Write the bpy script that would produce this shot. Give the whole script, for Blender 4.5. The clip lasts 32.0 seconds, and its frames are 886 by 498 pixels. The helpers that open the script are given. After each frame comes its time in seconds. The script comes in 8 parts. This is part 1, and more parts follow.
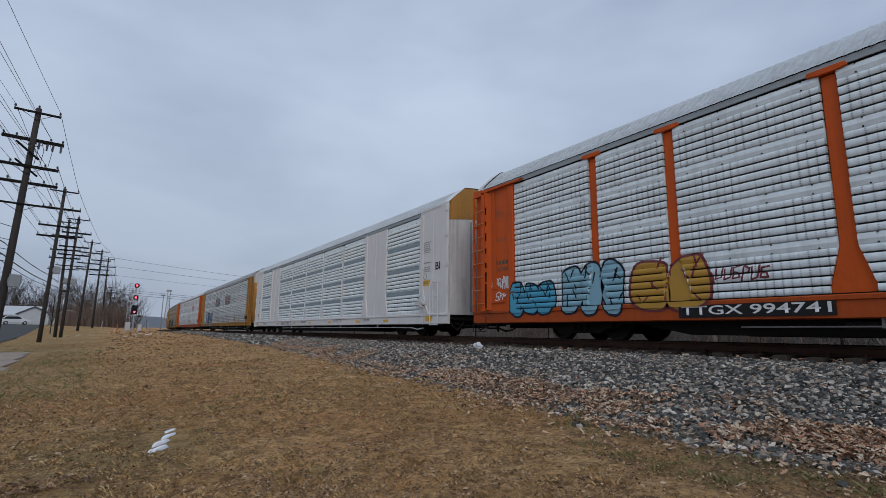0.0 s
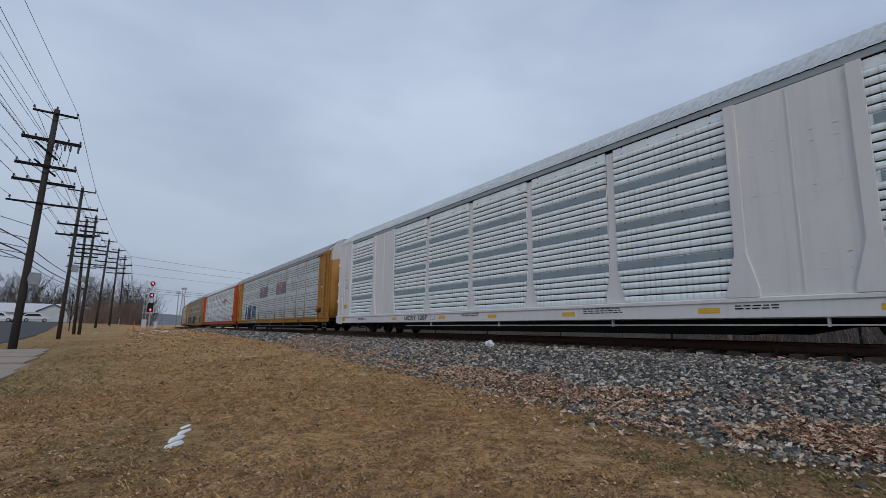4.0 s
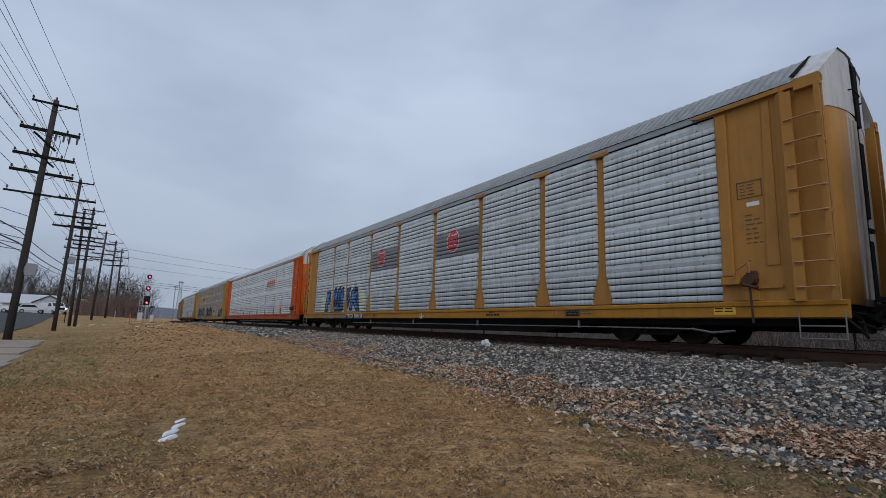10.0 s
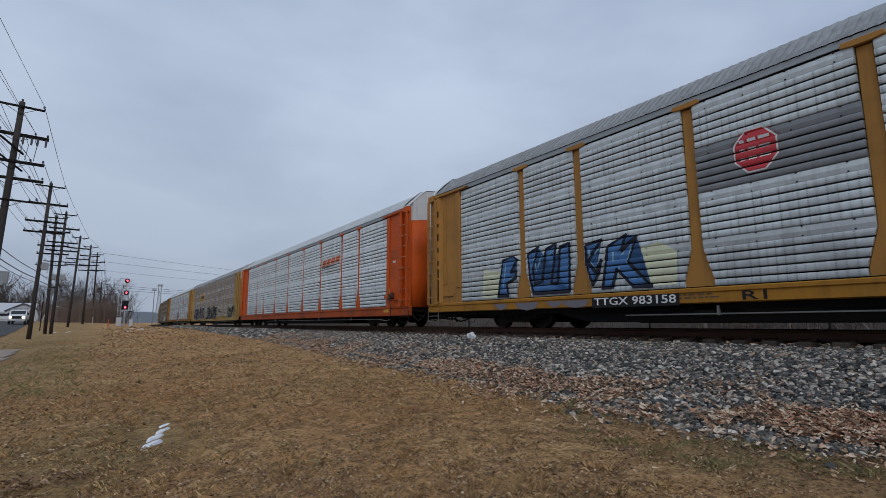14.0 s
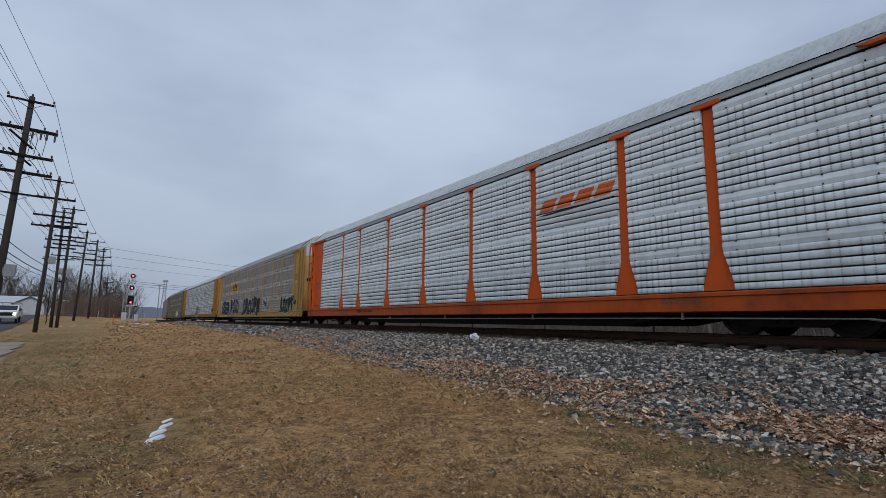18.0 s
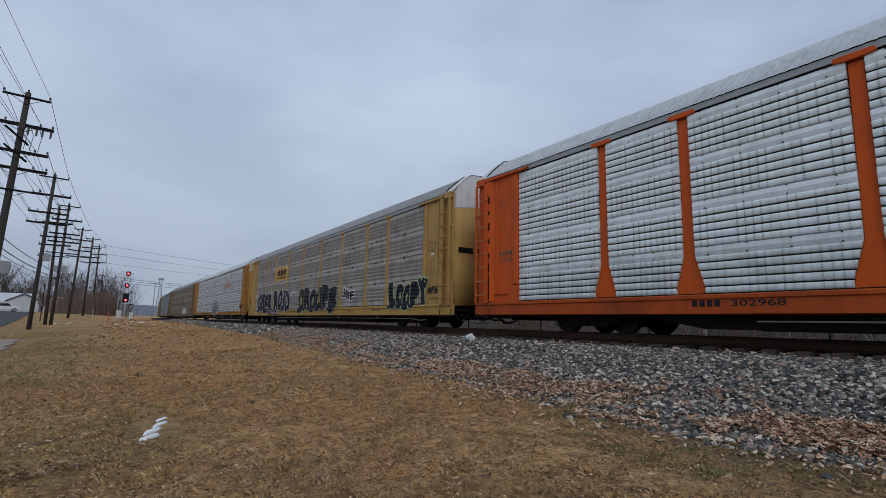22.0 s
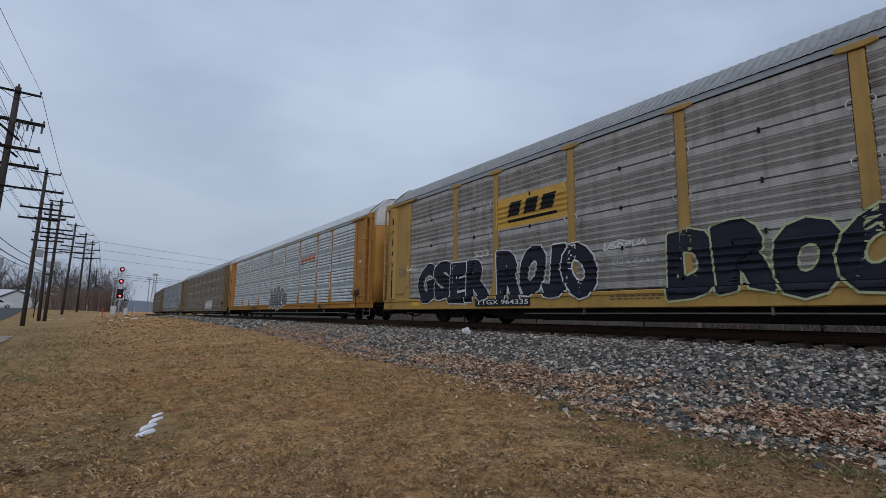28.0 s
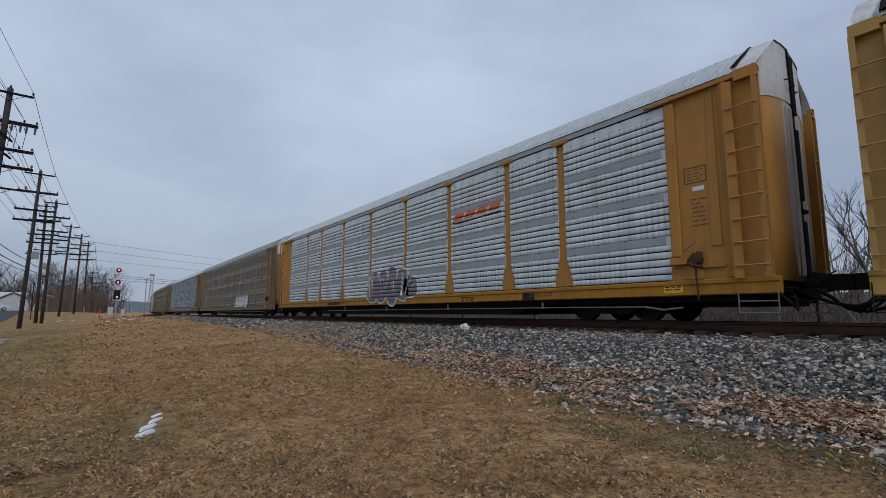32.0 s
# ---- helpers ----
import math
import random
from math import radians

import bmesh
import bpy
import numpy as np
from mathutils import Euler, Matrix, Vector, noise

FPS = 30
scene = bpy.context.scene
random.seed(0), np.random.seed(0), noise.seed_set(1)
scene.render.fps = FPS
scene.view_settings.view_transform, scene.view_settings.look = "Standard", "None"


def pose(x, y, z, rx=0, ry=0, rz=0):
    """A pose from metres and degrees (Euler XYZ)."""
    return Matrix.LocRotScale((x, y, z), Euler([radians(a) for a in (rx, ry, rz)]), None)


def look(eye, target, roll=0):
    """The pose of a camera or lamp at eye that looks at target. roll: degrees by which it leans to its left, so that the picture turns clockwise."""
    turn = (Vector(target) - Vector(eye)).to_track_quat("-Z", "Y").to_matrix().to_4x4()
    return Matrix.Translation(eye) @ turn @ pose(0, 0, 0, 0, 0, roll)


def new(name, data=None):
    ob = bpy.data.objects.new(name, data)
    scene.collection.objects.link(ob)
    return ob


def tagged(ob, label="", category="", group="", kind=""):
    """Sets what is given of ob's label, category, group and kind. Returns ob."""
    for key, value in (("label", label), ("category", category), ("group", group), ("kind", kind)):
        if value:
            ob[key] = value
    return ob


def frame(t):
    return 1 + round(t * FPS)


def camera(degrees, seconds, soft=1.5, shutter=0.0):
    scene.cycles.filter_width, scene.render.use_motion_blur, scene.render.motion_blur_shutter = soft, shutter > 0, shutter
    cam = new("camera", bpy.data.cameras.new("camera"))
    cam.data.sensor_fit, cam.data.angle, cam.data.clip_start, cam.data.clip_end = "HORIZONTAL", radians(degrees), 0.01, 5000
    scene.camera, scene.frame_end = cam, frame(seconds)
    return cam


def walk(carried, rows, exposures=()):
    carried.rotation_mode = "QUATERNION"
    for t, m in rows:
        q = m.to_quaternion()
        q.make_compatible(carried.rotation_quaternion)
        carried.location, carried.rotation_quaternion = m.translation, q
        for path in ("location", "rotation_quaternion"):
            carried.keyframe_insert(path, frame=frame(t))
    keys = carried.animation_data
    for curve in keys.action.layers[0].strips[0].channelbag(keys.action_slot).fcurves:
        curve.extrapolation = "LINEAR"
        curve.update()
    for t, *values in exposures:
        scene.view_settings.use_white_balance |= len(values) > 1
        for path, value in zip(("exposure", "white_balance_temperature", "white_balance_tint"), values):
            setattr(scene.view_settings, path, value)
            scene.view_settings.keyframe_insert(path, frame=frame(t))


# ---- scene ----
# ======== camera and its walk ========
EYE = (0.0, 0.0, 0.17)          # z = 0 is the top of the rails


def aim(yaw, pitch, roll):
    """A camera pose: yaw to the right of the track's direction, pitch upward, in degrees."""
    y, p = radians(yaw), radians(pitch)
    d = (math.sin(y) * math.cos(p), math.cos(y) * math.cos(p), math.sin(p))
    return look(EYE, tuple(e + 10 * c for e, c in zip(EYE, d)), roll)


cam = camera(83.6, 32.0, soft=0.65, shutter=0.0)
walk(cam, [
    (0.0, aim(33.19, 9.45, 0.58)), (0.5, aim(33.15, 9.47, 0.48)), (1.0, aim(33.18, 9.52, 0.39)), (1.5, aim(33.15, 9.53, 0.34)),
    (2.0, aim(33.00, 9.52, 0.30)), (2.5, aim(32.79, 9.49, 0.28)), (3.0, aim(32.51, 9.41, 0.44)), (3.5, aim(32.17, 9.30, 0.55)),
    (5.5, aim(31.25, 9.04, 1.02)), (6.0, aim(31.25, 9.08, 0.88)), (6.5, aim(31.25, 9.08, 0.84)), (7.0, aim(31.24, 9.04, 0.92)),
    (7.5, aim(31.25, 9.01, 1.06)), (8.0, aim(31.21, 8.99, 1.20)), (8.5, aim(31.29, 9.01, 1.39)), (9.0, aim(31.37, 9.01, 1.74)),
    (9.5, aim(31.69, 9.06, 1.87)), (10.0, aim(32.08, 9.05, 1.75)), (10.5, aim(32.48, 9.00, 1.34)), (11.0, aim(32.84, 8.92, 1.08)),
    (11.5, aim(33.13, 8.78, 0.90)), (12.0, aim(33.34, 8.65, 0.74)), (12.5, aim(33.52, 8.53, 0.62)), (13.0, aim(33.74, 8.45, 0.32)),
    (13.5, aim(33.98, 8.39, -0.04)), (14.0, aim(34.08, 8.41, -0.27)), (14.5, aim(34.04, 8.39, -0.38)), (16.5, aim(33.19, 8.47, 0.52)),
    (17.0, aim(33.21, 8.45, 0.65)), (17.5, aim(33.39, 8.44, 0.73)), (18.0, aim(33.56, 8.44, 0.71)), (18.5, aim(33.59, 8.49, 0.71)),
    (19.0, aim(33.70, 8.59, 0.74)), (19.5, aim(33.81, 8.67, 0.87)), (20.0, aim(33.85, 8.80, 0.86)), (20.5, aim(33.78, 8.77, 1.04)),
    (21.0, aim(33.84, 8.70, 1.14)), (21.5, aim(33.85, 8.61, 1.20)), (22.0, aim(33.93, 8.48, 1.15)), (22.5, aim(34.08, 8.37, 1.06)),
    (23.0, aim(34.18, 8.33, 1.01)), (23.5, aim(34.27, 8.30, 1.06)), (24.0, aim(34.33, 8.26, 1.05)), (24.5, aim(34.56, 8.19, 1.06)),
    (25.0, aim(34.95, 8.13, 1.13)), (25.5, aim(35.28, 8.12, 1.02)), (27.5, aim(34.53, 7.89, 1.04)), (28.0, aim(34.46, 7.82, 0.83)),
    (28.5, aim(34.47, 7.70, 0.52)), (29.0, aim(34.40, 7.60, 0.31)), (29.5, aim(34.34, 7.58, 0.29)), (30.0, aim(34.30, 7.50, 0.45)),
    (30.5, aim(34.38, 7.42, 0.53)), (31.0, aim(34.58, 7.38, 0.51)), (31.5, aim(34.72, 7.38, 0.30)), (32.0, aim(34.78, 7.40, -0.01)),
])

# ======== light: a bright overcast sky ========
SUN_EL, SUN_ROT = radians(38), radians(205)
world = bpy.data.worlds.new("overcast_sky")
scene.world = world
world.use_nodes = True
wn, wl = world.node_tree.nodes, world.node_tree.links
wn.clear()
w_out, w_bg, w_sky = wn.new("ShaderNodeOutputWorld"), wn.new("ShaderNodeBackground"), wn.new("ShaderNodeTexSky")
w_sky.sky_type, w_sky.sun_disc, w_sky.sun_elevation, w_sky.sun_rotation = "NISHITA", False, SUN_EL, SUN_ROT
w_sky.air_density, w_sky.dust_density = 1.0, 2.0
w_tex, w_map, w_noise, w_ramp = wn.new("ShaderNodeTexCoord"), wn.new("ShaderNodeMapping"), wn.new("ShaderNodeTexNoise"), wn.new("ShaderNodeValToRGB")
w_map.inputs["Scale"].default_value = (1.0, 1.0, 2.6)
w_noise.inputs["Scale"].default_value, w_noise.inputs["Detail"].default_value, w_noise.inputs["Roughness"].default_value = 1.5, 4, 0.5
w_ramp.color_ramp.elements[0].position, w_ramp.color_ramp.elements[0].color = 0.36, (3.92, 4.74, 6.28, 1)
w_ramp.color_ramp.elements[1].position, w_ramp.color_ramp.elements[1].color = 0.66, (5.73, 6.69, 8.32, 1)
w_mix = wn.new("ShaderNodeMix")
w_mix.data_type = "RGBA"
w_mix.inputs[0].default_value = 0.93          # share of cloud over clear sky
wl.new(w_tex.outputs["Generated"], w_map.inputs["Vector"])
wl.new(w_map.outputs["Vector"], w_noise.inputs["Vector"])
wl.new(w_noise.outputs["Fac"], w_ramp.inputs["Fac"])
wl.new(w_sky.outputs["Color"], w_mix.inputs[6])
wl.new(w_ramp.outputs["Color"], w_mix.inputs[7])
w_sep, w_low, w_dim = wn.new("ShaderNodeSeparateXYZ"), wn.new("ShaderNodeMapRange"), wn.new("ShaderNodeVectorMath")
w_low.inputs["From Min"].default_value, w_low.inputs["From Max"].default_value, w_low.inputs["To Min"].default_value, w_low.inputs["To Max"].default_value = 0.0, 0.47, 0.71, 1.03
w_dim.operation = "SCALE"                      # an overcast sky is darker towards the horizon
wl.new(w_tex.outputs["Generated"], w_sep.inputs[0])
wl.new(w_sep.outputs["Z"], w_low.inputs["Value"])
wl.new(w_mix.outputs[2], w_dim.inputs[0])
wl.new(w_low.outputs["Result"], w_dim.inputs["Scale"])
wl.new(w_dim.outputs["Vector"], w_bg.inputs["Color"])
w_bg.inputs["Strength"].default_value = 0.096
wl.new(w_bg.outputs["Background"], w_out.inputs["Surface"])

sun_data = bpy.data.lights.new("sun", "SUN")
sun_data.energy, sun_data.angle, sun_data.color = 0.85, radians(25), (1.0, 0.97, 0.92)
sun = new("sun", sun_data)
sun.matrix_world = look((math.sin(SUN_ROT) * 50 * math.cos(SUN_EL), math.cos(SUN_ROT) * 50 * math.cos(SUN_EL), 50 * math.sin(SUN_EL)), (0, 0, 0))
scene.view_settings.exposure = 0.0

# ======== materials ========
def nodes_of(m):
    m.use_nodes = True
    return m.node_tree.nodes, m.node_tree.links, m.node_tree.nodes["Principled BSDF"]


def mixed(n, l, fac, a, b, blend="MIX"):
    """A colour mix; fac, a and b are sockets or values."""
    x = n.new("ShaderNodeMix")
    x.data_type, x.blend_type = "RGBA", blend
    for i, v in ((0, fac), (6, a), (7, b)):
        if hasattr(v, "links"):
            l.new(v, x.inputs[i])
        else:
            x.inputs[i].default_value = v if i == 0 else (*v, 1)
    return x.outputs[2]


def math_node(n, l, op, a, b=0.0):
    x = n.new("ShaderNodeMath")
    x.operation = op
    for i, v in ((0, a), (1, b)):
        if hasattr(v, "links"):
            l.new(v, x.inputs[i])
        else:
            x.inputs[i].default_value = v
    return x.outputs[0]


def ramp(n, l, fac, lo, hi):
    x = n.new("ShaderNodeMapRange")
    x.inputs[1].default_value, x.inputs[2].default_value = lo, hi
    l.new(fac, x.inputs[0])
    return x.outputs[0]


def noise_of(n, l, vec, scale, detail=4, rough=0.55, stretch=None):
    x = n.new("ShaderNodeTexNoise")
    x.inputs["Scale"].default_value, x.inputs["Detail"].default_value, x.inputs["Roughness"].default_value = scale, detail, rough
    if stretch:
        mp = n.new("ShaderNodeMapping")
        mp.inputs["Scale"].default_value = stretch
        l.new(vec, mp.inputs["Vector"])
        vec = mp.outputs["Vector"]
    l.new(vec, x.inputs["Vector"])
    return x.outputs["Fac"]


def place_of(n, l, random_shift=True):
    """Object coordinates, shifted by the object's random number so that alike pieces differ."""
    tc = n.new("ShaderNodeTexCoord")
    if not random_shift:
        return tc.outputs["Object"]
    oi, add = n.new("ShaderNodeObjectInfo"), n.new("ShaderNodeVectorMath")
    add.operation = "ADD"
    l.new(tc.outputs["Object"], add.inputs[0])
    l.new(math_node(n, l, "MULTIPLY", oi.outputs["Random"], 37.0), add.inputs[1])
    return add.outputs[0]


def surface(name, base, rough=0.6, metal=0.0, vary=0.18, scale=2.5, dirt=(0.09, 0.075, 0.06), grime=0.35, bump=0.15, fine=45, streak=0.0, stretch=None, spread=(0.5, 0.75)):
    """A worn surface: two scales of tone, dirt in patches or upright streaks, and a fine relief."""
    m = bpy.data.materials.new(name)
    n, l, p = nodes_of(m)
    v = place_of(n, l)
    big, small = noise_of(n, l, v, scale, 5, 0.6, stretch), noise_of(n, l, v, fine, 3, 0.6, stretch)
    lo, hi = tuple(c * (1 - vary) for c in base), tuple(min(1, c * (1 + vary)) for c in base)
    col = mixed(n, l, big, lo, hi)
    col = mixed(n, l, math_node(n, l, "MULTIPLY", ramp(n, l, small, 0.35, 0.75), vary), col, tuple(c * 0.6 for c in base))
    if grime:
        patch = ramp(n, l, noise_of(n, l, v, scale * 0.8, 6, 0.7), *spread)
        col = mixed(n, l, math_node(n, l, "MULTIPLY", patch, grime), col, dirt)
    if streak:
        run = ramp(n, l, noise_of(n, l, v, 6.0, 5, 0.65, (1, 1, 0.07)), 0.48, 0.75)
        col = mixed(n, l, math_node(n, l, "MULTIPLY", run, streak), col, dirt)
    l.new(col, p.inputs["Base Color"])
    p.inputs["Metallic"].default_value = metal
    l.new(math_node(n, l, "ADD", math_node(n, l, "MULTIPLY", big, 0.25), rough - 0.12), p.inputs["Roughness"])
    if bump:
        b = n.new("ShaderNodeBump")
        b.inputs["Strength"].default_value, b.inputs["Distance"].default_value = bump, 0.02
        l.new(small, b.inputs["Height"])
        l.new(b.outputs["Normal"], p.inputs["Normal"])
    return m


def plain(name, base, rough=0.5, metal=0.0, emit=None, strength=0.0):
    m = bpy.data.materials.new(name)
    n, l, p = nodes_of(m)
    p.inputs["Base Color"].default_value, p.inputs["Roughness"].default_value, p.inputs["Metallic"].default_value = (*base, 1), rough, metal
    if emit:
        p.inputs["Emission Color"].default_value, p.inputs["Emission Strength"].default_value = (*emit, 1), strength
    return m


def sheet_steel(name, base, holes=0.6, grime=0.25, dirt=(0.16, 0.15, 0.14), streak=0.25, rough=0.52, metal=0.15):
    """Ribbed, punched steel sheet: rows of small slots, upright runs of dirt, dull zinc mottling."""
    m = bpy.data.materials.new(name)
    n, l, p = nodes_of(m)
    v = place_of(n, l)
    raw = n.new("ShaderNodeTexCoord").outputs["Object"]
    sep = n.new("ShaderNodeSeparateXYZ")
    l.new(raw, sep.inputs[0])
    col = mixed(n, l, noise_of(n, l, v, 3.0, 6, 0.65), tuple(c * 0.8 for c in base), tuple(min(1, c * 1.15) for c in base))
    run = ramp(n, l, noise_of(n, l, v, 5.0, 5, 0.7, (1, 1, 0.1)), 0.46, 0.8)
    col = mixed(n, l, math_node(n, l, "MULTIPLY", run, streak), col, dirt)
    patch = ramp(n, l, noise_of(n, l, v, 1.3, 6, 0.7), 0.5, 0.78)
    col = mixed(n, l, math_node(n, l, "MULTIPLY", patch, grime), col, dirt)
    if holes:
        # punched slots in upright columns, thick in some columns and clogged in others, with dirt run down from them
        cell = math_node(n, l, "MULTIPLY", sep.outputs["Y"], 1 / 0.137)
        off = math_node(n, l, "ABSOLUTE", math_node(n, l, "SUBTRACT", math_node(n, l, "FRACT", cell), 0.5))
        oi, wn_ = n.new("ShaderNodeObjectInfo"), n.new("ShaderNodeTexWhiteNoise")
        wn_.noise_dimensions = "1D"
        l.new(math_node(n, l, "ADD", math_node(n, l, "FLOOR", cell), math_node(n, l, "MULTIPLY", oi.outputs["Random"], 971.0)), wn_.inputs["W"])
        which = wn_.outputs["Value"]
        below = math_node(n, l, "LESS_THAN", sep.outputs["Z"], 0.715)
        col_mask = math_node(n, l, "MULTIPLY", math_node(n, l, "LESS_THAN", off, 0.085), below)
        up = math_node(n, l, "LESS_THAN", math_node(n, l, "FRACT", math_node(n, l, "MULTIPLY", math_node(n, l, "SUBTRACT", sep.outputs["Z"], 0.145), 1 / 0.0383)), 0.52)
        zone = ramp(n, l, math_node(n, l, "ADD", math_node(n, l, "MULTIPLY", which, 0.5), noise_of(n, l, v, 1.6, 3, 0.6, (1, 1, 0.6))), 0.46, 0.88)
        dots = math_node(n, l, "MULTIPLY", math_node(n, l, "MULTIPLY", col_mask, up), math_node(n, l, "MULTIPLY", zone, holes))
        smear = math_node(n, l, "MULTIPLY", math_node(n, l, "MULTIPLY", ramp(n, l, off, 0.34, 0.0), below), math_node(n, l, "MULTIPLY", zone, holes * 0.3))
        col = mixed(n, l, smear, col, dirt)
        col = mixed(n, l, dots, col, (0.16, 0.175, 0.19))
    l.new(col, p.inputs["Base Color"])
    p.inputs["Metallic"].default_value = metal
    l.new(math_node(n, l, "ADD", math_node(n, l, "MULTIPLY", run, 0.3), rough), p.inputs["Roughness"])
    b = n.new("ShaderNodeBump")
    b.inputs["Strength"].default_value, b.inputs["Distance"].default_value = 0.12, 0.01
    p.inputs["Specular IOR Level"].default_value = 0.25
    l.new(noise_of(n, l, v, 30, 3), b.inputs["Height"])
    l.new(b.outputs["Normal"], p.inputs["Normal"])
    return m


def grass_ground():
    """Dormant turf: straw tones at several scales, greener hollows and bare brown earth."""
    m = bpy.data.materials.new("dormant_turf")
    n, l, p = nodes_of(m)
    v = place_of(n, l, False)
    wide, mid, fine = noise_of(n, l, v, 0.16, 5, 0.6), noise_of(n, l, v, 1.1, 8, 0.72), noise_of(n, l, v, 22, 5, 0.75)
    tuft = noise_of(n, l, v, 4.2, 6, 0.75)
    col = mixed(n, l, ramp(n, l, mid, 0.3, 0.7), (0.37, 0.215, 0.105), (0.72, 0.48, 0.255))
    col = mixed(n, l, ramp(n, l, wide, 0.42, 0.62), col, (0.46, 0.235, 0.105))
    green = math_node(n, l, "MULTIPLY", ramp(n, l, noise_of(n, l, v, 0.35, 5, 0.65), 0.54, 0.70), 0.45)
    col = mixed(n, l, green, col, (0.20, 0.185, 0.075))
    sep = n.new("ShaderNodeSeparateXYZ")
    l.new(v, sep.inputs[0])
    verge = math_node(n, l, "MULTIPLY", math_node(n, l, "MULTIPLY", ramp(n, l, sep.outputs["X"], 1.5, -3.0), ramp(n, l, sep.outputs["Y"], 6, 20)), ramp(n, l, mid, 0.2, 0.5))
    col = mixed(n, l, math_node(n, l, "MULTIPLY", verge, 0.5), col, (0.185, 0.175, 0.095))
    dx, dy = math_node(n, l, "MULTIPLY", sep.outputs["X"], 0.8), math_node(n, l, "MULTIPLY", math_node(n, l, "SUBTRACT", sep.outputs["Y"], 6.6), 0.6)
    patch = math_node(n, l, "ADD", math_node(n, l, "MULTIPLY", dx, dx), math_node(n, l, "MULTIPLY", dy, dy))
    patch = math_node(n, l, "MULTIPLY", ramp(n, l, patch, 1.3, 0.1), ramp(n, l, mid, 0.2, 0.55))
    col = mixed(n, l, math_node(n, l, "MULTIPLY", patch, 0.7), col, (0.19, 0.18, 0.09))
    col = mixed(n, l, math_node(n, l, "MULTIPLY", ramp(n, l, tuft, 0.46, 0.66), 0.85), col, (0.12, 0.068, 0.035))
    damp = math_node(n, l, "MULTIPLY", math_node(n, l, "MULTIPLY", ramp(n, l, sep.outputs["X"], 3.4, 5.0), ramp(n, l, sep.outputs["Y"], 5.5, 2.5)), ramp(n, l, mid, 0.30, 0.55))
    col = mixed(n, l, math_node(n, l, "MULTIPLY", damp, 0.8), col, (0.085, 0.068, 0.045))
    clod = ramp(n, l, noise_of(n, l, v, 9.0, 6, 0.8), 0.53, 0.66)
    col = mixed(n, l, math_node(n, l, "MULTIPLY", clod, 0.75), col, (0.06, 0.038, 0.022))
    col = mixed(n, l, math_node(n, l, "MULTIPLY", ramp(n, l, fine, 0.46, 0.64), 0.75), col, (0.09, 0.06, 0.036))
    pale = ramp(n, l, noise_of(n, l, v, 34, 4, 0.7), 0.60, 0.72)
    col = mixed(n, l, math_node(n, l, "MULTIPLY", pale, 0.7), col, (0.60, 0.45, 0.26))
    col = mixed(n, l, 1.0, col, (1.36, 1.31, 1.18), "MULTIPLY")
    l.new(col, p.inputs["Base Color"])
    p.inputs["Roughness"].default_value = 0.95
    p.inputs["Specular IOR Level"].default_value = 0.1
    b = n.new("ShaderNodeBump")
    b.inputs["Strength"].default_value, b.inputs["Distance"].default_value = 1.0, 0.06
    l.new(math_node(n, l, "ADD", fine, math_node(n, l, "MULTIPLY", tuft, 2.5)), b.inputs["Height"])
    l.new(b.outputs["Normal"], p.inputs["Normal"])
    return m


def scattered(name, colours, rough=0.9, mottle=0.0):
    """For joined small pieces: each piece takes one of a few colours by chance."""
    m = bpy.data.materials.new(name)
    n, l, p = nodes_of(m)
    g, r = n.new("ShaderNodeNewGeometry"), n.new("ShaderNodeValToRGB")
    r.color_ramp.interpolation = "CONSTANT"
    while len(r.color_ramp.elements) < len(colours):
        r.color_ramp.elements.new(0.5)
    for i, (e, c) in enumerate(zip(r.color_ramp.elements, colours)):
        e.position, e.color = i / len(colours), (*c, 1)
    l.new(g.outputs["Random Per Island"], r.inputs["Fac"])
    v = place_of(n, l, False)
    col = mixed(n, l, math_node(n, l, "MULTIPLY", noise_of(n, l, v, 60, 3), 0.35), r.outputs["Color"], (0.05, 0.045, 0.04))
    if mottle:
        broad = ramp(n, l, noise_of(n, l, v, 0.9, 7, 0.75), 0.40, 0.66)
        col = mixed(n, l, math_node(n, l, "MULTIPLY", broad, mottle), col, (0.13, 0.08, 0.04))
        rusty = ramp(n, l, noise_of(n, l, v, 0.22, 5, 0.7), 0.50, 0.66)
        col = mixed(n, l, math_node(n, l, "MULTIPLY", rusty, 0.4), col, (0.36, 0.19, 0.085))
        olive = ramp(n, l, noise_of(n, l, v, 0.5, 6, 0.7), 0.60, 0.50)
        col = mixed(n, l, math_node(n, l, "MULTIPLY", olive, 0.15), col, (0.33, 0.26, 0.14))
        clod = ramp(n, l, noise_of(n, l, v, 7.0, 6, 0.8), 0.50, 0.60)
        col = mixed(n, l, math_node(n, l, "MULTIPLY", clod, 0.66), col, (0.06, 0.04, 0.024))
        col = mixed(n, l, 1.0, col, (1.30, 1.25, 1.12), "MULTIPLY")
    l.new(col, p.inputs["Base Color"])
    p.inputs["Roughness"].default_value = rough
    p.inputs["Specular IOR Level"].default_value = 0.25
    return m


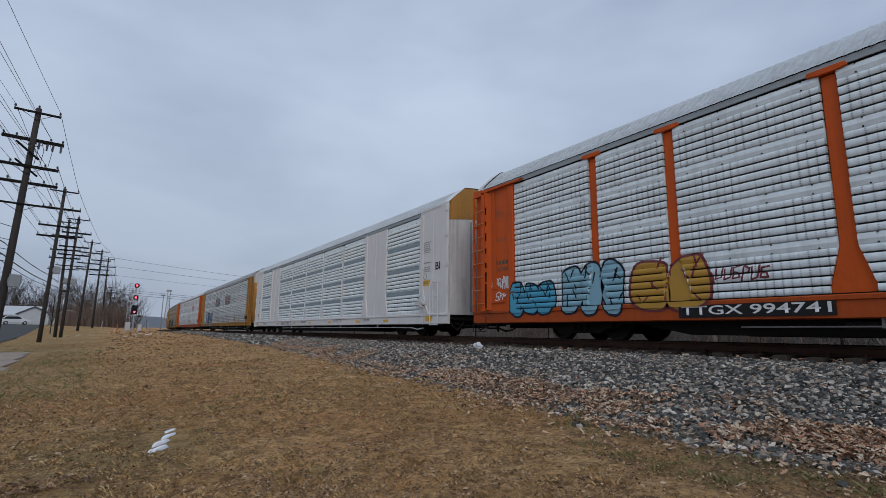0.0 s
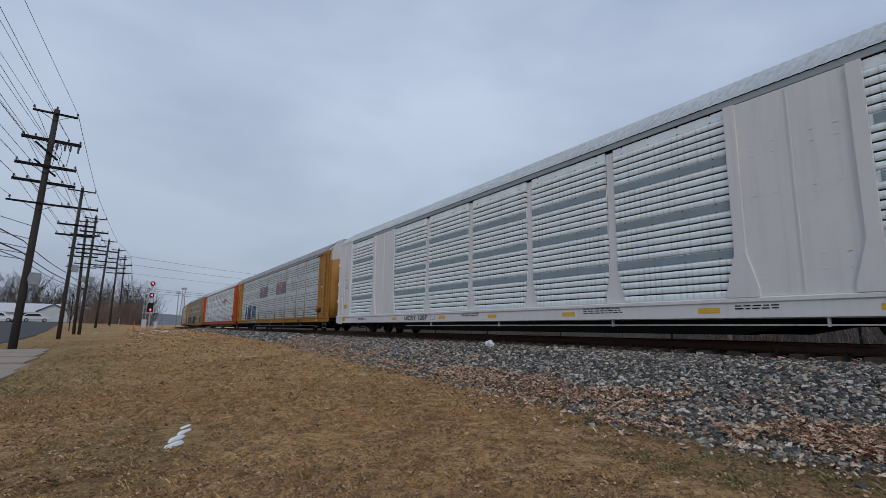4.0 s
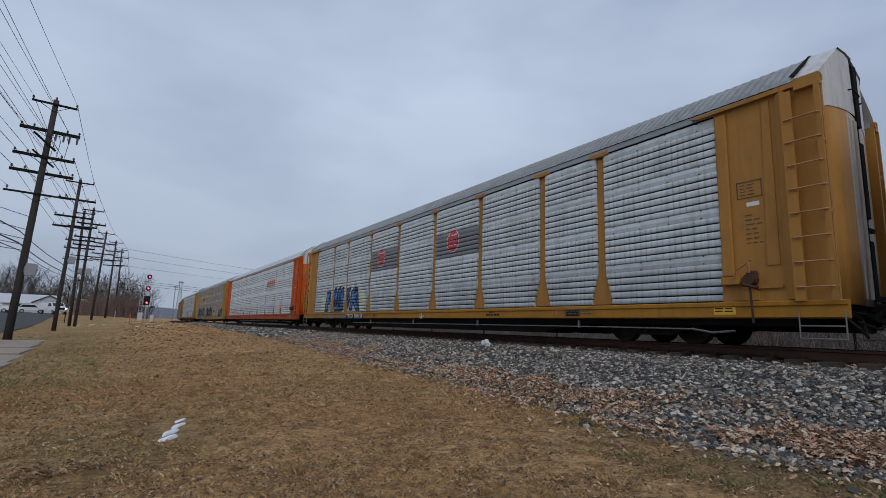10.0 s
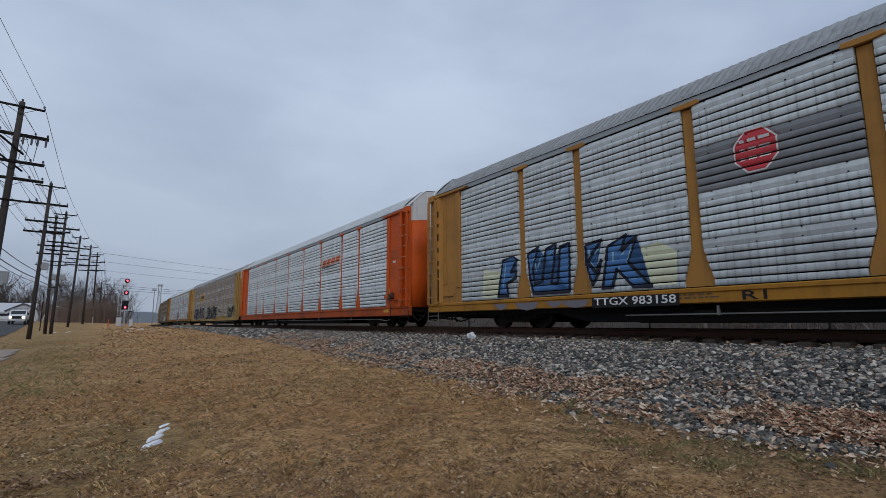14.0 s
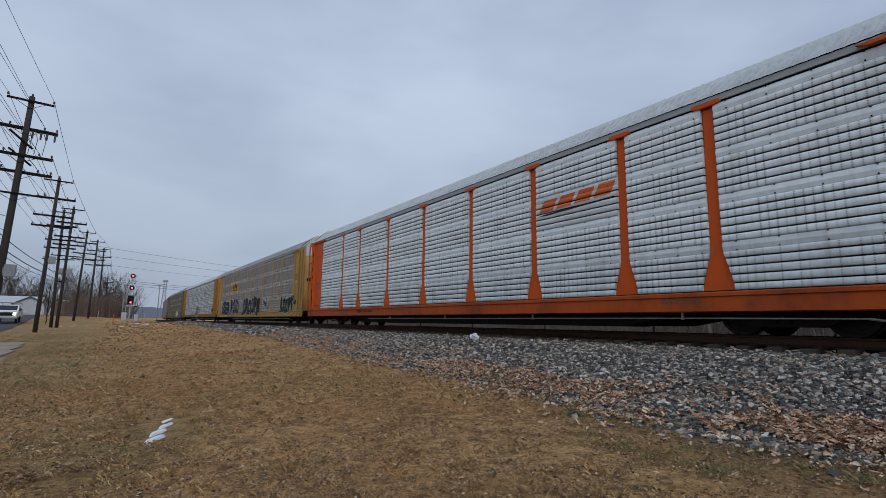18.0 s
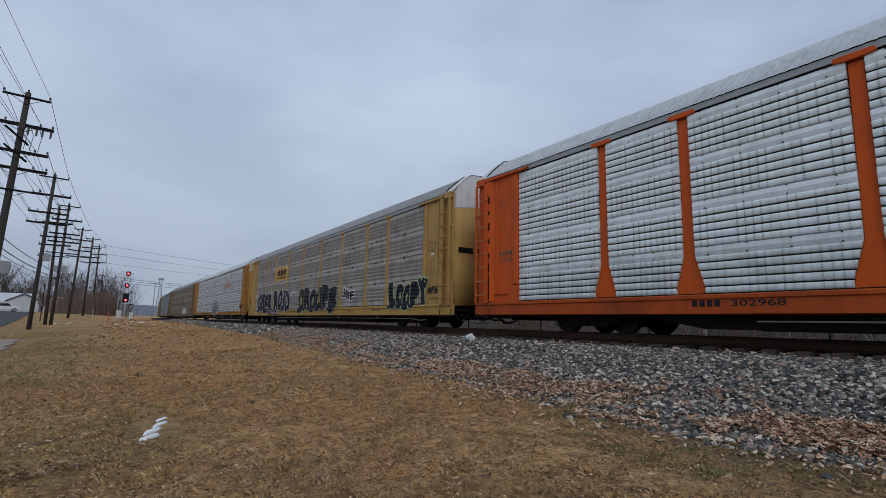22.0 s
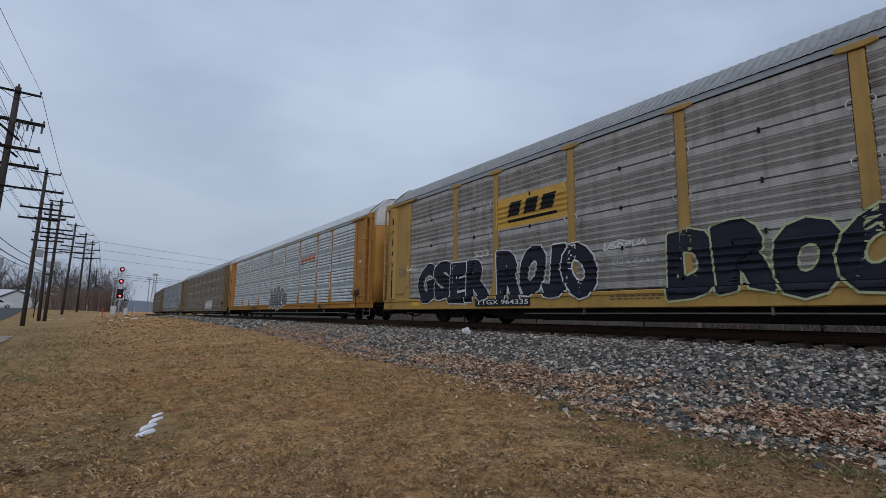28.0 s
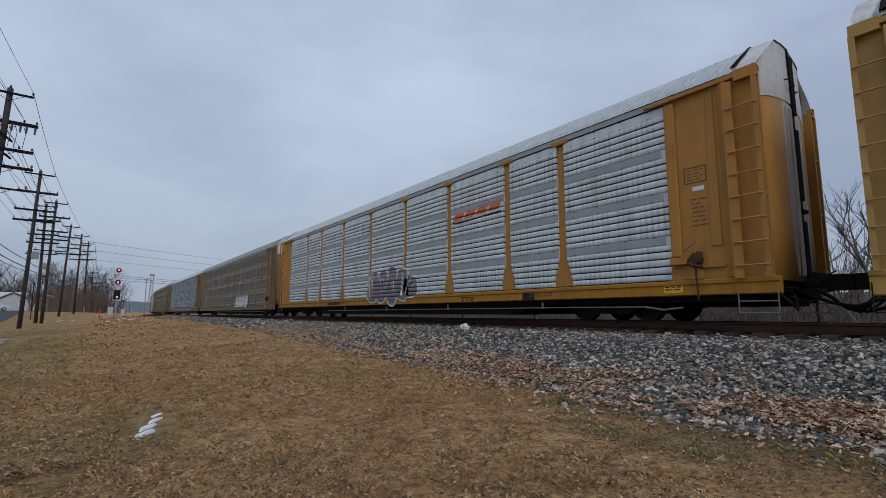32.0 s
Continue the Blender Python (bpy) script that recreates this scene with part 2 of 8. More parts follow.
def stone_single(name, colours):
    m = bpy.data.materials.new(name)
    n, l, p = nodes_of(m)
    g, r = n.new("ShaderNodeObjectInfo"), n.new("ShaderNodeValToRGB")
    r.color_ramp.interpolation = "CONSTANT"
    while len(r.color_ramp.elements) < len(colours):
        r.color_ramp.elements.new(0.5)
    for i, (e, c) in enumerate(zip(r.color_ramp.elements, colours)):
        e.position, e.color = i / len(colours), (*c, 1)
    l.new(g.outputs["Random"], r.inputs["Fac"])
    v = place_of(n, l)
    col = mixed(n, l, math_node(n, l, "MULTIPLY", noise_of(n, l, v, 50, 3), 0.4), r.outputs["Color"], (0.05, 0.05, 0.05))
    l.new(col, p.inputs["Base Color"])
    p.inputs["Roughness"].default_value = 0.85
    return m


STONE = [(0.036, 0.039, 0.04), (0.057, 0.061, 0.061), (0.078, 0.083, 0.083), (0.11, 0.113, 0.11), (0.047, 0.049, 0.049), (0.133, 0.132, 0.126), (0.09, 0.091, 0.089), (0.164, 0.157, 0.145),
         (0.25, 0.225, 0.195), (0.339, 0.312, 0.276), (0.498, 0.46, 0.409), (0.678, 0.62, 0.549), (0.064, 0.067, 0.065), (0.36, 0.27, 0.205), (0.119, 0.12, 0.115), (0.413, 0.378, 0.33)]
M = {
    "turf": grass_ground(),
    "blade": scattered("dry_grass_blades", [(0.53, 0.335, 0.175), (0.66, 0.46, 0.25), (0.37, 0.215, 0.108), (0.59, 0.405, 0.215), (0.24, 0.15, 0.072), (0.78, 0.59, 0.36), (0.48, 0.29, 0.142), (0.16, 0.098, 0.052), (0.46, 0.278, 0.138)], mottle=0.74),
    "blade_green": scattered("winter_green_blades", [(0.19, 0.185, 0.075), (0.26, 0.23, 0.10), (0.15, 0.15, 0.06), (0.34, 0.28, 0.14)]),
    "leaf": scattered("fallen_oak_leaves", [(0.50, 0.305, 0.19), (0.62, 0.44, 0.30), (0.31, 0.15, 0.09), (0.64, 0.50, 0.36), (0.53, 0.345, 0.22), (0.46, 0.235, 0.145), (0.70, 0.57, 0.43), (0.20, 0.115, 0.07)]),
    "leaf_dry": scattered("dry_brown_leaves", [(0.30, 0.185, 0.105), (0.19, 0.115, 0.065), (0.44, 0.30, 0.18), (0.11, 0.065, 0.04), (0.36, 0.215, 0.12), (0.25, 0.13, 0.075)]),
    "crumb": scattered("broken_leaf_bits", [(0.58, 0.42, 0.26), (0.20, 0.125, 0.07), (0.40, 0.25, 0.13), (0.09, 0.06, 0.036), (0.48, 0.32, 0.18), (0.27, 0.165, 0.09), (0.13, 0.085, 0.05), (0.64, 0.49, 0.33), (0.33, 0.19, 0.105)]),
    "stone": scattered("grey_ballast_stone", STONE, 0.85),
    "stone_one": stone_single("grey_ballast_piece", STONE),
    "litter": surface("woodland_leaf_litter", (0.12, 0.098, 0.082), 0.95, vary=0.5, scale=0.8, fine=14, bump=0.8, grime=0.4, dirt=(0.04, 0.034, 0.03)),
    # base far darker than the stones: shade of their gaps put into the colour
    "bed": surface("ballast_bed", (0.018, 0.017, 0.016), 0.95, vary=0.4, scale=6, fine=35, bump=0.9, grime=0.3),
    "rail": surface("rusty_rail_steel", (0.085, 0.048, 0.034), 0.7, 0.3, grime=0.5, dirt=(0.03, 0.02, 0.016)),
    "railtop": surface("worn_rail_head", (0.16, 0.14, 0.13), 0.35, 0.8, grime=0.2),
    "tie": surface("weathered_tie_wood", (0.075, 0.06, 0.05), 0.9, vary=0.35, scale=8, stretch=(0.3, 3, 3), bump=0.5),
    "asphalt": surface("worn_asphalt", (0.045, 0.045, 0.046), 0.95, vary=0.3, scale=0.7, fine=120, bump=0.4, dirt=(0.1, 0.1, 0.1)),
    "concrete": surface("pale_concrete", (0.31, 0.245, 0.195), 0.9, vary=0.2, scale=1.6, fine=70, bump=0.3, grime=0.4, dirt=(0.13, 0.11, 0.09)),
    "line": surface("worn_white_paint", (0.55, 0.55, 0.54), 0.8, grime=0.4, dirt=(0.1, 0.1, 0.1)),
    "snow": surface("old_snow", (0.80, 0.83, 0.88), 0.8, vary=0.06, scale=12, fine=50, bump=0.5, grime=0.15, dirt=(0.4, 0.38, 0.35)),
    "galv": sheet_steel("bright_galvanised_sheet", (0.75, 0.82, 0.85), holes=0.7, grime=0.18, streak=0.22),
    "galv_white": sheet_steel("white_coated_sheet", (0.80, 0.875, 0.905), holes=0.35, grime=0.08, streak=0.12, metal=0.1),
    "galv_worn": sheet_steel("weathered_galvanised_sheet", (0.60, 0.66, 0.68), grime=0.3, streak=0.4),
    # the shade inside the wall slots, put in as a dark colour
    "slot_shade": surface("painted_slot_shade", (0.055, 0.065, 0.074), 0.8, vary=0.3, grime=0.2),
    # two sheets for the bottom row, with a darker base than the rows above
    "galv_low": sheet_steel("dark_lower_sheet", (0.50, 0.54, 0.555), holes=0.6, grime=0.5, streak=0.4),
    "galv_lower": sheet_steel("mid_dark_lower_sheet", (0.64, 0.70, 0.72), holes=0.65, grime=0.35, streak=0.35),
    "galv_plain": sheet_steel("plain_pale_sheet", (0.60, 0.64, 0.66), holes=0, grime=0.25),
    "galv_dark": sheet_steel("dull_grey_sheet", (0.22, 0.235, 0.25), holes=0.3, grime=0.3),
    "galv_dirty": sheet_steel("grimy_grey_sheet", (0.44, 0.425, 0.405), holes=0.15, grime=0.6, dirt=(0.13, 0.105, 0.085), streak=0.55, metal=0.2, rough=0.6),
    "galv_tan": sheet_steel("tan_grey_sheet", (0.27, 0.25, 0.21), holes=0.2, grime=0.5, dirt=(0.16, 0.13, 0.10), streak=0.5, metal=0.15, rough=0.6),
    "galv_blue": sheet_steel("blue_grey_sheet", (0.29, 0.34, 0.38), holes=0.3, grime=0.3, streak=0.3),
    "band_pale": surface("pale_grey_band", (0.29, 0.325, 0.345), 0.55, grime=0.25),
    "band": surface("slate_grey_band", (0.235, 0.30, 0.335), 0.6, grime=0.15),
    "roof": sheet_steel("galvanised_roof_sheet", (0.50, 0.535, 0.56), holes=0, grime=0.35, streak=0.3),
    "roof_worn": sheet_steel("weathered_roof_sheet", (0.29, 0.305, 0.315), holes=0, grime=0.5, streak=0.5),
    "orange": surface("weathered_orange_paint", (0.56, 0.088, 0.009), 0.55, vary=0.12, scale=1.2, grime=0.4, dirt=(0.16, 0.05, 0.025), streak=0.3, bump=0.08),
    "yellow": surface("weathered_ochre_paint", (0.40, 0.195, 0.045), 0.6, vary=0.14, scale=1.2, grime=0.45, dirt=(0.15, 0.085, 0.035), streak=0.35, bump=0.08),
    "lemon": surface("faded_yellow_paint", (0.42, 0.265, 0.085), 0.6, vary=0.16, scale=1.0, grime=0.5, dirt=(0.19, 0.12, 0.045), streak=0.4, bump=0.08),
    "ochre_sill": surface("dirty_ochre_sill", (0.38, 0.175, 0.022), 0.65, vary=0.2, scale=1.4, grime=0.5, dirt=(0.10, 0.055, 0.022), streak=0.3),
    "orange_sill": surface("dirty_orange_sill", (0.40, 0.07, 0.011), 0.6, vary=0.25, scale=1.0, grime=0.75, dirt=(0.10, 0.028, 0.014), streak=0.3),
    "lemon_sill": surface("dirty_yellow_sill", (0.45, 0.275, 0.075), 0.65, vary=0.2, scale=1.4, grime=0.5, dirt=(0.12, 0.07, 0.03), streak=0.35),
    # dirty ochre of the far cars, greyed: distance haze painted into it
    "hazed_ochre": surface("ochre_paint_with_haze", (0.20, 0.15, 0.085), 0.65, vary=0.14, scale=1.0, grime=0.55, dirt=(0.12, 0.085, 0.05), streak=0.45, bump=0.08),
    "white": surface("off_white_paint", (0.68, 0.665, 0.66), 0.5, vary=0.05, scale=1.5, grime=0.12, dirt=(0.33, 0.32, 0.31), streak=0.2, bump=0.05),
    "endwhite": surface("stained_white_paint", (0.58, 0.58, 0.58), 0.6, vary=0.1, scale=1.5, grime=0.4, dirt=(0.2, 0.17, 0.13), streak=0.45),
    "enddirty": surface("dirty_pale_door_paint", (0.42, 0.37, 0.32), 0.65, vary=0.2, scale=1.5, grime=0.5, dirt=(0.2, 0.12, 0.07), streak=0.5),
    "emblem_yellow": surface("bright_yellow_panel_paint", (0.60, 0.36, 0.06), 0.6, vary=0.1, grime=0.3, dirt=(0.25, 0.15, 0.05)),
    "label_yellow": surface("yellow_decal", (0.70, 0.40, 0.03), 0.5, vary=0.05, grime=0.15),
    "black": surface("black_underframe", (0.009, 0.0085, 0.008), 0.9, vary=0.4, grime=0.4, dirt=(0.02, 0.016, 0.013)),
    "truck": surface("grimy_truck_iron", (0.02, 0.017, 0.015), 0.85, vary=0.4, grime=0.5, dirt=(0.04, 0.03, 0.024)),
    "wheel": surface("dull_wheel_steel", (0.03, 0.025, 0.022), 0.7, 0.3, grime=0.4),
    # worn orange-tan, paler than the end paint: the rungs' highlight is in the colour
    "rung": surface("worn_steel_with_highlight", (0.44, 0.21, 0.10), 0.5, 0.2, grime=0.4),
    "pipe": surface("pale_pipe_paint", (0.17, 0.165, 0.16), 0.6, grime=0.5),
    "blackpaint": surface("black_paint", (0.018, 0.018, 0.019), 0.5, grime=0.2, dirt=(0.06, 0.055, 0.05)),
    "stencil": surface("faded_dark_stencil", (0.10, 0.065, 0.035), 0.6, grime=0.2),
    "whitepaint": surface("white_spray_paint", (0.68, 0.69, 0.70), 0.6, grime=0.25, dirt=(0.35, 0.33, 0.3)),
    "creampaint": surface("cream_spray_paint", (0.60, 0.62, 0.44), 0.6, grime=0.25, dirt=(0.3, 0.3, 0.22)),
    "limepaint": surface("pale_lime_spray_paint", (0.46, 0.50, 0.28), 0.6, grime=0.25, dirt=(0.2, 0.2, 0.12)),
    "cyanpaint": surface("sky_blue_spray_paint", (0.06, 0.33, 0.50), 0.6, grime=0.2, dirt=(0.05, 0.15, 0.2)),
    "palecyan": surface("pale_blue_spray_paint", (0.22, 0.42, 0.52), 0.6, grime=0.2),
    "bluepaint": surface("blue_spray_paint", (0.055, 0.17, 0.40), 0.6, grime=0.2),
    "goldpaint": surface("gold_spray_paint", (0.46, 0.25, 0.03), 0.6, grime=0.2),
    "maroonpaint": surface("maroon_spray_paint", (0.15, 0.02, 0.03), 0.6, grime=0.1),
    "greypaint": surface("grey_spray_paint", (0.17, 0.16, 0.18), 0.6, grime=0.2),
    "navypaint": surface("dark_navy_paint", (0.02, 0.022, 0.035), 0.6, grime=0.2),
    "red": surface("red_emblem_paint", (0.50, 0.03, 0.04), 0.5, grime=0.15),
    "rust": surface("rust_red_lettering", (0.40, 0.09, 0.03), 0.6, grime=0.2),
    "logo_orange": surface("orange_emblem_paint", (0.60, 0.12, 0.02), 0.5, grime=0.1),
    "pole": surface("weathered_pole_wood", (0.058, 0.051, 0.048), 0.9, vary=0.35, scale=5, stretch=(3, 3, 0.3), bump=0.5, grime=0.4, dirt=(0.05, 0.04, 0.035)),
    "arm": surface("dark_crossarm_wood", (0.013, 0.012, 0.012), 0.9, vary=0.3, scale=6),
    "insulator": surface("grey_porcelain", (0.07, 0.07, 0.075), 0.35),
    "box": surface("grey_steel_box", (0.27, 0.29, 0.31), 0.6, vary=0.1),
    "wire": plain("black_cable", (0.02, 0.02, 0.022), 0.6),
    "mast": surface("silver_mast_paint", (0.42, 0.43, 0.44), 0.5, 0.3),
    "bark": surface("grey_brown_bark", (0.17, 0.15, 0.135), 0.95, vary=0.4, scale=6, bump=0.5),
    "twig": surface("dark_twigs", (0.085, 0.065, 0.055), 0.95, vary=0.3),
    "undergrowth": surface("dark_undergrowth", (0.15, 0.135, 0.125), 0.95, vary=0.5),
    "brush": surface("reddish_brush_twigs", (0.19, 0.14, 0.115), 0.95, vary=0.4),
    # distance haze is mixed into the hill's base colour
    "hill": surface("haze_tinted_hill", (0.13, 0.145, 0.17), 1.0, vary=0.2, scale=0.02, fine=0.3, bump=0),
    "wall_white": surface("white_building_siding", (0.52, 0.53, 0.54), 0.7, vary=0.06, scale=0.4, grime=0.15),
    "wall_red": surface("red_barn_siding", (0.30, 0.18, 0.15), 0.8, vary=0.15, scale=0.5),
    "roof_dark": surface("dark_grey_roofing", (0.10, 0.105, 0.11), 0.85, vary=0.2, scale=0.8),
    "roof_pale": surface("pale_grey_roofing", (0.50, 0.51, 0.53), 0.7, vary=0.08, scale=0.3, grime=0.1),
    "glass": plain("dark_window_glass", (0.02, 0.025, 0.03), 0.08),
    "carpaint": plain("white_car_paint", (0.70, 0.71, 0.73), 0.25),
    "tyre": surface("black_tyre", (0.02, 0.02, 0.02), 0.9),
    "headlamp": plain("lit_headlamp", (0.9, 0.85, 0.75), 0.2, emit=(1.0, 0.86, 0.62), strength=7.0),
    "redlamp": plain("lit_red_signal", (0.5, 0.02, 0.03), 0.3, emit=(1.0, 0.05, 0.09), strength=7.0),
    "orangepost": surface("orange_marker_plastic", (0.55, 0.13, 0.05), 0.6),
}

# ======== mesh helpers ========
for glossy in ("orange", "orange_sill", "yellow", "ochre_sill", "lemon", "lemon_sill", "hazed_ochre"):
    for nd in M[glossy].node_tree.nodes:
        if nd.type == "BSDF_PRINCIPLED":
            nd.inputs["Specular IOR Level"].default_value = 0.22
for dull in ("blackpaint", "navypaint", "black", "truck", "wheel", "rail", "tie", "bed", "litter", "undergrowth", "twig", "bark", "brush", "pole", "arm"):
    for nd in M[dull].node_tree.nodes:
        if nd.type == "BSDF_PRINCIPLED":
            nd.inputs["Specular IOR Level"].default_value = 0.12


def box(bm, x0, x1, y0, y1, z0, z1):
    vs = [bm.verts.new((x, y, z)) for x in (x0, x1) for y in (y0, y1) for z in (z0, z1)]
    for f in ((0, 1, 3, 2), (4, 6, 7, 5), (0, 4, 5, 1), (2, 3, 7, 6), (0, 2, 6, 4), (1, 5, 7, 3)):
        bm.faces.new([vs[i] for i in f])


def soft_box(bm, x0, x1, y0, y1, z0, z1, r):
    b = bmesh.new()
    box(b, x0, x1, y0, y1, z0, z1)
    bmesh.ops.bevel(b, geom=b.edges[:], offset=r, segments=2, affect="EDGES", profile=0.5)
    merge(bm, b)


def merge(bm, other):
    other.verts.index_update()
    vs = [bm.verts.new(v.co) for v in other.verts]
    for f in other.faces:
        bm.faces.new([vs[v.index] for v in f.verts])
    other.free()


def prism(bm, pts, axis, a, b):
    """A polygon given in the two other axes, drawn out along axis from a to b."""
    def put(p, t):
        return {"x": (t, p[0], p[1]), "y": (p[0], t, p[1]), "z": (p[0], p[1], t)}[axis]
    lo, hi = [bm.verts.new(put(p, a)) for p in pts], [bm.verts.new(put(p, b)) for p in pts]
    bm.faces.new(lo), bm.faces.new(hi[::-1])
    for i in range(len(pts)):
        j = (i + 1) % len(pts)
        bm.faces.new((lo[i], lo[j], hi[j], hi[i]))


def tube(bm, pts, r0, r1=None, n=6, caps=True):
    """A round bar through the points, tapering from r0 to r1."""
    r1 = r0 if r1 is None else r1
    pts, rings = [Vector(p) for p in pts], []
    for i, p in enumerate(pts):
        d = (pts[min(i + 1, len(pts) - 1)] - pts[max(i - 1, 0)]).normalized()
        u = d.cross(Vector((0, 0, 1)) if abs(d.z) < 0.9 else Vector((1, 0, 0))).normalized()
        w, r = d.cross(u), r0 + (r1 - r0) * i / max(1, len(pts) - 1)
        rings.append([bm.verts.new(p + r * (math.cos(2 * math.pi * k / n) * u + math.sin(2 * math.pi * k / n) * w)) for k in range(n)])
    for a, b in zip(rings, rings[1:]):
        for k in range(n):
            bm.faces.new((a[k], a[(k + 1) % n], b[(k + 1) % n], b[k]))
    if caps:
        bm.faces.new(rings[0][::-1]), bm.faces.new(rings[-1])


def mesh_of(name, bm, material, smooth=False, fix=True):
    if fix:
        bmesh.ops.recalc_face_normals(bm, faces=bm.faces)
    me = bpy.data.meshes.new(name)
    bm.to_mesh(me)
    bm.free()
    me.materials.append(material)
    if smooth:
        me.shade_smooth()
    return me


def place(name, me, parent, m=None, label=""):
    """One object on a mesh that may be shared, as a part of parent."""
    ob = new(name, me)
    ob.parent = parent
    if m is not None:
        ob.matrix_basis = m
    return tagged(ob, label) if label else ob


def part(name, bm, material, parent, label="", smooth=False):
    return place(name, mesh_of(name, bm, material, smooth), parent, None, label)


def thing(name, m, label, category, group="", kind=""):
    ob = new(name)
    ob.empty_display_size = 0.3
    ob.matrix_basis = m
    return tagged(ob, label, category, group, kind)


def raw_mesh(name, verts, faces, material, smooth=False):
    me = bpy.data.meshes.new(name)
    me.from_pydata(verts, [], faces)
    me.materials.append(material)
    if smooth:
        me.shade_smooth()
    return me

# ======== the lie of the land and the track ========
TRACK_X, CURVE_Y, CURVE_R = 10.90, 92.0, 760.0


def bend(y):
    """How far the track has swung to the right at y: straight first, then a wide curve."""
    return max(0.0, y - CURVE_Y) ** 2 / (2 * CURVE_R)


def steps(y, table):
    for (a, u), (b, v) in zip(table, table[1:]):
        if y <= b:
            k = min(1.0, max(0.0, (y - a) / (b - a)))
            return u + (v - u) * k
    return table[-1][1]


def toe_x(y):
    return steps(y, ((-60, 6.0), (0.5, 5.9), (3, 5.5), (8, 5.7), (20, 6.5), (55, 7.2), (200, 7.6))) + bend(y)


def toe_z(y):
    return steps(y, ((-60, -1.05), (3, -0.98), (8, -0.90), (20, -0.72), (55, -0.36), (110, -0.28), (400, -0.3)))


def low_z(y):
    return steps(y, ((-60, -1.35), (0, -1.33), (30, -1.14), (60, -0.98), (76, -0.62), (92, -0.05), (112, 0.42), (150, 0.85), (600, 1.2)))


def ground_z(x, y):
    """Height of the turf: low along the poles, rising to the foot of the ballast, and a ditch beyond the track."""
    tx, tz, lz = toe_x(y), toe_z(y), low_z(y)
    if x <= tx:
        k = min(1.0, max(0.0, (x + 3.5) / (tx + 3.5)))
        z = lz + (tz - lz) * k * k * (3 - 2 * k)
        if y < 70:
            z += 0.05 * noise.noise((x * 0.35, y * 0.35, 0)) + 0.025 * noise.noise((x * 1.3, y * 1.3, 3))
        return z
    c = TRACK_X + bend(y)
    if x < c + 1.7:
        return tz - 0.02 + (-0.62 - tz) * min(1.0, (x - tx) / (c - 1.75 - tx))
    bank = min(2.6, max(0.0, x - c - 8.0) * 0.13) if y < 260 else 0.0
    return -0.62 - 0.43 * min(1.0, (x - c - 1.7) / 3.0) + bank


def spread(lo, hi, near, far, middle):
    """Grid lines, close together about the middle and wider away from it."""
    out = [middle]
    while out[-1] < hi:
        out.append(out[-1] + near + (far - near) * min(1, ((out[-1] - middle) / (hi - middle))) ** 1.1)
    v = middle
    while v > lo:
        v -= near + (far - near) * min(1, ((middle - v) / (middle - lo))) ** 1.1
        out.insert(0, v)
    return out


def sheet(name, xs, ys, height, material):
    verts = [(x, y, height(x, y)) for y in ys for x in xs]
    w = len(xs)
    faces = [(j * w + i, j * w + i + 1, (j + 1) * w + i + 1, (j + 1) * w + i) for j in range(len(ys) - 1) for i in range(w - 1)]
    return new(name, raw_mesh(name, verts, faces, material, True))


ground = sheet("ground", spread(-2500, 2500, 0.4, 420, 3.0), spread(-300, 3600, 0.4, 420, 9.0), ground_z, M["turf"])
ground.data.materials.append(M["litter"])
for f in ground.data.polygons:
    if TRACK_X + 5 + bend(f.center.y) < f.center.x < 160 and f.center.y < 300:
        f.material_index = 1
tagged(ground, "dormant straw-brown turf rising to the railway bank", "ground", kind="structure")


def bed_z(u, y):
    """Top of the ballast at u from 0 at the near foot to 1 at the far foot."""
    c = TRACK_X + bend(y)
    w = [(toe_x(y) - 0.35, toe_z(y) - 0.06), (toe_x(y) + 0.9, toe_z(y) + 0.20), (c - 1.95, -0.38), (c - 1.45, -0.285), (c + 1.45, -0.285), (c + 1.95, -0.38), (c + 4.4, -1.1)]
    i = min(5, int(u))
    (x0, z0), (x1, z1) = w[i], w[i + 1]
    return x0 + (x1 - x0) * (u - i), z0 + (z1 - z0) * (u - i)


bed_rows = [-40 + 1.0 * k for k in range(80)] + [40 + 4.0 * k for k in range(60)]
us = [k / 5 for k in range(31)]
bverts = [(*bed_z(u, y)[:1], y, bed_z(u, y)[1] + 0.03 * noise.noise((u * 3, y * 0.9, 1))) for y in bed_rows for u in us]
nb = len(us)
bfaces = [(j * nb + i, j * nb + i + 1, (j + 1) * nb + i + 1, (j + 1) * nb + i) for j in range(len(bed_rows) - 1) for i in range(nb - 1)]
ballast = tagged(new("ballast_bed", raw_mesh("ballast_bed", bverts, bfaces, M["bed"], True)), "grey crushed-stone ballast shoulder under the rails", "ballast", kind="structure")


def along(y):
    """Centre and heading of the track at y."""
    return TRACK_X + bend(y), math.atan2(max(0.0, y - CURVE_Y) / CURVE_R, 1.0)


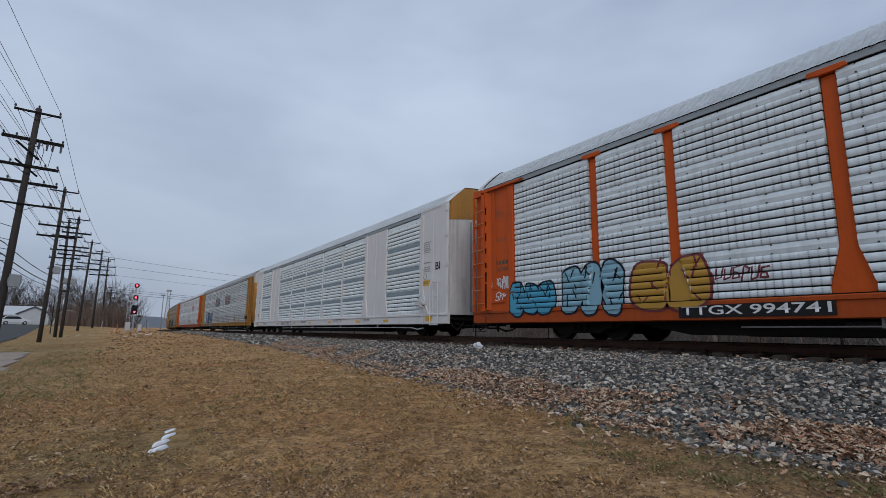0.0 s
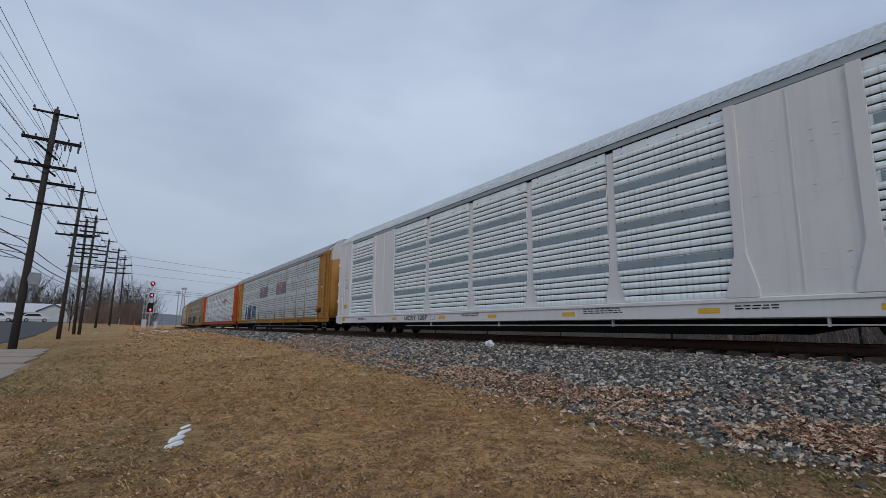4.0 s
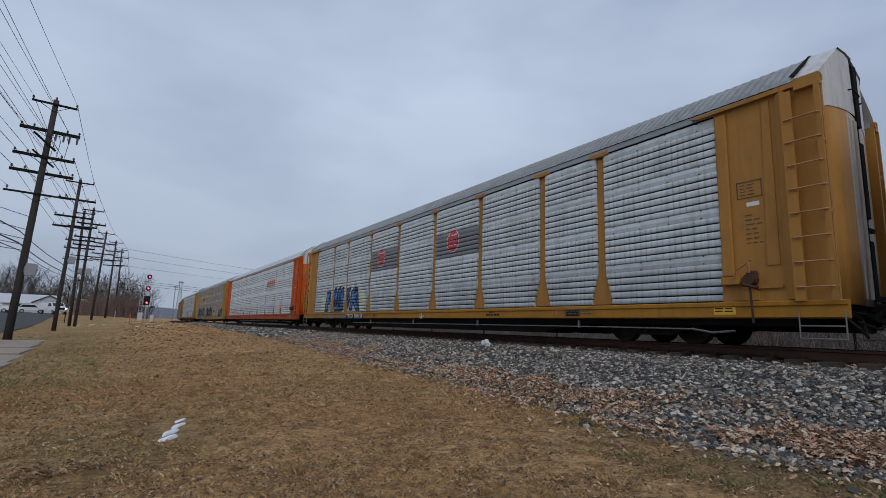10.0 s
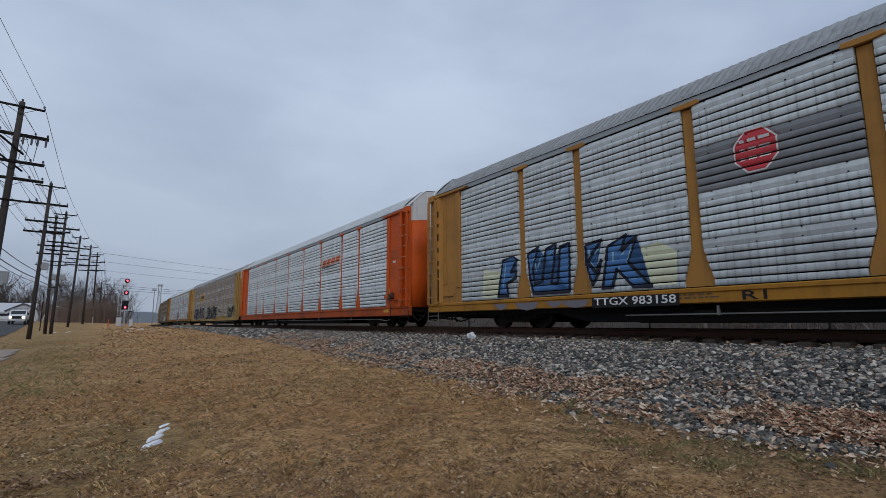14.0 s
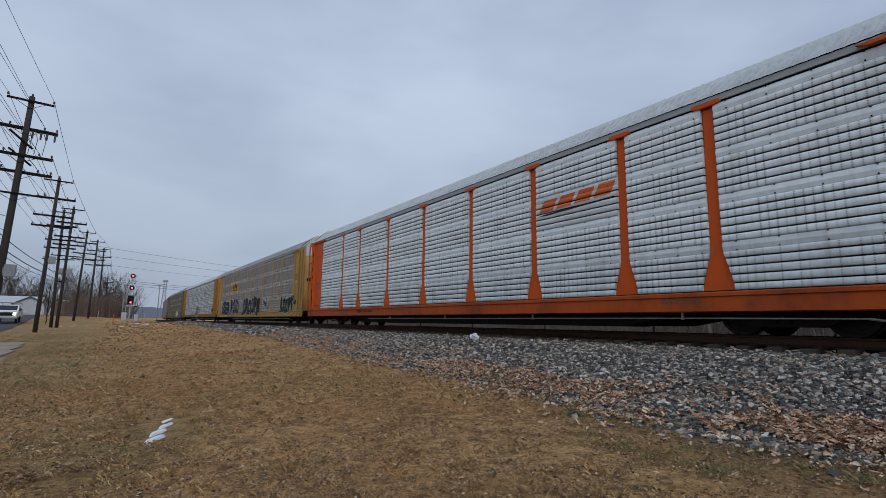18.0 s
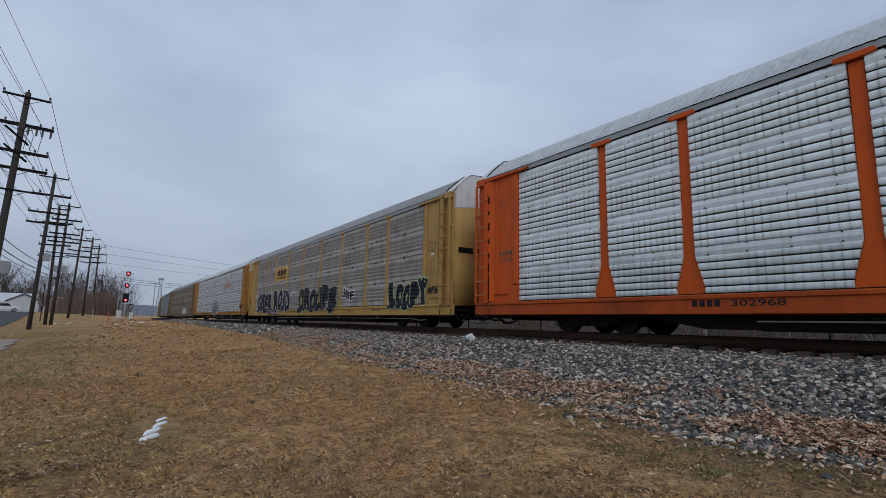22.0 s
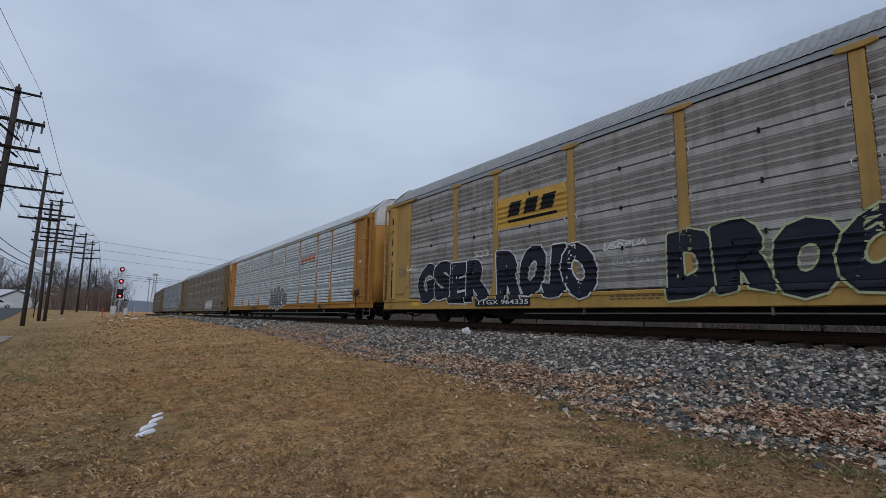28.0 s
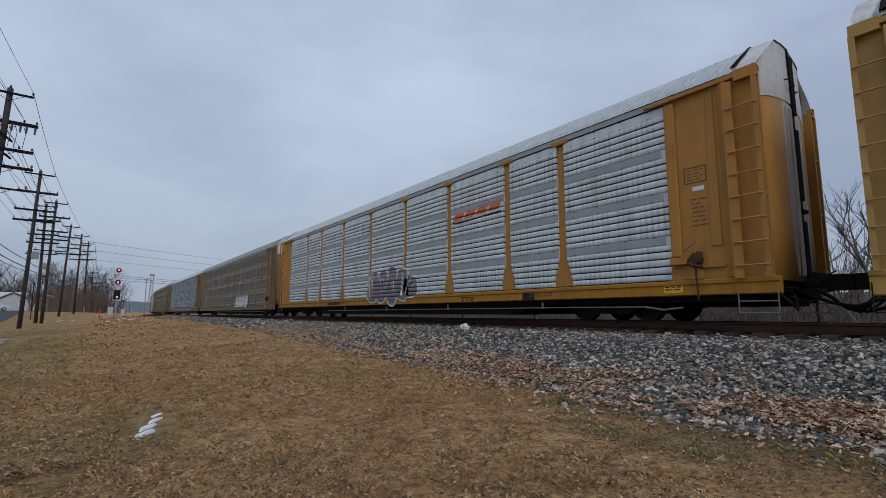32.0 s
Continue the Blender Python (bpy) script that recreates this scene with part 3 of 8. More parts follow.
# rails: a flat-bottomed section drawn along the track
track = thing("railway_track", pose(0, 0, 0), "rusty steel rails on dark wooden ties in grey ballast", "railway track", kind="structure")
RAIL = [(-0.07, -0.178), (0.07, -0.178), (0.07, -0.165), (0.012, -0.145), (0.010, -0.045), (0.036, -0.034), (0.036, -0.006), (0.028, 0.0),
        (-0.028, 0.0), (-0.036, -0.006), (-0.036, -0.034), (-0.010, -0.045), (-0.012, -0.145), (-0.07, -0.165)]
for side in (-1, 1):
    bm, prev, top_faces = bmesh.new(), None, []
    for y in [-40, 0, 40, 80, 92] + [92 + 8 * k for k in range(1, 22)]:
        c, h = along(y)
        ring = [bm.verts.new((c + side * 0.755 + px * math.cos(h), y - px * math.sin(h), pz)) for px, pz in RAIL]
        if prev:
            for k in range(14):
                bm.faces.new((prev[k], prev[(k + 1) % 14], ring[(k + 1) % 14], ring[k]))
        prev = ring
    me = mesh_of("rail", bm, M["rail"])
    me.materials.append(M["railtop"])
    for f in me.polygons:
        if f.normal.z > 0.9 and f.center.z > -0.004:
            f.material_index = 1
    place("rail", me, track)
bm = bmesh.new()
soft_box(bm, -1.3, 1.3, -0.115, 0.115, -0.18, 0.0, 0.012)
tie_mesh = mesh_of("tie", bm, M["tie"])
for k in range(150):
    y = -12 + 0.52 * k
    place("tie", tie_mesh, track, pose(TRACK_X + 0.05 * math.sin(k * 7.1), y, -0.178 + 0.004 * math.sin(k * 3.3), 0, 0, 1.2 * math.sin(k * 5.7)))
bm = bmesh.new()
box(bm, -0.17, 0.17, -0.1, 0.1, 0, 0.014)
box(bm, -0.13, -0.09, -0.07, -0.03, 0.014, 0.05)
box(bm, 0.09, 0.13, 0.03, 0.07, 0.014, 0.05)
plate_mesh = mesh_of("tie_plate", bm, M["rail"])
for k in range(70):
    place("tie_plate", plate_mesh, track, pose(TRACK_X - 0.755, 1.0 + 0.52 * (k - 2), -0.1785))

# road, lot and the concrete pad by the poles
def road_edge(y):
    return steps(y, ((-40, -5.6), (20, -5.8), (37, -6.5), (95, -9.4), (150, -13.0), (400, -30.0)))


def road_sheet(name, inner, outer, y0, y1, lift, material, cols=10):
    rows = [y0 + (y1 - y0) * k / 60 for k in range(61)]
    verts = []
    for y in rows:
        for i in range(cols + 1):
            x = inner(y) + (outer(y) - inner(y)) * i / cols
            verts.append((x, y, ground_z(x, y) + lift))
    w = cols + 1
    faces = [(j * w + i, (j + 1) * w + i, (j + 1) * w + i + 1, j * w + i + 1) for j in range(60) for i in range(cols)]
    return new(name, raw_mesh(name, verts, faces, material, True))


tagged(road_sheet("road", road_edge, lambda y: road_edge(y) - 8.5, -40, 330, 0.035, M["asphalt"]), "worn grey asphalt road beside the utility poles", "road", kind="structure")
tagged(road_sheet("parking_lot", lambda y: road_edge(y) - 9.2, lambda y: -80, 60, 146, 0.03, M["asphalt"], 30), "grey asphalt parking lot before a white building", "parking lot", kind="structure")
pad = thing("concrete_pad", pose(0, 0, 0), "pale concrete driveway slabs in the turf by the pole", "pavement", kind="structure")
for k in range(5):
    bm = bmesh.new()
    y0, y1 = 15.2 + 3.6 * k, 15.2 + 3.6 * k + 3.56
    x0, x1 = -5.75, -2.55 - 0.055 * (y0 - 15)
    z = ground_z(-4.2, (y0 + y1) / 2) + 0.055
    for i in range(2):
        xa, xb = x0 + (x1 - x0) * i / 2 + 0.015, x0 + (x1 - x0) * (i + 1) / 2 - 0.015
        b = bmesh.new()
        soft_box(b, xa, xb, y0, y1, z - 0.16, z, 0.015)
        part("slab", b, M["concrete"], pad)
    bm.free()

# ======== the train ========
HALF, WALL = 14.0, -1.52          # half a body's length; the near wall's place across the car
BAYS = (-12.0, -9.15, -7.15, -4.3, -1.45, 1.45, 4.3, 7.15, 9.15, 12.0)
SILL_TOP, WALL_TOP = 0.80, 4.44
S_TIMES = [0.5 * k for k in range(65) if not (3.5 < 0.5 * k < 5.5 or 14.5 < 0.5 * k < 16.5 or 25.5 < 0.5 * k < 27.5)]
S_GONE = [0.00, 1.97, 3.95, 5.94, 7.94, 9.94, 11.92, 13.92, 21.88, 23.86, 25.84, 27.83, 29.85, 31.85, 33.86, 35.92, 37.99, 40.02, 42.02, 43.98, 45.95, 47.97, 50.01, 52.05, 54.14, 56.23, 58.22, 66.11, 68.12, 70.12, 72.12, 74.11, 76.14, 78.18, 80.12, 82.03, 83.99, 85.98, 87.97, 89.94, 91.88, 93.78, 95.70, 97.73, 99.78, 101.77, 109.39, 111.33, 113.27, 115.19, 117.05, 118.94, 120.83, 122.74, 124.65, 126.59]


def gone(t):
    """Metres that the train has rolled by t seconds."""
    return steps(t, list(zip(S_TIMES, S_GONE)))


SLOTS, SLOT = (0.118, 0.271, 0.424, 0.577), 0.025
RIB = ((0.0, 0.004), (0.10, 0.013), (0.28, 0.020), (0.55, 0.0225), (0.78, 0.018), (0.93, 0.009), (1.0, 0.002))      # share of a rib's height, depth


def sheet_profile(style):
    """Break points (height above the sheet's foot, depth outward) of one wall sheet, 0.90 m high."""
    pts = []
    if style == "saw":                       # four stepped ledges with fine pressed lines, dark gap at the foot
        pts = [(0.0, -0.06), (0.026, -0.06), (0.029, 0.0)]
        for k in range(30):
            z = 0.03 + k * 0.029
            step = 0.0
            if 0.17 < z < 0.73:
                u = ((z - 0.17) / 0.14) % 1.0
                step = 0.085 * u - 0.030 if u < 0.78 else 0.036 - 0.30 * (u - 0.78)
            pts += [(z, step), (z + 0.020, step + 0.003)]
        pts += [(0.90, 0.0)]
    else:                                    # five broad ribs with four narrow slots between, then a band
        a = 0.0
        for g in SLOTS:
            pts += [(a + (g - a) * u, d) for u, d in RIB] + [(g + 0.001, -0.075), (g + SLOT - 0.001, -0.075)]
            a = g + SLOT
        pts += [(a + (0.714 - a) * u, d) for u, d in RIB] + [(0.716, -0.004)]
        pts += [(0.718, 0.006), (0.894, 0.006), (0.90, -0.02)] if style == "flat" else [(0.722, 0.004), (0.800, 0.018), (0.885, 0.006), (0.90, -0.02)]
    return pts


SHEETS = [SILL_TOP + 0.02 + 0.905 * k for k in range(4)]
sheet_cache = {}


def post_edge(kind, z):
    """Half the width of an upright at a height above the rails."""
    foot, knee, flare = {"cap": (0.29, 1.55, 0.95), "slim": (0.26, 1.55, 0.95), "small": (0.24, 1.25, 0.92)}[kind]
    return steps(z, ((0, foot), (flare, foot), (knee, 0.121), (WALL_TOP, 0.105)))


def sheet_mesh(style, width, material, kind, base, ends):
    """One wall sheet; an end that meets an upright follows its edge, the others run on behind the corner."""
    key = (style, round(width, 2), material.name, kind, base == SHEETS[0], ends)
    if key not in sheet_cache:
        pr = sheet_profile(style)
        verts, back = [], []
        for z, d in pr:
            for s, meets in ((1, ends[0]), (-1, ends[1])):
                y = s * (width / 2 - (post_edge(kind, base + z) + 0.006 if meets else 0.012))
                verts.append((-d, y, z)), back.append((0.09, y, z))
        n = len(verts)
        faces = [(2 * i, 2 * i + 1, 2 * i + 3, 2 * i + 2) for i in range(len(pr) - 1)]
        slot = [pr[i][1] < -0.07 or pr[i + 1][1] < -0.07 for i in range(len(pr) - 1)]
        # folded rims all round give the sheet its thickness
        for i in range(len(pr) - 1):
            faces += [(2 * i, 2 * i + 2, n + 2 * i + 2, n + 2 * i), (2 * i + 1, n + 2 * i + 1, n + 2 * i + 3, 2 * i + 3)]
        faces += [(0, n, n + 1, 1), (n - 2, n - 1, 2 * n - 1, 2 * n - 2)]
        me = raw_mesh("wall_sheet", verts + back, faces, material)
        me.materials.append(M["slot_shade"])                 # slot faces painted dark, standing in for the shade inside
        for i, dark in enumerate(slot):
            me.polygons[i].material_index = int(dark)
        sheet_cache[key] = me
    return sheet_cache[key]


def bolt_mesh(style):
    key = ("bolts", style)
    if key not in sheet_cache:
        bm = bmesh.new()
        for k in range(4):
            for z in (-0.068, 0.082):
                box(bm, -0.022, 0.0, -1.05 + 0.70 * k - 0.011, -1.05 + 0.70 * k + 0.011, z - 0.009, z + 0.011)
        sheet_cache[key] = mesh_of("bolt_strip", bm, M["truck"])
    return sheet_cache[key]


POST_IN = {"cap": 0.030, "slim": 0.012, "small": -0.016}      # how far the uprights lie behind the wall line


def post_mesh(material, kind):
    """An upright: slim shaft, flared foot and, on the open-post cars, a short cap bar."""
    key = ("post", material.name, kind)
    if key not in sheet_cache:
        bm, w = bmesh.new(), 0.105
        foot = {"cap": 0.29, "slim": 0.26, "small": 0.24}[kind]
        knee, flare = (1.25, 0.92) if kind == "small" else (1.55, 0.95)
        prism(bm, [(-w, WALL_TOP - 0.05), (w, WALL_TOP - 0.05), (w * 1.15, knee), (foot, flare), (foot, SILL_TOP - 0.03), (-foot, SILL_TOP - 0.03), (-foot, flare), (-w * 1.15, knee)],
              "x", WALL + POST_IN[kind], WALL + 0.06)
        if kind != "slim":
            c = 0.29
            prism(bm, [(-c, WALL_TOP - 0.01), (-c + 0.02, WALL_TOP + 0.07), (c - 0.02, WALL_TOP + 0.07), (c, WALL_TOP - 0.01), (0.13, WALL_TOP - 0.035), (-0.13, WALL_TOP - 0.035)], "x", WALL - 0.05, WALL + 0.05)
        bmesh.ops.recalc_face_normals(bm, faces=bm.faces)
        bmesh.ops.bevel(bm, geom=[e for e in bm.edges], offset=0.008, segments=1, affect="EDGES")
        sheet_cache[key] = mesh_of("post", bm, material)
    return sheet_cache[key]


ROOF_LINE = [(-1.555, 4.60), (-1.50, 4.68), (-1.18, 4.97), (-0.86, 5.24), (-0.76, 5.28), (0, 5.33)]
RIB_DEPTH = (1.0, 1.0, 1.0, 0.32, 0.15, 0.0)          # the ribs die out towards the crown


def roof_mesh(material):
    """The arched roof of pressed sheets: close ribs across, every 0.175 m."""
    key = ("roof", material.name)
    if key not in sheet_cache:
        line = ROOF_LINE + [(-x, z) for x, z in ROOF_LINE[-2::-1]]
        ys, k = [], 0
        y = -13.44
        while y < 13.34:
            ys += [(y, 0.0), (y + 0.090, 0.0), (y + 0.098, 0.030), (y + 0.160, 0.030), (y + 0.168, 0.0)]
            y += 0.175
        verts = []
        for y, lift in ys:
            for i, (x, z) in enumerate(line):
                a = lift * RIB_DEPTH[min(i, len(line) - 1 - i)]
                drop = 0.5 * a if i in (0, len(line) - 1) else -0.7 * a
                verts.append((x + (a * 0.7 if x > 0.3 else -a * 0.7 if x < -0.3 else 0), y, z - drop))
        w = len(line)
        faces = [(j * w + i, j * w + i + 1, (j + 1) * w + i + 1, (j + 1) * w + i) for j in range(len(ys) - 1) for i in range(w - 1)]
        sheet_cache[key] = raw_mesh("roof", verts, faces, material)
    return sheet_cache[key]


def cached(key, build, material, smooth=False):
    k = (key, material.name)
    if k not in sheet_cache:
        bm = bmesh.new()
        build(bm)
        sheet_cache[k] = mesh_of(key, bm, material, smooth)
    return sheet_cache[k]


TURN = {1: Matrix(), -1: pose(0, 0, 0, 0, 0, 180)}


def build_sill(bm, low=0.42):
    prism(bm, [(WALL - 0.06, low), (WALL + 0.03, low - 0.02), (WALL + 0.05, SILL_TOP), (WALL - 0.06, SILL_TOP), (WALL - 0.085, SILL_TOP - 0.02), (WALL - 0.085, SILL_TOP - 0.08),
               (WALL - 0.06, SILL_TOP - 0.10)], "y", -13.88, 13.88)


def build_ledge(bm):
    box(bm, WALL - 0.06, WALL + 0.06, -11.9, 11.9, SILL_TOP + 0.002, SILL_TOP + 0.018)


def build_plate(bm):
    prism(bm, [(WALL - 0.030, WALL_TOP + 0.018), (WALL + 0.05, WALL_TOP + 0.018), (WALL + 0.05, WALL_TOP + 0.14), (WALL - 0.026, WALL_TOP + 0.14)], "y", -13.5, 13.5)


def build_eave_shade(bm):
    """Black strips put in as shade: a line under the roof's edge and the gap over the topmost sheets."""
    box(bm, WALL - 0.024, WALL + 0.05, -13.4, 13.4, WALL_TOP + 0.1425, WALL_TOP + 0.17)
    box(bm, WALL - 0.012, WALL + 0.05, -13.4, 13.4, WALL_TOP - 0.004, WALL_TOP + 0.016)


def build_end_wall(bm):
    """Solid steel wall at one end of the side, with pressed upright ribs and a drip bar over it."""
    box(bm, WALL - 0.02, WALL + 0.04, 11.98, 13.78, SILL_TOP, WALL_TOP + 0.02)


def build_corner_strip(bm):
    soft_box(bm, WALL - 0.075, WALL - 0.018, 12.0, 12.22, 1.26, WALL_TOP - 0.03, 0.03)
    prism(bm, [(11.98, SILL_TOP), (12.55, SILL_TOP), (12.34, 1.05), (12.22, 1.28), (11.98, 1.28)], "x", WALL - 0.045, WALL - 0.018)


def build_pressing(bm):
    """A shallow upright pressing in the end wall and the short ledge over the hand brake."""
    prism(bm, [(12.78, SILL_TOP + 0.62), (12.98, SILL_TOP + 0.62), (12.98, WALL_TOP - 0.05), (12.86, WALL_TOP - 0.05)], "x", WALL - 0.04, WALL - 0.018)
    prism(bm, [(12.42, SILL_TOP + 0.22), (13.0, SILL_TOP + 0.22), (13.0, SILL_TOP + 0.27), (12.42, SILL_TOP + 0.27)], "x", WALL - 0.06, WALL - 0.018)


def build_ladder_plate(bm):
    """The folded plate at the corner, standing proud beside the ladder."""
    prism(bm, [(WALL - 0.02, 13.04), (WALL - 0.13, 13.20), (WALL - 0.13, 13.26), (WALL - 0.02, 13.26)], "z", SILL_TOP + 0.02, WALL_TOP + 0.0)


# dark openings of unequal length down the folded corner plate
LADDER_GAPS = ((0.86, 1.60), (1.66, 1.95), (2.08, 2.24), (2.52, 2.68), (2.92, 3.16), (3.40, 3.52), (3.74, 3.96))


def build_gasket(bm):
    """Torn black flap where the ribbed roof meets the end hood, widest by the eaves."""
    line = ROOF_LINE[1:] + [(-x, z) for x, z in ROOF_LINE[-2:0:-1]]
    rows = []
    for i, (x, z) in enumerate(line):
        k = abs(i - (len(line) - 1) / 2) / ((len(line) - 1) / 2)
        y0, y1 = 13.405 - 0.09 * k ** 3 - 0.015 * (i % 2), 13.43 + 0.05 * k * (i % 2)
        o = Vector((x, z - 3.2)).normalized() * 0.034
        rows.append([bm.verts.new((x + o.x, y0, z + o.y)), bm.verts.new((x + 1.5 * o.x, (y0 + y1) / 2, z + 1.5 * o.y)), bm.verts.new((x + o.x, y1, z + o.y))])
    for a, b in zip(rows, rows[1:]):
        for k in (0, 1):
            bm.faces.new((a[k], a[k + 1], b[k + 1], b[k]))


def build_drip(bm):
    prism(bm, [(11.7, WALL_TOP + 0.02), (13.80, WALL_TOP + 0.02), (13.80, WALL_TOP + 0.12), (11.55, WALL_TOP + 0.07)], "x", WALL - 0.11, WALL + 0.03)
    box(bm, WALL - 0.13, WALL - 0.02, 13.42, 13.80, WALL_TOP - 0.06, WALL_TOP + 0.14)


def build_white_end(bm):
    """Smooth coated wall with a raised seam, a flared corner foot and a rolled rim."""
    box(bm, WALL - 0.03, WALL + 0.04, 11.98, 13.74, SILL_TOP, WALL_TOP + 0.24)
    box(bm, WALL - 0.045, WALL - 0.03, 12.86, 12.90, SILL_TOP + 0.02, WALL_TOP + 0.05)
    prism(bm, [(12.0, SILL_TOP), (12.62, SILL_TOP), (12.40, 1.15), (12.22, 1.7), (12.22, WALL_TOP), (12.0, WALL_TOP)], "x", WALL - 0.075, WALL - 0.03)
    tube(bm, [(WALL + 0.01, 13.74, SILL_TOP), (WALL + 0.01, 13.74, WALL_TOP + 0.24)], 0.055, n=8)
    for z in (1.5, 2.4, 3.45, 4.35):
        box(bm, WALL - 0.07, WALL + 0.02, 13.70, 13.80, z, z + 0.16)


def build_solid_panel(bm):
    box(bm, WALL - 0.035, WALL + 0.03, 7.2, 9.1, SILL_TOP, WALL_TOP)
    box(bm, WALL - 0.05, WALL - 0.035, 8.13, 8.16, SILL_TOP + 0.04, WALL_TOP - 0.03)
    for a, b in ((7.05, 7.3), (9.0, 9.25)):
        m = (a + b) / 2
        prism(bm, [(m - 0.1, WALL_TOP), (m + 0.1, WALL_TOP), (m + 0.1, 1.6), (m + 0.28, 0.95), (m + 0.28, SILL_TOP), (m - 0.28, SILL_TOP), (m - 0.28, 0.95), (m - 0.1, 1.6)], "x", WALL - 0.085, WALL - 0.03)
    for z in (1.2, 1.45, 3.35, 3.55, 2.6):
        for y in (7.5, 7.85, 8.45, 8.8):
            box(bm, WALL - 0.042, WALL - 0.035, y - 0.03, y + 0.03, z, z + 0.015)


def end_door_line(near):
    """The plan of one half of the folding end doors, from its corner to the middle seam."""
    if near:
        return [(-1.49, 13.30), (-1.47, 13.66), (-1.38, 13.80), (-1.00, 13.83), (-0.70, 13.82), (-0.40, 13.79), (-0.10, 13.75)]
    return [(-1.47, 13.20), (-1.44, 13.36), (-1.36, 13.44), (-1.00, 13.54), (-0.70, 13.61), (-0.40, 13.67), (-0.10, 13.73)]


def build_end_leaf(bm, near, a, b):
    """One fold of the end doors, slightly bowed between its edges."""
    pts = end_door_line(near)[a:b + 1]
    rows = [[bm.verts.new((x, y, z)) for x, y in pts] for z in (0.74, 1.8, 3.0, 4.15)]
    for p, q in zip(rows, rows[1:]):
        for i in range(len(pts) - 1):
            bm.faces.new((p[i], p[i + 1], q[i + 1], q[i]))
    for row in (rows[0], rows[-1]):
        for i in range(len(pts) - 1):
            u, v = row[i], row[i + 1]
            bm.faces.new((u, v, bm.verts.new((v.co.x, v.co.y - 0.05, v.co.z)), bm.verts.new((u.co.x, u.co.y - 0.05, u.co.z))))





def build_end_cap(bm, near):
    """Upper fold of the end doors and the hood of the roof over it."""
    pts = end_door_line(near)
    crown = [(-1.49, 4.64), (-1.46, 4.70), (-1.36, 4.80), (-0.98, 5.13), (-0.82, 5.26), (-0.40, 5.31), (-0.10, 5.33)]
    lower = [bm.verts.new((x * 1.004, y + 0.008, 4.03 + 0.12 * (1.5 - abs(x)))) for x, y in pts]
    upper = [bm.verts.new((x, y - 0.01, z)) for (_, y), (x, z) in zip(pts, crown)]
    for i in range(len(pts) - 1):
        bm.faces.new((lower[i], lower[i + 1], upper[i + 1], upper[i]))


def build_hood(bm, near):
    """The smooth sheet over the last stretch of the roof, bent down over the eaves."""
    crown = [(-1.555, 4.57), (-1.50, 4.66), (-1.36, 4.81), (-0.98, 5.145), (-0.82, 5.275), (-0.40, 5.325), (0.0, 5.345)]
    line = end_door_line(near)
    rows = [[bm.verts.new((x, max(y, line[i][1] + 0.012 if i > 1 else line[2][1] - 0.03) if k == 0 else y, z + h)) for i, (x, z) in enumerate(crown)]
            for k, (y, h) in enumerate(((0, 0.004), (13.55, 0.010), (13.40, 0.024), (13.40, -0.04)))]
    for p, q in zip(rows, rows[1:]):
        for i in range(len(crown) - 1):
            bm.faces.new((p[i], p[i + 1], q[i + 1], q[i]))


def build_grab(bm, near):
    y = 13.80 if near else 13.66
    tube(bm, [(-0.45, y - 0.05, 4.60), (-0.40, y + 0.06, 4.60), (-0.15, y + 0.06, 4.52), (-0.12, y - 0.05, 4.52)], 0.016, n=5)


def build_door_seam(bm):
    box(bm, -0.07, 0.07, 13.66, 13.735, 0.80, 5.30)
    for z0, z1 in ((0.85, 1.9), (2.3, 3.7), (4.0, 5.2)):
        soft_box(bm, -0.10, 0.09, 13.72, 13.785, z0, z1, 0.015)
    box(bm, -0.14, 0.14, 13.74, 13.80, 2.05, 2.12)


def build_ladder_stiles(bm):
    for y in (13.29, 13.76):
        w = 0.08 if y < 13.5 else 0.04
        prism(bm, [(WALL - 0.165, y - w), (WALL - 0.12, y - w), (WALL - 0.12, y + w), (WALL - 0.165, y + w)], "z", SILL_TOP - 0.02, WALL_TOP - 0.05)
        for z in (1.0, 2.2, 3.4):
            box(bm, WALL - 0.13, WALL - 0.02, y - 0.02, y + 0.02, z, z + 0.05)


def build_rung(bm):
    tube(bm, [(WALL - 0.15, 13.24, 0), (WALL - 0.19, 13.28, 0), (WALL - 0.19, 13.75, 0), (WALL - 0.15, 13.79, 0)], 0.014, n=6)





def build_short_ladder(bm):
    for y in (12.84, 13.34):
        tube(bm, [(WALL - 0.05, y, 1.90), (WALL - 0.13, y, 1.86), (WALL - 0.13, y, 0.38)], 0.016, n=6)


def build_step(bm):
    for y in (13.22, 13.85):
        tube(bm, [(WALL - 0.10, y, 0.62), (WALL - 0.10, y, 0.18)], 0.011, n=5)
    tube(bm, [(WALL - 0.10, 13.22, 0.18), (WALL - 0.10, 13.85, 0.18)], 0.012, n=5)
    tube(bm, [(WALL - 0.10, 13.22, 0.38), (WALL - 0.10, 13.85, 0.38)], 0.012, n=5)


def build_brake_arm(bm):
    soft_box(bm, WALL - 0.17, WALL - 0.02, 12.16, 12.50, 1.10, 1.24, 0.015)
    prism(bm, [(12.35, 0.82), (12.75, 0.82), (12.75, 0.98), (12.45, 1.08)], "x", WALL - 0.07, WALL - 0.02)


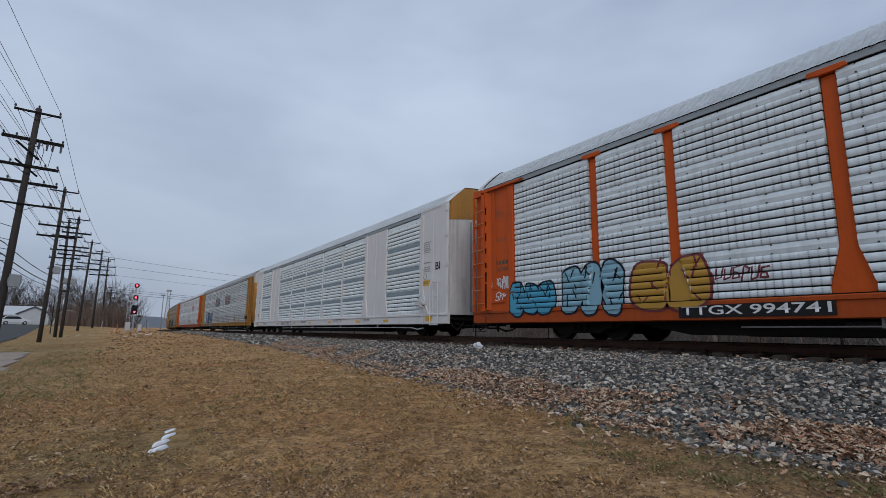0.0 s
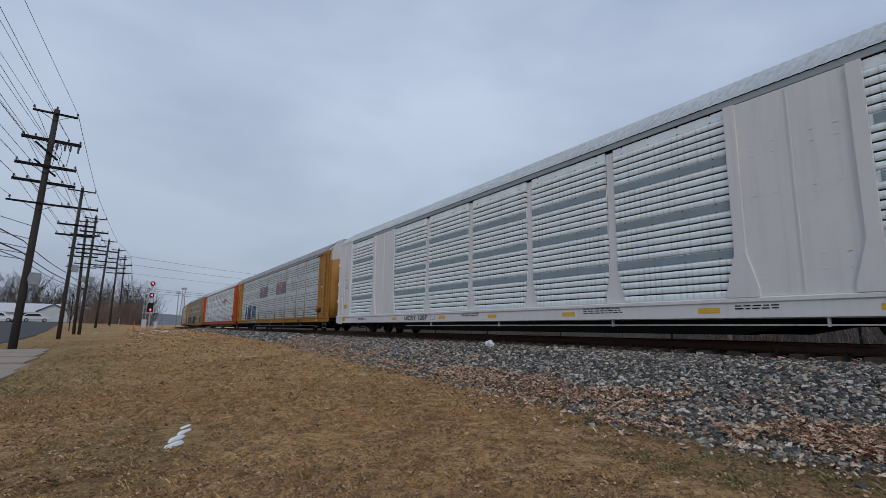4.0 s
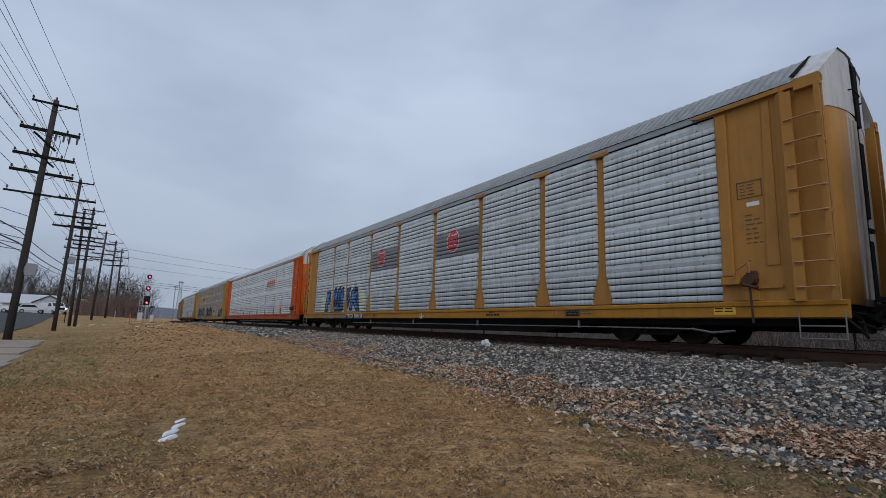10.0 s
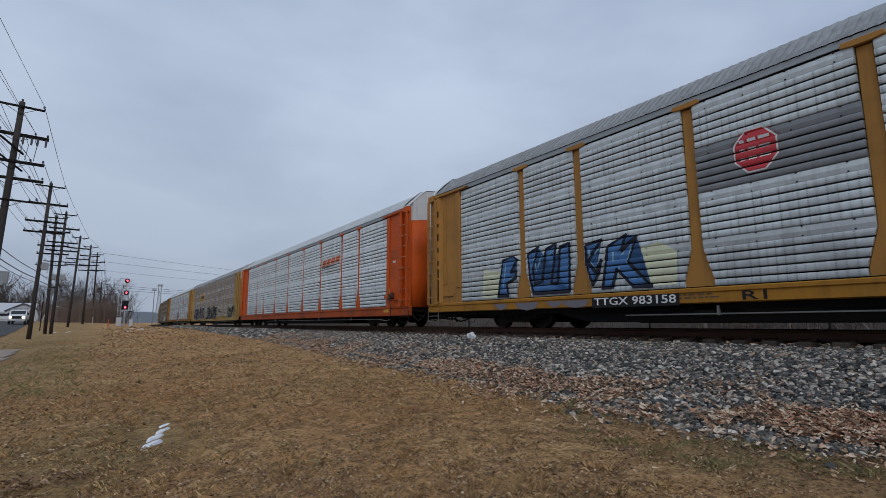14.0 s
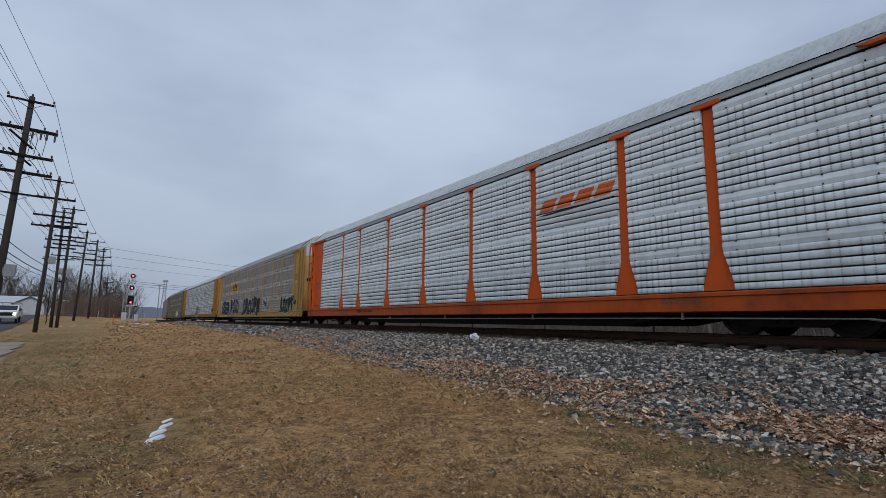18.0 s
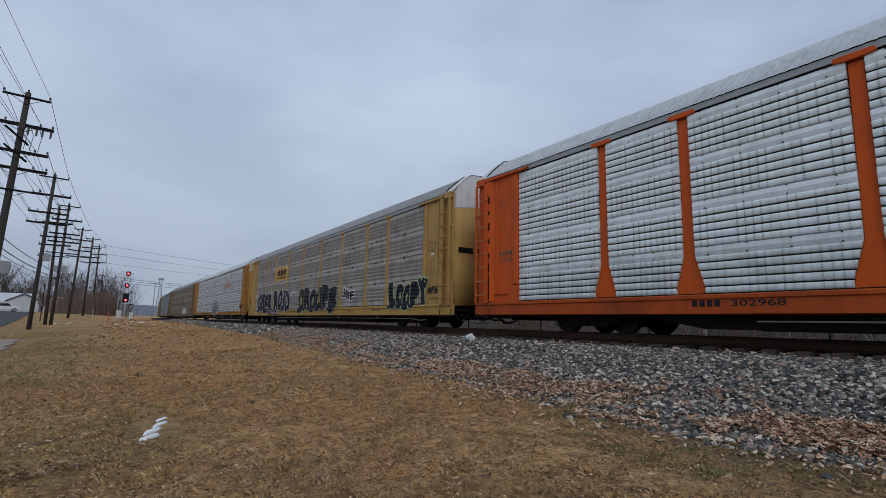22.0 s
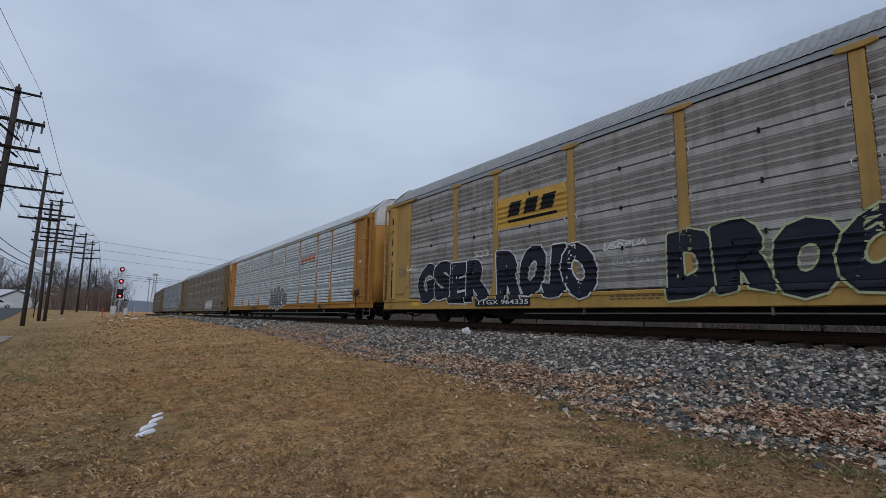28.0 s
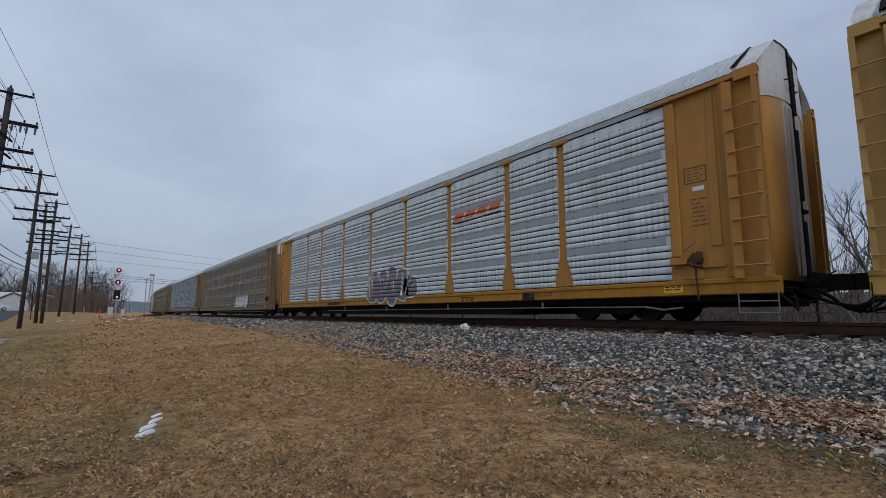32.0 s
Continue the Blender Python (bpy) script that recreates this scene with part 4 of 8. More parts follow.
def build_brake_gear(bm):
    """Hand-brake drum, pawl lever and hanging chain."""
    tube(bm, [(WALL - 0.21, 12.66, 1.18), (WALL - 0.03, 12.66, 1.18)], 0.10, n=10)
    soft_box(bm, WALL - 0.13, WALL - 0.02, 12.58, 12.76, 1.10, 1.34, 0.04)
    tube(bm, [(WALL - 0.17, 12.66, 1.1), (WALL - 0.12, 12.66, 0.42)], 0.02, n=5)
    tube(bm, [(WALL - 0.19, 12.55, 1.10), (WALL - 0.19, 12.80, 1.02)], 0.035, n=6)


def build_brake_lever(bm):
    tube(bm, [(WALL - 0.17, 12.66, 1.30), (WALL - 0.20, 12.68, 1.50), (WALL - 0.20, 12.72, 1.52)], 0.022, n=5)
    tube(bm, [(WALL - 0.20, 12.64, 1.46), (WALL - 0.19, 12.44, 1.34), (WALL - 0.18, 12.40, 1.18)], 0.017, n=5)


def build_underframe(bm):
    box(bm, -0.36, 0.36, -13.6, 13.6, 0.30, 0.95)
    box(bm, -1.46, 1.46, -13.7, 13.7, 0.86, 0.96)
    for k in range(12):
        y = -12.1 + 2.2 * k
        box(bm, -1.46, 1.46, y - 0.06, y + 0.06, 0.56, 0.86)
    prism(bm, [(-7.2, 0.30), (7.2, 0.30), (6.4, 0.13), (-6.4, 0.13)], "x", -0.34, 0.34)
    # black side skirts, added to fill in the shade below the sills
    for s in (-1, 1):
        prism(bm, [(-8.3, 0.60), (8.3, 0.60), (8.0, 0.34), (7.0, 0.15), (-7.0, 0.15), (-8.0, 0.34)], "x", s * 1.36, s * 0.5)
        box(bm, s * 1.40, s * 1.30, -13.4, 13.4, 0.38, 0.86)


def build_coupler(bm):
    soft_box(bm, -0.10, 0.10, 13.3, 14.2, 0.64, 0.80, 0.03)
    prism(bm, [(-0.12, 14.05), (0.12, 14.05), (0.19, 14.20), (0.17, 14.36), (0.05, 14.50), (-0.10, 14.44), (-0.15, 14.25)], "z", 0.58, 0.86)
    soft_box(bm, -0.34, 0.34, 13.4, 13.70, 0.52, 0.92, 0.05)
    tube(bm, [(-1.2, 13.80, 0.62), (-0.5, 13.86, 0.58), (-0.12, 14.2, 0.92)], 0.016, n=5)
    tube(bm, [(-1.42, 13.7, 0.60), (-1.40, 13.95, 0.34), (-1.25, 13.98, 0.22), (-1.05, 13.90, 0.34), (-0.85, 13.8, 0.5)], 0.022, n=6)
    for x, d in ((-0.5, 0.05), (0.45, -0.04)):
        tube(bm, [(x, 13.7, 0.62), (x * 0.9, 13.95, 0.46), (x * 0.7, 14.2, 0.30 + d), (x * 0.4, 14.42, 0.24 + d), (0.0, 14.58, 0.30)], 0.032, n=7)
    tube(bm, [(-1.3, 13.9, 0.46), (-0.9, 14.0, 0.36), (-0.4, 14.05, 0.42), (0.0, 13.9, 0.52)], 0.018, n=5)
    prism(bm, [(-1.45, 0.60), (-0.4, 0.52), (0.4, 0.52), (1.45, 0.60), (1.45, 0.80), (-1.45, 0.80)], "y", 13.42, 13.68)


def build_pipe(bm):
    tube(bm, [(-1.50, -11.3, 0.30), (-1.50, -9.0, 0.31), (-1.50, 1.0, 0.31), (-1.50, 6.0, 0.30)], 0.014, n=5)
    for y in (-8.4, -4.2, 0.0, 4.0):
        box(bm, -1.52, -1.47, y - 0.02, y + 0.02, 0.28, 0.46)
    tube(bm, [(-1.49, -11.3, 0.30), (-1.46, -11.7, 0.24), (-1.45, -12.1, 0.28)], 0.02, n=5)


def build_tank(bm):
    tube(bm, [(-1.25, 2.4, 0.40), (-1.25, 2.48, 0.40), (-1.25, 3.5, 0.40), (-1.25, 3.58, 0.40)], 0.13, n=10)
    box(bm, -1.40, -1.1, 4.0, 4.5, 0.26, 0.52)


def build_frame_side(bm):
    """Cast side frame of a truck: arch, bolster opening, axle boxes."""
    prism(bm, [(-1.2, 0.50), (-0.95, 0.56), (-0.45, 0.66), (0.45, 0.66), (0.95, 0.56), (1.2, 0.50), (1.2, 0.30), (0.85, 0.30), (0.55, 0.16), (-0.55, 0.16), (-0.85, 0.30), (-1.2, 0.30)], "x", -1.10, -0.98)
    for y in (-0.86, 0.86):
        box(bm, -1.16, -0.96, y - 0.14, y + 0.14, 0.28, 0.50)
    for y in (-0.2, 0.0, 0.2):
        tube(bm, [(-1.12, y, 0.22), (-1.12, y, 0.5)], 0.07, n=8)


def build_bolster(bm):
    box(bm, -1.1, 1.1, -0.2, 0.2, 0.34, 0.62)


def build_wheelset(bm):
    """Two flanged wheels with a dished web on one axle; the axle runs across the car."""
    tube(bm, [(-1.08, 0, 0), (1.08, 0, 0)], 0.075, n=10)
    for s in (-1, 1):
        outline = [(0.685, 0.44), (0.715, 0.44), (0.725, 0.415), (0.82, 0.405), (0.82, 0.34), (0.79, 0.33), (0.76, 0.14), (0.80, 0.11), (0.66, 0.11), (0.70, 0.14), (0.72, 0.33), (0.685, 0.35)]
        rings = [[bm.verts.new((s * x, r * math.cos(a), r * math.sin(a))) for x, r in outline] for a in (2 * math.pi * k / 28 for k in range(28))]
        for k in range(28):
            a, b = rings[k], rings[(k + 1) % 28]
            for i in range(len(outline)):
                j = (i + 1) % len(outline)
                bm.faces.new((a[i], a[j], b[j], b[i]))


wheelsets = []


def add_truck(car, y):
    tr = new("truck")
    tr.parent = car
    tr.matrix_basis = pose(0, y, 0)
    place("side_frame", cached("side_frame", build_frame_side, M["truck"]), tr)
    place("side_frame", cached("side_frame", build_frame_side, M["truck"]), tr, TURN[-1])
    place("bolster", cached("bolster", build_bolster, M["truck"]), tr)
    for dy in (-0.86, 0.86):
        wheelsets.append(place("wheelset", cached("wheelset", build_wheelset, M["wheel"], False), tr, pose(0, dy, 0.405)))


def wall_depth(style, posts, y, z):
    """How far the wall's outer skin stands off at a place, with the posts and the sill over the sheets."""
    if z < SILL_TOP:
        return 0.063 if z < 0.69 else 0.088
    if abs(y) > 11.97:
        if z < 1.3:
            return 0.050 if abs(y) < 12.6 else 0.024
        return 0.078 if abs(y) < 12.23 else 0.024
    for p in posts:
        if abs(y - p) < post_edge("small" if style == "saw" else "cap", z) + 0.004:
            return -POST_IN["small" if style == "saw" else "cap"] + 0.004
    zz = min(0.9, max(0.0, (z - SHEETS[0]) % 0.905))
    pr = sheet_profile(style)
    for (a, u), (b, v) in zip(pr, pr[1:]):
        if a <= zz <= b and b > a:
            return max(0.0, u + (v - u) * (zz - a) / (b - a))
    return 0.03


def lay_on_wall(bm, style, posts, bare=False):
    """Cuts flat paint (y, z in the car's space, x = 0) at the ribs and lays it on the wall's skin."""
    zs = [v.co.z for v in bm.verts]
    ys = [v.co.y for v in bm.verts]
    cuts = [0.688, 0.692, SILL_TOP - 0.002, SILL_TOP + 0.004] + ([1.295, 1.305] if max(abs(y) for y in ys) > 11.97 else [])
    for base in SHEETS:
        cuts += [base + z for z, d in sheet_profile(style)][::1]
    for z in cuts:
        if min(zs) < z < max(zs):
            bmesh.ops.bisect_plane(bm, geom=bm.verts[:] + bm.edges[:] + bm.faces[:], plane_co=(0, 0, z), plane_no=(0, 0, 1), dist=1e-4)
    for e in (-12.595, -12.605, 12.595, 12.605, -11.965, -11.975, -12.225, -12.235, 11.965, 11.975, 12.225, 12.235):
        if min(ys) < e < max(ys):
            bmesh.ops.bisect_plane(bm, geom=bm.verts[:] + bm.edges[:] + bm.faces[:], plane_co=(0, e, 0), plane_no=(0, 1, 0), dist=1e-4)
    for p in posts:
        for e in (p - 0.295, p - 0.21, p - 0.125, p + 0.125, p + 0.21, p + 0.295):
            if min(ys) < e < max(ys):
                bmesh.ops.bisect_plane(bm, geom=bm.verts[:] + bm.edges[:] + bm.faces[:], plane_co=(0, e, 0), plane_no=(0, 1, 0), dist=1e-4)
    if style != "saw":                       # paint leaves the open slots free
        gone_faces = []
        for f in bm.faces:
            c = f.calc_center_median()
            zz = (c.z - SHEETS[0]) % 0.905
            if c.z > SHEETS[0] and abs(c.y) < 11.97 and any(g < zz < g + SLOT for g in SLOTS) and all(abs(c.y - p) > 0.30 for p in posts):
                gone_faces.append(f)
        bmesh.ops.delete(bm, geom=gone_faces, context="FACES")
    if bare:                                 # the uprights were left unpainted
        off = [f for f in bm.faces if any(abs(f.calc_center_median().y - p) < post_edge("cap", f.calc_center_median().z) for p in posts)]
        bmesh.ops.delete(bm, geom=off, context="FACES")
    for v in bm.verts:
        v.co.x = WALL + v.co.x - wall_depth(style, posts, v.co.y, v.co.z)


def letters(text, size, fat=0.0, wide=1.0, shear=0.0):
    """Flat lettering as a bmesh with the text's left at 0; x along, y up."""
    cu = bpy.data.curves.new("lettering", "FONT")
    cu.body, cu.size, cu.offset, cu.shear, cu.resolution_u = text, size, fat, shear, 3
    ob = bpy.data.objects.new("lettering", cu)
    me = bpy.data.meshes.new_from_object(ob)
    bm = bmesh.new()
    bm.from_mesh(me)
    bpy.data.objects.remove(ob)
    bpy.data.meshes.remove(me)
    bmesh.ops.remove_doubles(bm, verts=bm.verts, dist=1e-4)
    for v in bm.verts:
        v.co.x *= wide
    return bm


def fit_letters(text, y_left, y_right, z0, z1, fat=0.0, lift=0.0, shear=0.0):
    """Lettering stretched between two ends on the near wall; the text runs from +y to -y."""
    bm = letters(text, 1.0, fat, 1.0, shear)
    xs, hs = [v.co.x for v in bm.verts], [v.co.y for v in bm.verts]
    x0, x1, h0, h1 = min(xs), max(xs), min(hs), max(hs)
    for v in bm.verts:
        u, w = (v.co.x - x0) / (x1 - x0), (v.co.y - h0) / (h1 - h0)
        v.co = (-lift, y_left + (y_right - y_left) * u, z0 + (z1 - z0) * w)
    return bm


def poly_on(bm, pts, lift=0.0):
    f = bm.faces.new([bm.verts.new((-lift, y, z)) for y, z in pts])
    return f


def rounded(y, z, ry, rz, wob=0.12, n=22, seed=0):
    """A lumpy rounded outline."""
    return [(y + ry * (1 + wob * math.sin(3 * a + seed) + 0.5 * wob * math.sin(5 * a + 2 * seed)) * abs(math.cos(a)) ** 0.75 * (1 if math.cos(a) > 0 else -1),
             z + rz * (1 + wob * math.sin(2 * a + 1.7 * seed)) * abs(math.sin(a)) ** 0.75 * (1 if math.sin(a) > 0 else -1)) for a in (2 * math.pi * k / n for k in range(n))]


def paint(name, bm, material, car, style, posts, label="", flat=None, bare=False):
    bmesh.ops.triangulate(bm, faces=bm.faces[:])
    if flat is None:
        lay_on_wall(bm, style, posts, bare)
    else:
        for v in bm.verts:
            v.co.x = WALL + v.co.x - flat
    bmesh.ops.recalc_face_normals(bm, faces=bm.faces)
    if bm.faces and sum(f.normal.x * f.calc_area() for f in bm.faces) > 0:
        bmesh.ops.reverse_faces(bm, faces=bm.faces)
    ob = part(name, bm, material, car, label)
    return tagged(ob, kind="stuff") if name == "stencil" else ob


def bars(bm, y0, y1, z0, rows, h=0.03, gap=0.055, lift=0.0, seed=1):
    """Rows of small print that cannot be read, as short bars."""
    rnd = random.Random(seed)
    for r in range(rows):
        z, y = z0 - r * gap, y0
        while y > y1:
            w = rnd.uniform(0.06, 0.16)
            if y - w < y1:
                break
            poly_on(bm, [(y, z), (y - w, z), (y - w, z + h), (y, z + h)], lift)
            y -= w + 0.035


def autorack(label, centre, post_paint, sheet_paint, style="rib", roof="roof", posts="cap", white=False, end_paint=None, cap_paint="endwhite", bands=None, special=None, sill_paint=None, door_paint=None, brake=True):
    """One covered car carrier. Near side is -x, the train's head is at -y."""
    car = thing("autorack_car", pose(TRACK_X, centre, 0), label, "freight car", "cars of the train")
    pp, ep, sp = M[post_paint], M[end_paint or post_paint], M[sill_paint or post_paint]
    special = special or {}
    for side in (1, -1):
        tm, back = TURN[side], pose(0, 0 if side == 1 else -0.22, 0)      # the far side stops a little shorter
        for b in range(9):
            mid, width = (BAYS[b] + BAYS[b + 1]) / 2, BAYS[b + 1] - BAYS[b]
            if white and b in (1, 7):
                continue
            for k, z in enumerate(SHEETS):
                mat = M[special.get((b, k), sheet_paint)] if side == 1 else M[sheet_paint]
                ends = (not (b == 8 or white and b in (0, 6)), not (b == 0 or white and b in (2, 8)))
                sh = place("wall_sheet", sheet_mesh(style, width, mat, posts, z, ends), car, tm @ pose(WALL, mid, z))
                if bands and k < bands[1]:
                    w = width / 2 - 0.125
                    bw = cached("band_%d" % round(width * 100), lambda bm: box(bm, -0.016, -0.007, -w, w, 0.725, 0.885), M[bands[0]])
                    place("band", bw, sh, None)
            if style != "saw" and side == 1:
                for z in SHEETS:
                    tagged(place("bolt_strip", bolt_mesh(style), car, tm @ pose(WALL, mid, z + 0.80) @ Matrix.Diagonal((1, width / 2.85, 1, 1))), kind="stuff")
            elif side == 1:
                for z in SHEETS[1:]:
                    place("latch", cached("latch", lambda bm: box(bm, -0.045, -0.01, -0.018, 0.018, -0.045, 0.05), M["truck"]), car, tm @ pose(WALL, mid, z))
        for b, y in enumerate(BAYS[1:-1]):
            if white and abs(y) > 7.0:
                continue
            post = place("post", post_mesh(pp, posts), car, tm @ pose(0, y, 0))
            if style == "saw" and side == 1:
                for z in SHEETS[2:]:
                    for s in (-1, 1):
                        place("lug", cached("lug_%d" % s, lambda bm: tube(bm, [(WALL - 0.02, s * 0.11, -0.075), (WALL - 0.045, s * 0.155, -0.07), (WALL - 0.05, s * 0.185, -0.03), (WALL - 0.05, s * 0.185, 0.03), (WALL - 0.045, s * 0.155, 0.07), (WALL - 0.02, s * 0.11, 0.075)], 0.011, n=5), M["endwhite"]), post, pose(0, 0, z))
        low = 0.52 if sill_paint == "ochre_sill" else 0.44
        place("side_sill", cached("side_sill", lambda bm: build_sill(bm, low), sp), car, tm if side == 1 else tm @ Matrix.Diagonal((1, 0.968, 1, 1)))
        place("ledge", cached("ledge", build_ledge, M["black"] if not white else sp), car, tm)
        plate = place("top_plate", cached("top_plate", build_plate, M["band_pale"]), car, tm, "dull grey eaves plate")
        place("eave_gap", cached("eave_gap", build_eave_shade, M["black"]), plate, None, "black strips painted in as shade under the eaves")
        if white:
            for flip in (1, -1):
                mm = tm @ Matrix.Diagonal((1, flip, 1, 1)) @ back
                place("end_wall", cached("white_end_wall", build_white_end, ep), car, mm)
                place("solid_panel", cached("solid_panel", build_solid_panel, pp), car, mm)
        else:
            for flip in (1, -1):
                mm = tm @ Matrix.Diagonal((1, flip, 1, 1)) @ back
                wall = place("end_wall", cached("end_wall", build_end_wall, ep), car, mm)
                place("corner_strip", cached("corner_strip", build_corner_strip, ep), wall)
                place("pressing", cached("pressing", build_pressing, ep), wall)
                place("ladder_plate", cached("ladder_plate", build_ladder_plate, ep), wall)
                if flip == 1:
                    for z0, z1 in LADDER_GAPS:
                        place("ladder_gap", cached("ladder_gap_%d" % round(z0 * 100), lambda bm: box(bm, WALL - 0.137, WALL - 0.10, 13.17, 13.205, z0, z1), M["black"]), wall)
                place("drip_bar", cached("drip_bar", build_drip, ep), car, mm)
        for flip in (1, -1):
            mm = tm @ Matrix.Diagonal((1, flip, 1, 1)) @ back
            lad = place("ladder", cached("ladder_stiles", build_ladder_stiles, ep), car, mm) if not white else place("ladder", cached("short_ladder", build_short_ladder, ep), car, mm)
            for k in range(8 if not white else 4):
                if white:
                    place("rung", cached("short_rung", lambda bm: tube(bm, [(WALL - 0.13, 12.84, 0), (WALL - 0.13, 13.34, 0)], 0.014, n=6), ep), lad, pose(0, 0, 0.40 + 0.49 * k))
                else:
                    place("rung", cached("rung", build_rung, M["rung"]), lad, pose(0, 0, 1.0 + 0.41 * k))
            if not white:
                place("step_iron", cached("step_iron", build_step, M["pipe"] if post_paint == "yellow" else M["truck"]), car, mm)
        place("brake_pipe", cached("brake_pipe", build_pipe, M["endwhite"] if white else M["pipe"]), car, tm)
    for flip in (1, -1):
        mm = Matrix.Diagonal((1, flip, 1, 1))
        for ms in (mm, mm @ Matrix.Diagonal((-1, 1, 1, 1))):
            near = ms == mm
            for k, (a, b) in enumerate(((0, 4), (4, 6))):
                leaf_paint = M["endwhite"] if white else M["enddirty"] if k and post_paint != "lemon" else ep
                leaf = place("end_door", cached("end_door_%d%d" % (near, k), lambda bm: build_end_leaf(bm, near, a, b), leaf_paint, not white), car, ms)
                if k or white:
                    for j, x in enumerate((0.28, 0.55) if k else (0.9, 1.15)):
                        y = 13.80 if near else 13.62
                        place("rib", cached("end_rib_%d%d%d" % (near, k, j), lambda bm: soft_box(bm, -x - 0.05, -x + 0.05, y - 0.06, y + 0.012 - 0.08 * (x > 0.9) * (not near), 0.85, 4.05, 0.012), M["box"] if white else leaf_paint), leaf)
            cap = place("end_cap", cached("end_cap_%d" % near, lambda bm: build_end_cap(bm, near), M[cap_paint]), car, ms, "stained upper end door")
            place("hood", cached("hood_%d" % near, lambda bm: build_hood(bm, near), M["endwhite"] if not white else ep), car, ms, "smooth pale roof hood")
            place("grab_iron", cached("grab_iron_%d" % near, lambda bm: build_grab(bm, near), M["truck"]), cap)
        if not white:
            place("roof_gasket", cached("roof_gasket", build_gasket, M["black"]), car, mm)
        place("door_seam", cached("door_seam", build_door_seam, M["black"]), car, mm)
        if post_paint == "lemon":
            for x0, x1, y in ((-1.30, -0.72, 13.835), (-0.55, -0.2, 13.825)):
                place("door_slot", cached("door_slot_%d" % round(x0 * 100), lambda bm: box(bm, x0, x1, y - 0.05, y + 0.008, 2.52, 2.70), M["black"]), car, mm, "dark slot in the end door")
        place("coupler", cached("coupler", build_coupler, M["truck"]), car, mm)
        if white:
            for ms in (mm, mm @ Matrix.Diagonal((-1, 1, 1, 1))):
                place("corner_channel", cached("corner_channel_%d" % (ms == mm), lambda bm: soft_box(bm, -1.51, -1.46, 13.36, 13.62 if ms == mm else 13.40, 0.86, 4.05, 0.012), M["box"]), car, ms, "grey steel corner channel")
    if brake:
        flip = Matrix.Diagonal((1, -1, 1, 1)) @ pose(0, -0.32 if white else -0.14, 0)
        hb = place("hand_brake", cached("brake_arm", build_brake_arm, ep), car, flip)
        place("brake_gear", cached("brake_gear", build_brake_gear, M["endwhite"] if white else M["rail"]), hb, None, "greasy dark brake drum and chain")
        place("brake_lever", cached("brake_lever", build_brake_lever, M["endwhite"] if white else M["rung"]), hb, None, "worn rusty brake lever")
    place("roof", roof_mesh(M[roof]), car, None, "ribbed galvanised roof")
    place("underframe", cached("underframe", build_underframe, M["black"]), car)
    place("air_tank", cached("air_tank", build_tank, M["truck"]), car)
    add_truck(car, -10.05)
    add_truck(car, 10.05)
    return car


POSTS = list(BAYS[1:-1])
cars = []
cars.append(autorack("orange and silver covered car carrier with blue and gold graffiti", -1.42, "orange", "galv", sill_paint="orange_sill"))
cars.append(autorack("white covered car carrier with slate-grey bands", 27.81, "white", "galv_white", style="flat", posts="slim", white=True, bands=("band", 3), cap_paint="yellow", door_paint="endwhite"))
cars.append(autorack("ochre and silver covered car carrier with red emblems and blue graffiti", 57.03, "yellow", "galv_worn", roof="roof_worn", sill_paint="ochre_sill",
                     special={**{(b, 2): "galv_dark" for b in (3, 5)}, **{(b, 0): "galv_low" for b in range(9)}}))
cars.append(autorack("bright orange and silver covered car carrier", 86.11, "orange", "galv", sill_paint="orange_sill", special={(2, 2): "galv_plain", **{(b, 0): "galv_lower" for b in range(9)}}))
cars.append(autorack("yellow covered car carrier with grimy grey walls and black graffiti", 115.12, "lemon", "galv_dirty", style="saw", roof="roof_worn", posts="small", brake=False, sill_paint="lemon_sill"))
cars.append(autorack("ochre and silver covered car carrier with grey graffiti", 144.04, "yellow", "galv_worn", style="flat", sill_paint="ochre_sill", bands=("band_pale", 3)))
cars.append(autorack("ochre car carrier with tan-grey walls and white graffiti", 173.0, "hazed_ochre", "galv_tan", style="saw", roof="roof_worn"))
cars.append(autorack("ochre car carrier with blue-grey walls", 201.9, "hazed_ochre", "galv_blue", roof="roof"))
cars.append(autorack("yellow car carrier with tan-grey walls", 230.9, "hazed_ochre", "galv_tan", style="saw", roof="roof_worn"))
cars.append(autorack("ochre car carrier with weathered silver walls", 259.9, "hazed_ochre", "galv_worn", roof="roof_worn"))
cars.append(autorack("ochre car carrier with grimy grey walls", 288.8, "hazed_ochre", "galv_dirty", style="saw", roof="roof_worn"))

# ======== lettering, emblems and graffiti on the near walls ========
A, B, C, D, E, F, G, H = cars[:8]


def sill_marks(car, text, y0, y1, z0, z1, ink, ground_paint=None):
    """A line of reporting marks on the side sill."""
    if ground_paint:
        bm = bmesh.new()
        poly_on(bm, [(y0 + 0.06, z0 - 0.05), (y1 - 0.06, z0 - 0.05), (y1 - 0.06, z1 + 0.05), (y0 + 0.06, z1 + 0.05)])
        paint("number_panel", bm, M[ground_paint], car, "rib", (), "black painted number panel", 0.078)
    paint("lettering", fit_letters(text, y0, y1, z0, z1, 0.012), M[ink], car, "rib", (), "reporting marks", 0.082)


